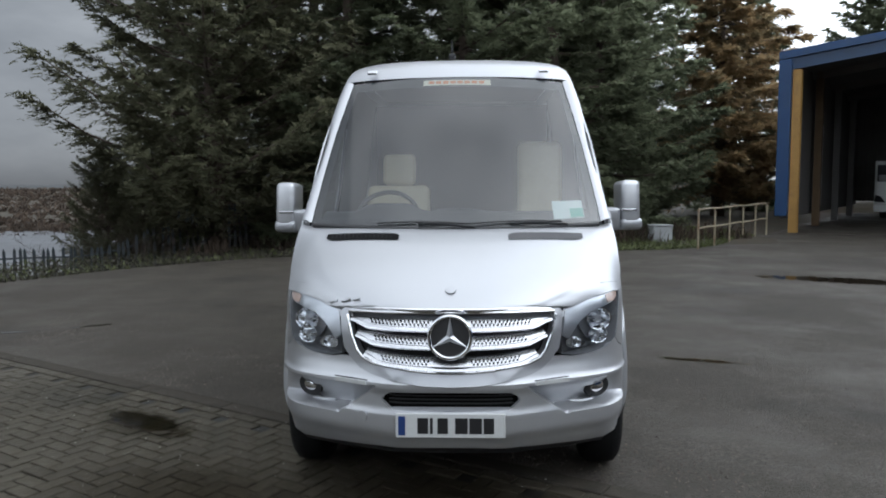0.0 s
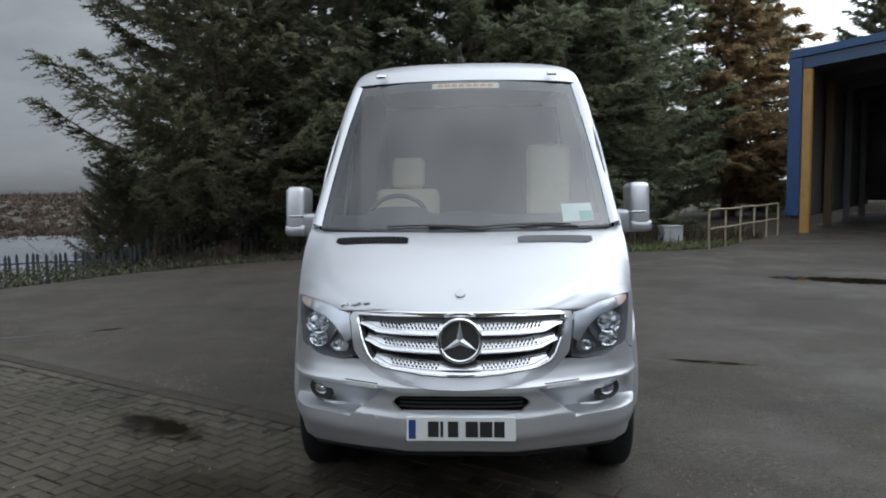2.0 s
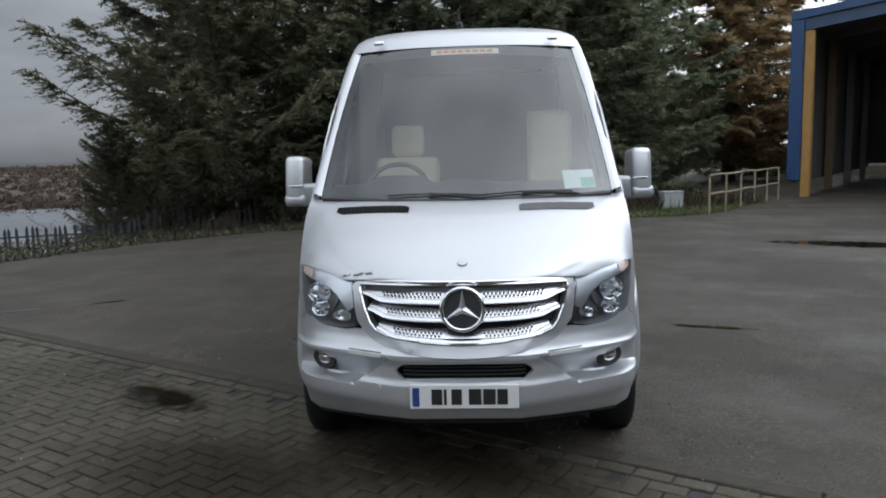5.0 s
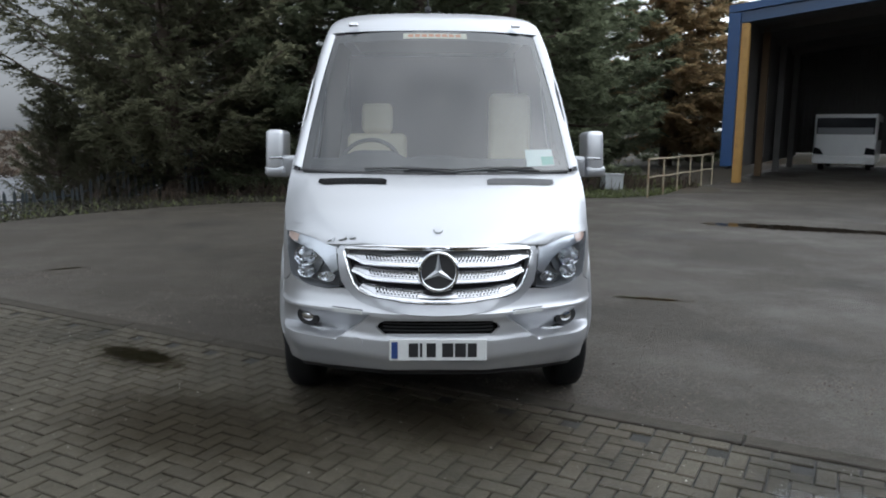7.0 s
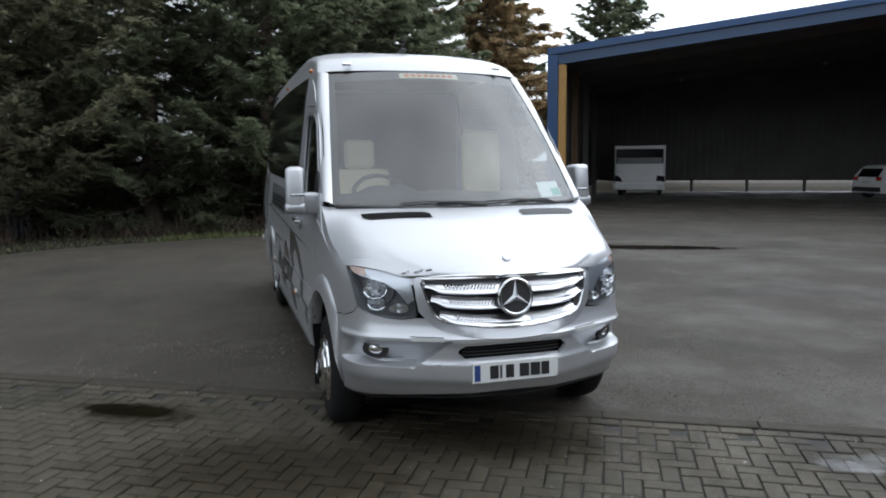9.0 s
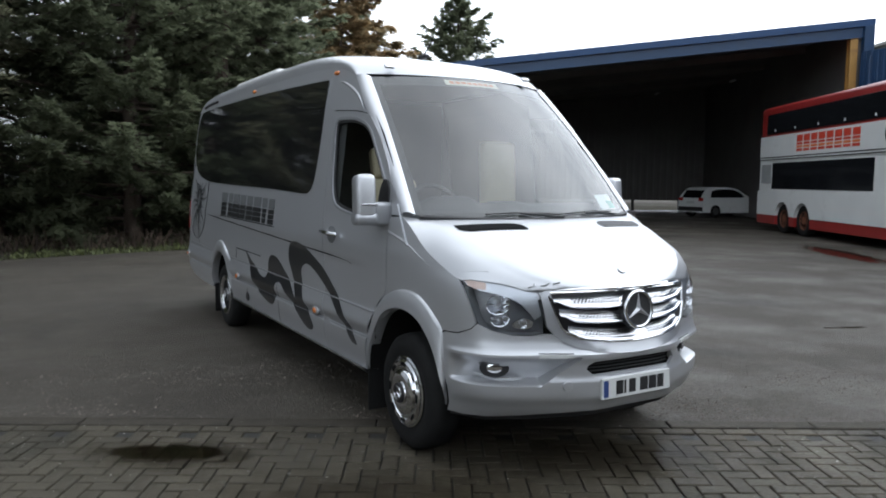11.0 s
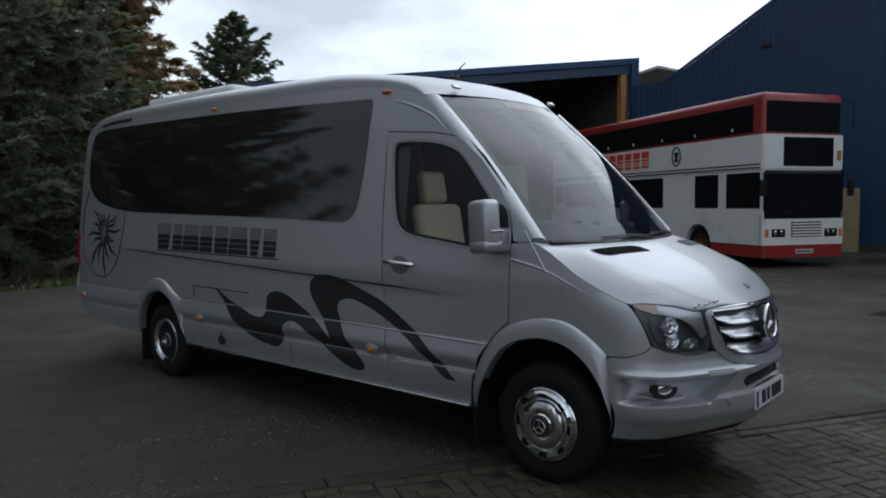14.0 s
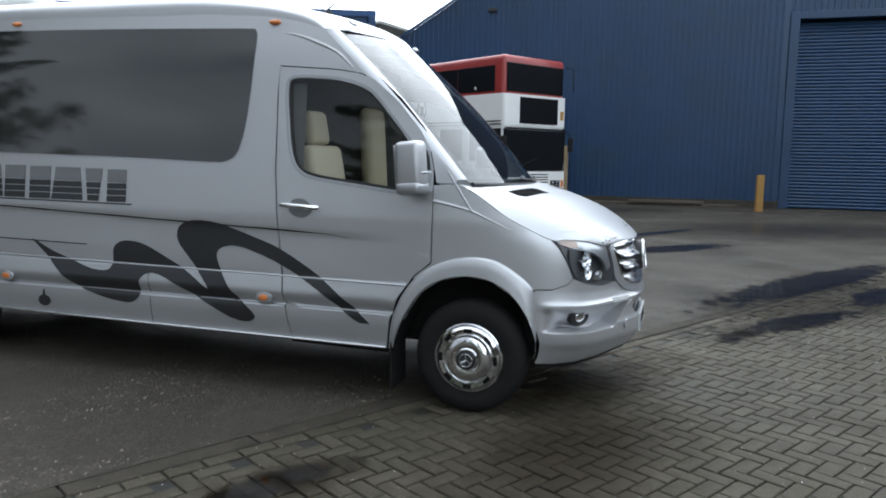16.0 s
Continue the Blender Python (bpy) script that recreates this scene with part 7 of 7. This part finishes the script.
for c in WH:
    w = part("wheel", turned([(0.28, 0.30), (0.28, 0.44), (0.25, 0.495), (0.05, 0.50), (0.02, 0.47), (0.02, 0.33), (0.05, 0.30)], 32), M["rubber"], dd, "black tyre on a rusty wheel", smooth=True, sharp=50, m=pose(0.05, c, 0.50))
    part("rim", turned([(0.05, 0.30), (0.03, 0.29), (0.10, 0.24), (0.12, 0.14), (0.04, 0.12), (0.03, 0.0001)], 24), M["rust"], w, "rust-red wheel disc", smooth=True, sharp=40)
    copy = part("wheel", turned([(-0.28, 0.30), (-0.28, 0.44), (-0.25, 0.495), (-0.05, 0.50), (-0.02, 0.47), (-0.02, 0.0001)], 24), M["rubber"], dd, m=pose(DW - 0.05, c, 0.50))
part("chassis", box(0.35, DW - 0.35, 0.4, DL - 0.4, 0.35, 0.9), M["rubber"], dd)
# front
part("front_bumper", rounded(box(0.0, DW, -0.05, 0.4, 0.27, 0.58), 0.12), M["red_paint"], dd, "red front bumper")
part("upper_windscreen", box(0.13, DW - 0.13, 0.028, 0.075, 3.40, 4.17, 0.02, 2), M["bus_window"], dd, "wide dark upper deck windscreen")
part("destination_glass", box(0.60, DW - 0.36, -0.02, 0.02, 2.55, 3.27, 0.012, 1), M["bus_window"], dd, "black destination box")
wsc = part("windscreen", box(0.05, DW - 0.05, -0.018, 0.045, 1.25, 2.42, 0.05, 3), M["bus_window"], dd, "large dark driver's windscreen")
part("wiper", tube([(0.6, -0.04, 1.35), (1.3, -0.04, 1.62)], 0.014, 5), M["rubber"], wsc)
part("screen_frame", tube([(x, -0.02, z) for x, z in ((0.05, 1.25), (0.05, 2.42), (DW - 0.05, 2.42), (DW - 0.05, 1.25))], 0.018, 6, closed=True), M["rubber"], wsc)
part("front_panel", rounded(box(0.0, DW, -0.035, 0.2, 0.58, 1.235), 0.08), M["white_paint"], dd, "white front panel")
gr = part("grille", box(0.85, DW - 0.72, -0.05, -0.03, 0.78, 1.16, 0.006, 1), M["gap"], dd, "slatted front grille")
for i in range(5):
    part("slat", box(0.86, DW - 0.73, -0.065, -0.048, 0.80 + i * 0.072, 0.84 + i * 0.072, 0.005, 1), M["white_paint"], gr)
for x in (0.26, DW - 0.62):
    hl = part("headlamp", box(x, x + 0.40, -0.052, -0.03, 0.78, 0.98, 0.008, 1), M["gap"], dd, "paired headlamps")
    for k in (0.11, 0.29):
        part("bowl", turned([(-0.062, 0.0001), (-0.060, 0.04), (-0.05, 0.068), (-0.03, 0.07)], 16, "y"), M["chrome"], hl, smooth=True, m=pose(x + k, 0, 0.88))
for x in (0.06, DW - 0.17):
    part("indicator", box(x, x + 0.1, -0.045, -0.03, 0.78, 0.98, 0.01, 1), M["amber"], dd, "amber indicator")
bp2 = part("number_plate", box(0.98, 1.52, -0.065, -0.05, 0.36, 0.47, 0.004, 1), M["plate"], dd, "white number plate")
for k in range(6):
    part("plate_bar", box(1.02 + k * 0.08, 1.07 + k * 0.08, -0.068, -0.064, 0.385, 0.445), M["ink"], bp2)
part("notice", box(DW - 0.25, DW - 0.11, -0.008, 0.0, 2.70, 2.95), M["yellow_steel"], dd, "small yellow notice")
part("mirror_arm", tube([(DW - 0.02, 0.02, 4.2), (DW + 0.06, -0.18, 4.15), (DW + 0.06, -0.2, 3.5)], 0.018, 6), M["rubber"], dd)
for x in (-0.10, DW + 0.10):
    mr = part("mirror", box(-0.09, 0.09, -0.04, 0.04, -0.2, 0.2, 0.03, 2), M["rubber"], dd, "black bus mirror", m=pose(x, -0.12, 2.0))
    part("arm", tube([(0, 0, 0.2), (-x * 0.04, 0.02, 0.35), (0.10 if x < 1 else -0.10, 0.12, 0.38)], 0.014, 5), M["rubber"], mr)

# ---- white coach inside the shed ----
coach = thing("white_coach", SHED_M @ pose(1.6, 11.2, 0.006), "small white coach parked facing out of the shed", "coach")
part("body", rounded(box(0, 2.5, 0, 6.2, 0.32, 2.52), 0.14), M["white_paint"], coach, "white coach body", smooth=True, sharp=40)
part("windscreen", box(0.10, 2.40, -0.015, 0.03, 1.62, 2.36, 0.03, 2), M["bus_window"], coach, "dark coach windscreen")
part("shade", box(0.16, 2.34, -0.02, -0.012, 1.62, 1.92), M["vinyl_grey"], coach)
for x in (0.02, 2.06):
    part("headlamp", prism([(x, 0.75), (x + 0.42, 0.72), (x + (0.40 if x > 1 else 0.26), 0.98), (x + 0.04, 1.05)], "y", -0.02, 0.02), M["bus_window"], coach, "dark headlamp")
part("bumper", box(0.0, 2.5, -0.06, 0.1, 0.34, 0.66, 0.04, 2), M["white_paint"], coach, "white bumper")
for x in (0.15, 2.1):
    for y in (1.2, 5.0):
        part("wheel", turned([(0.0, 0.30), (0.01, 0.42), (0.22, 0.43), (0.24, 0.3), (0.24, 0.0001)], 20), M["rubber"], coach, m=pose(x, y, 0.43))
for y in (0.8, 2.6, 4.4):
    for x0, x1 in ((-0.006, 0.01), (2.49, 2.506)):
        part("side_window", box(x0, x1, y, y + 1.6, 1.35, 2.2), M["bus_window"], coach)

# ---- white estate car ----
car = thing("estate_car", pose(26.0, 22.2, 0.006, 0, 0, -97), "white estate car parked inside the shed", "car")
# local y runs from the tail (0) forwards
prof = spline([(0.02, 0.35), (0.0, 0.60), (0.03, 0.92), (0.18, 1.18), (0.42, 1.42), (0.95, 1.48), (1.8, 1.47), (2.35, 1.36), (2.95, 1.02), (3.6, 0.92), (4.05, 0.78), (4.22, 0.60), (4.22, 0.32), (3.9, 0.24), (0.3, 0.24)], 4, True)
v, f = [], []
n = len(prof)
secs = [(-0.86, 0.90, 0.10), (-0.88, 1.0, 0.0), (-0.55, 1.0, 0.0), (0.55, 1.0, 0.0), (0.88, 1.0, 0.0), (0.86, 0.90, 0.10)]
for x, k, o in secs:
    for y, z in prof:
        tuck = 1 - 0.20 * smoothstep(0.85, 1.45, z)
        v.append((x * tuck, 2.1 + (y - 2.1) * (1 - o * 0.3), 0.75 + (z - 0.75) * k))
for i in range(len(secs) - 1):
    f += [[i * n + j, i * n + (j + 1) % n, (i + 1) * n + (j + 1) % n, (i + 1) * n + j] for j in range(n)]
f += [list(range(n)), list(range(5 * n, 6 * n))[::-1]]
part("body", (v, f), M["white_paint"], car, "white car body", smooth=True, sharp=50)
part("rear_window", box(-0.64, 0.64, -0.02, 0.03, 0.0, 0.46, 0.01, 1), M["bus_window"], car, "dark rear window", m=pose(0, 0.035, 0.96, -37))
for x in (-1, 1):
    part("side_window", prism([(0.55, 0.98), (0.62, 1.30), (1.0, 1.38), (1.9, 1.38), (2.35, 1.24), (2.75, 0.98)], "x", x * 0.79 - 0.025, x * 0.79 + 0.025), M["bus_window"], car, "dark side windows")
    part("tail_lamp", box(x * 0.70 - 0.14, x * 0.70 + 0.14, -0.03, 0.12, 0.80, 0.96, 0.02, 2), M["red_lens"], car, "red tail lamp")
    for y in (0.78, 3.35):
        w = part("wheel", turned([(-0.10, 0.20), (-0.10, 0.30), (0.10, 0.30), (0.10, 0.2), (0.08, 0.0001)], 24), M["rubber"], car, m=pose(x * 0.80, y, 0.31))
        part("rim", turned([(-0.105, 0.19), (0.105, 0.19), (0.107, 0.0001)], 20), M["chrome_dull"], w)
part("number_plate", box(-0.26, 0.26, -0.015, 0.0, 0.68, 0.79), M["plate"], car, "number plate")
part("bumper", box(-0.84, 0.84, -0.04, 0.14, 0.30, 0.52, 0.04, 2), M["black_plastic"], car)
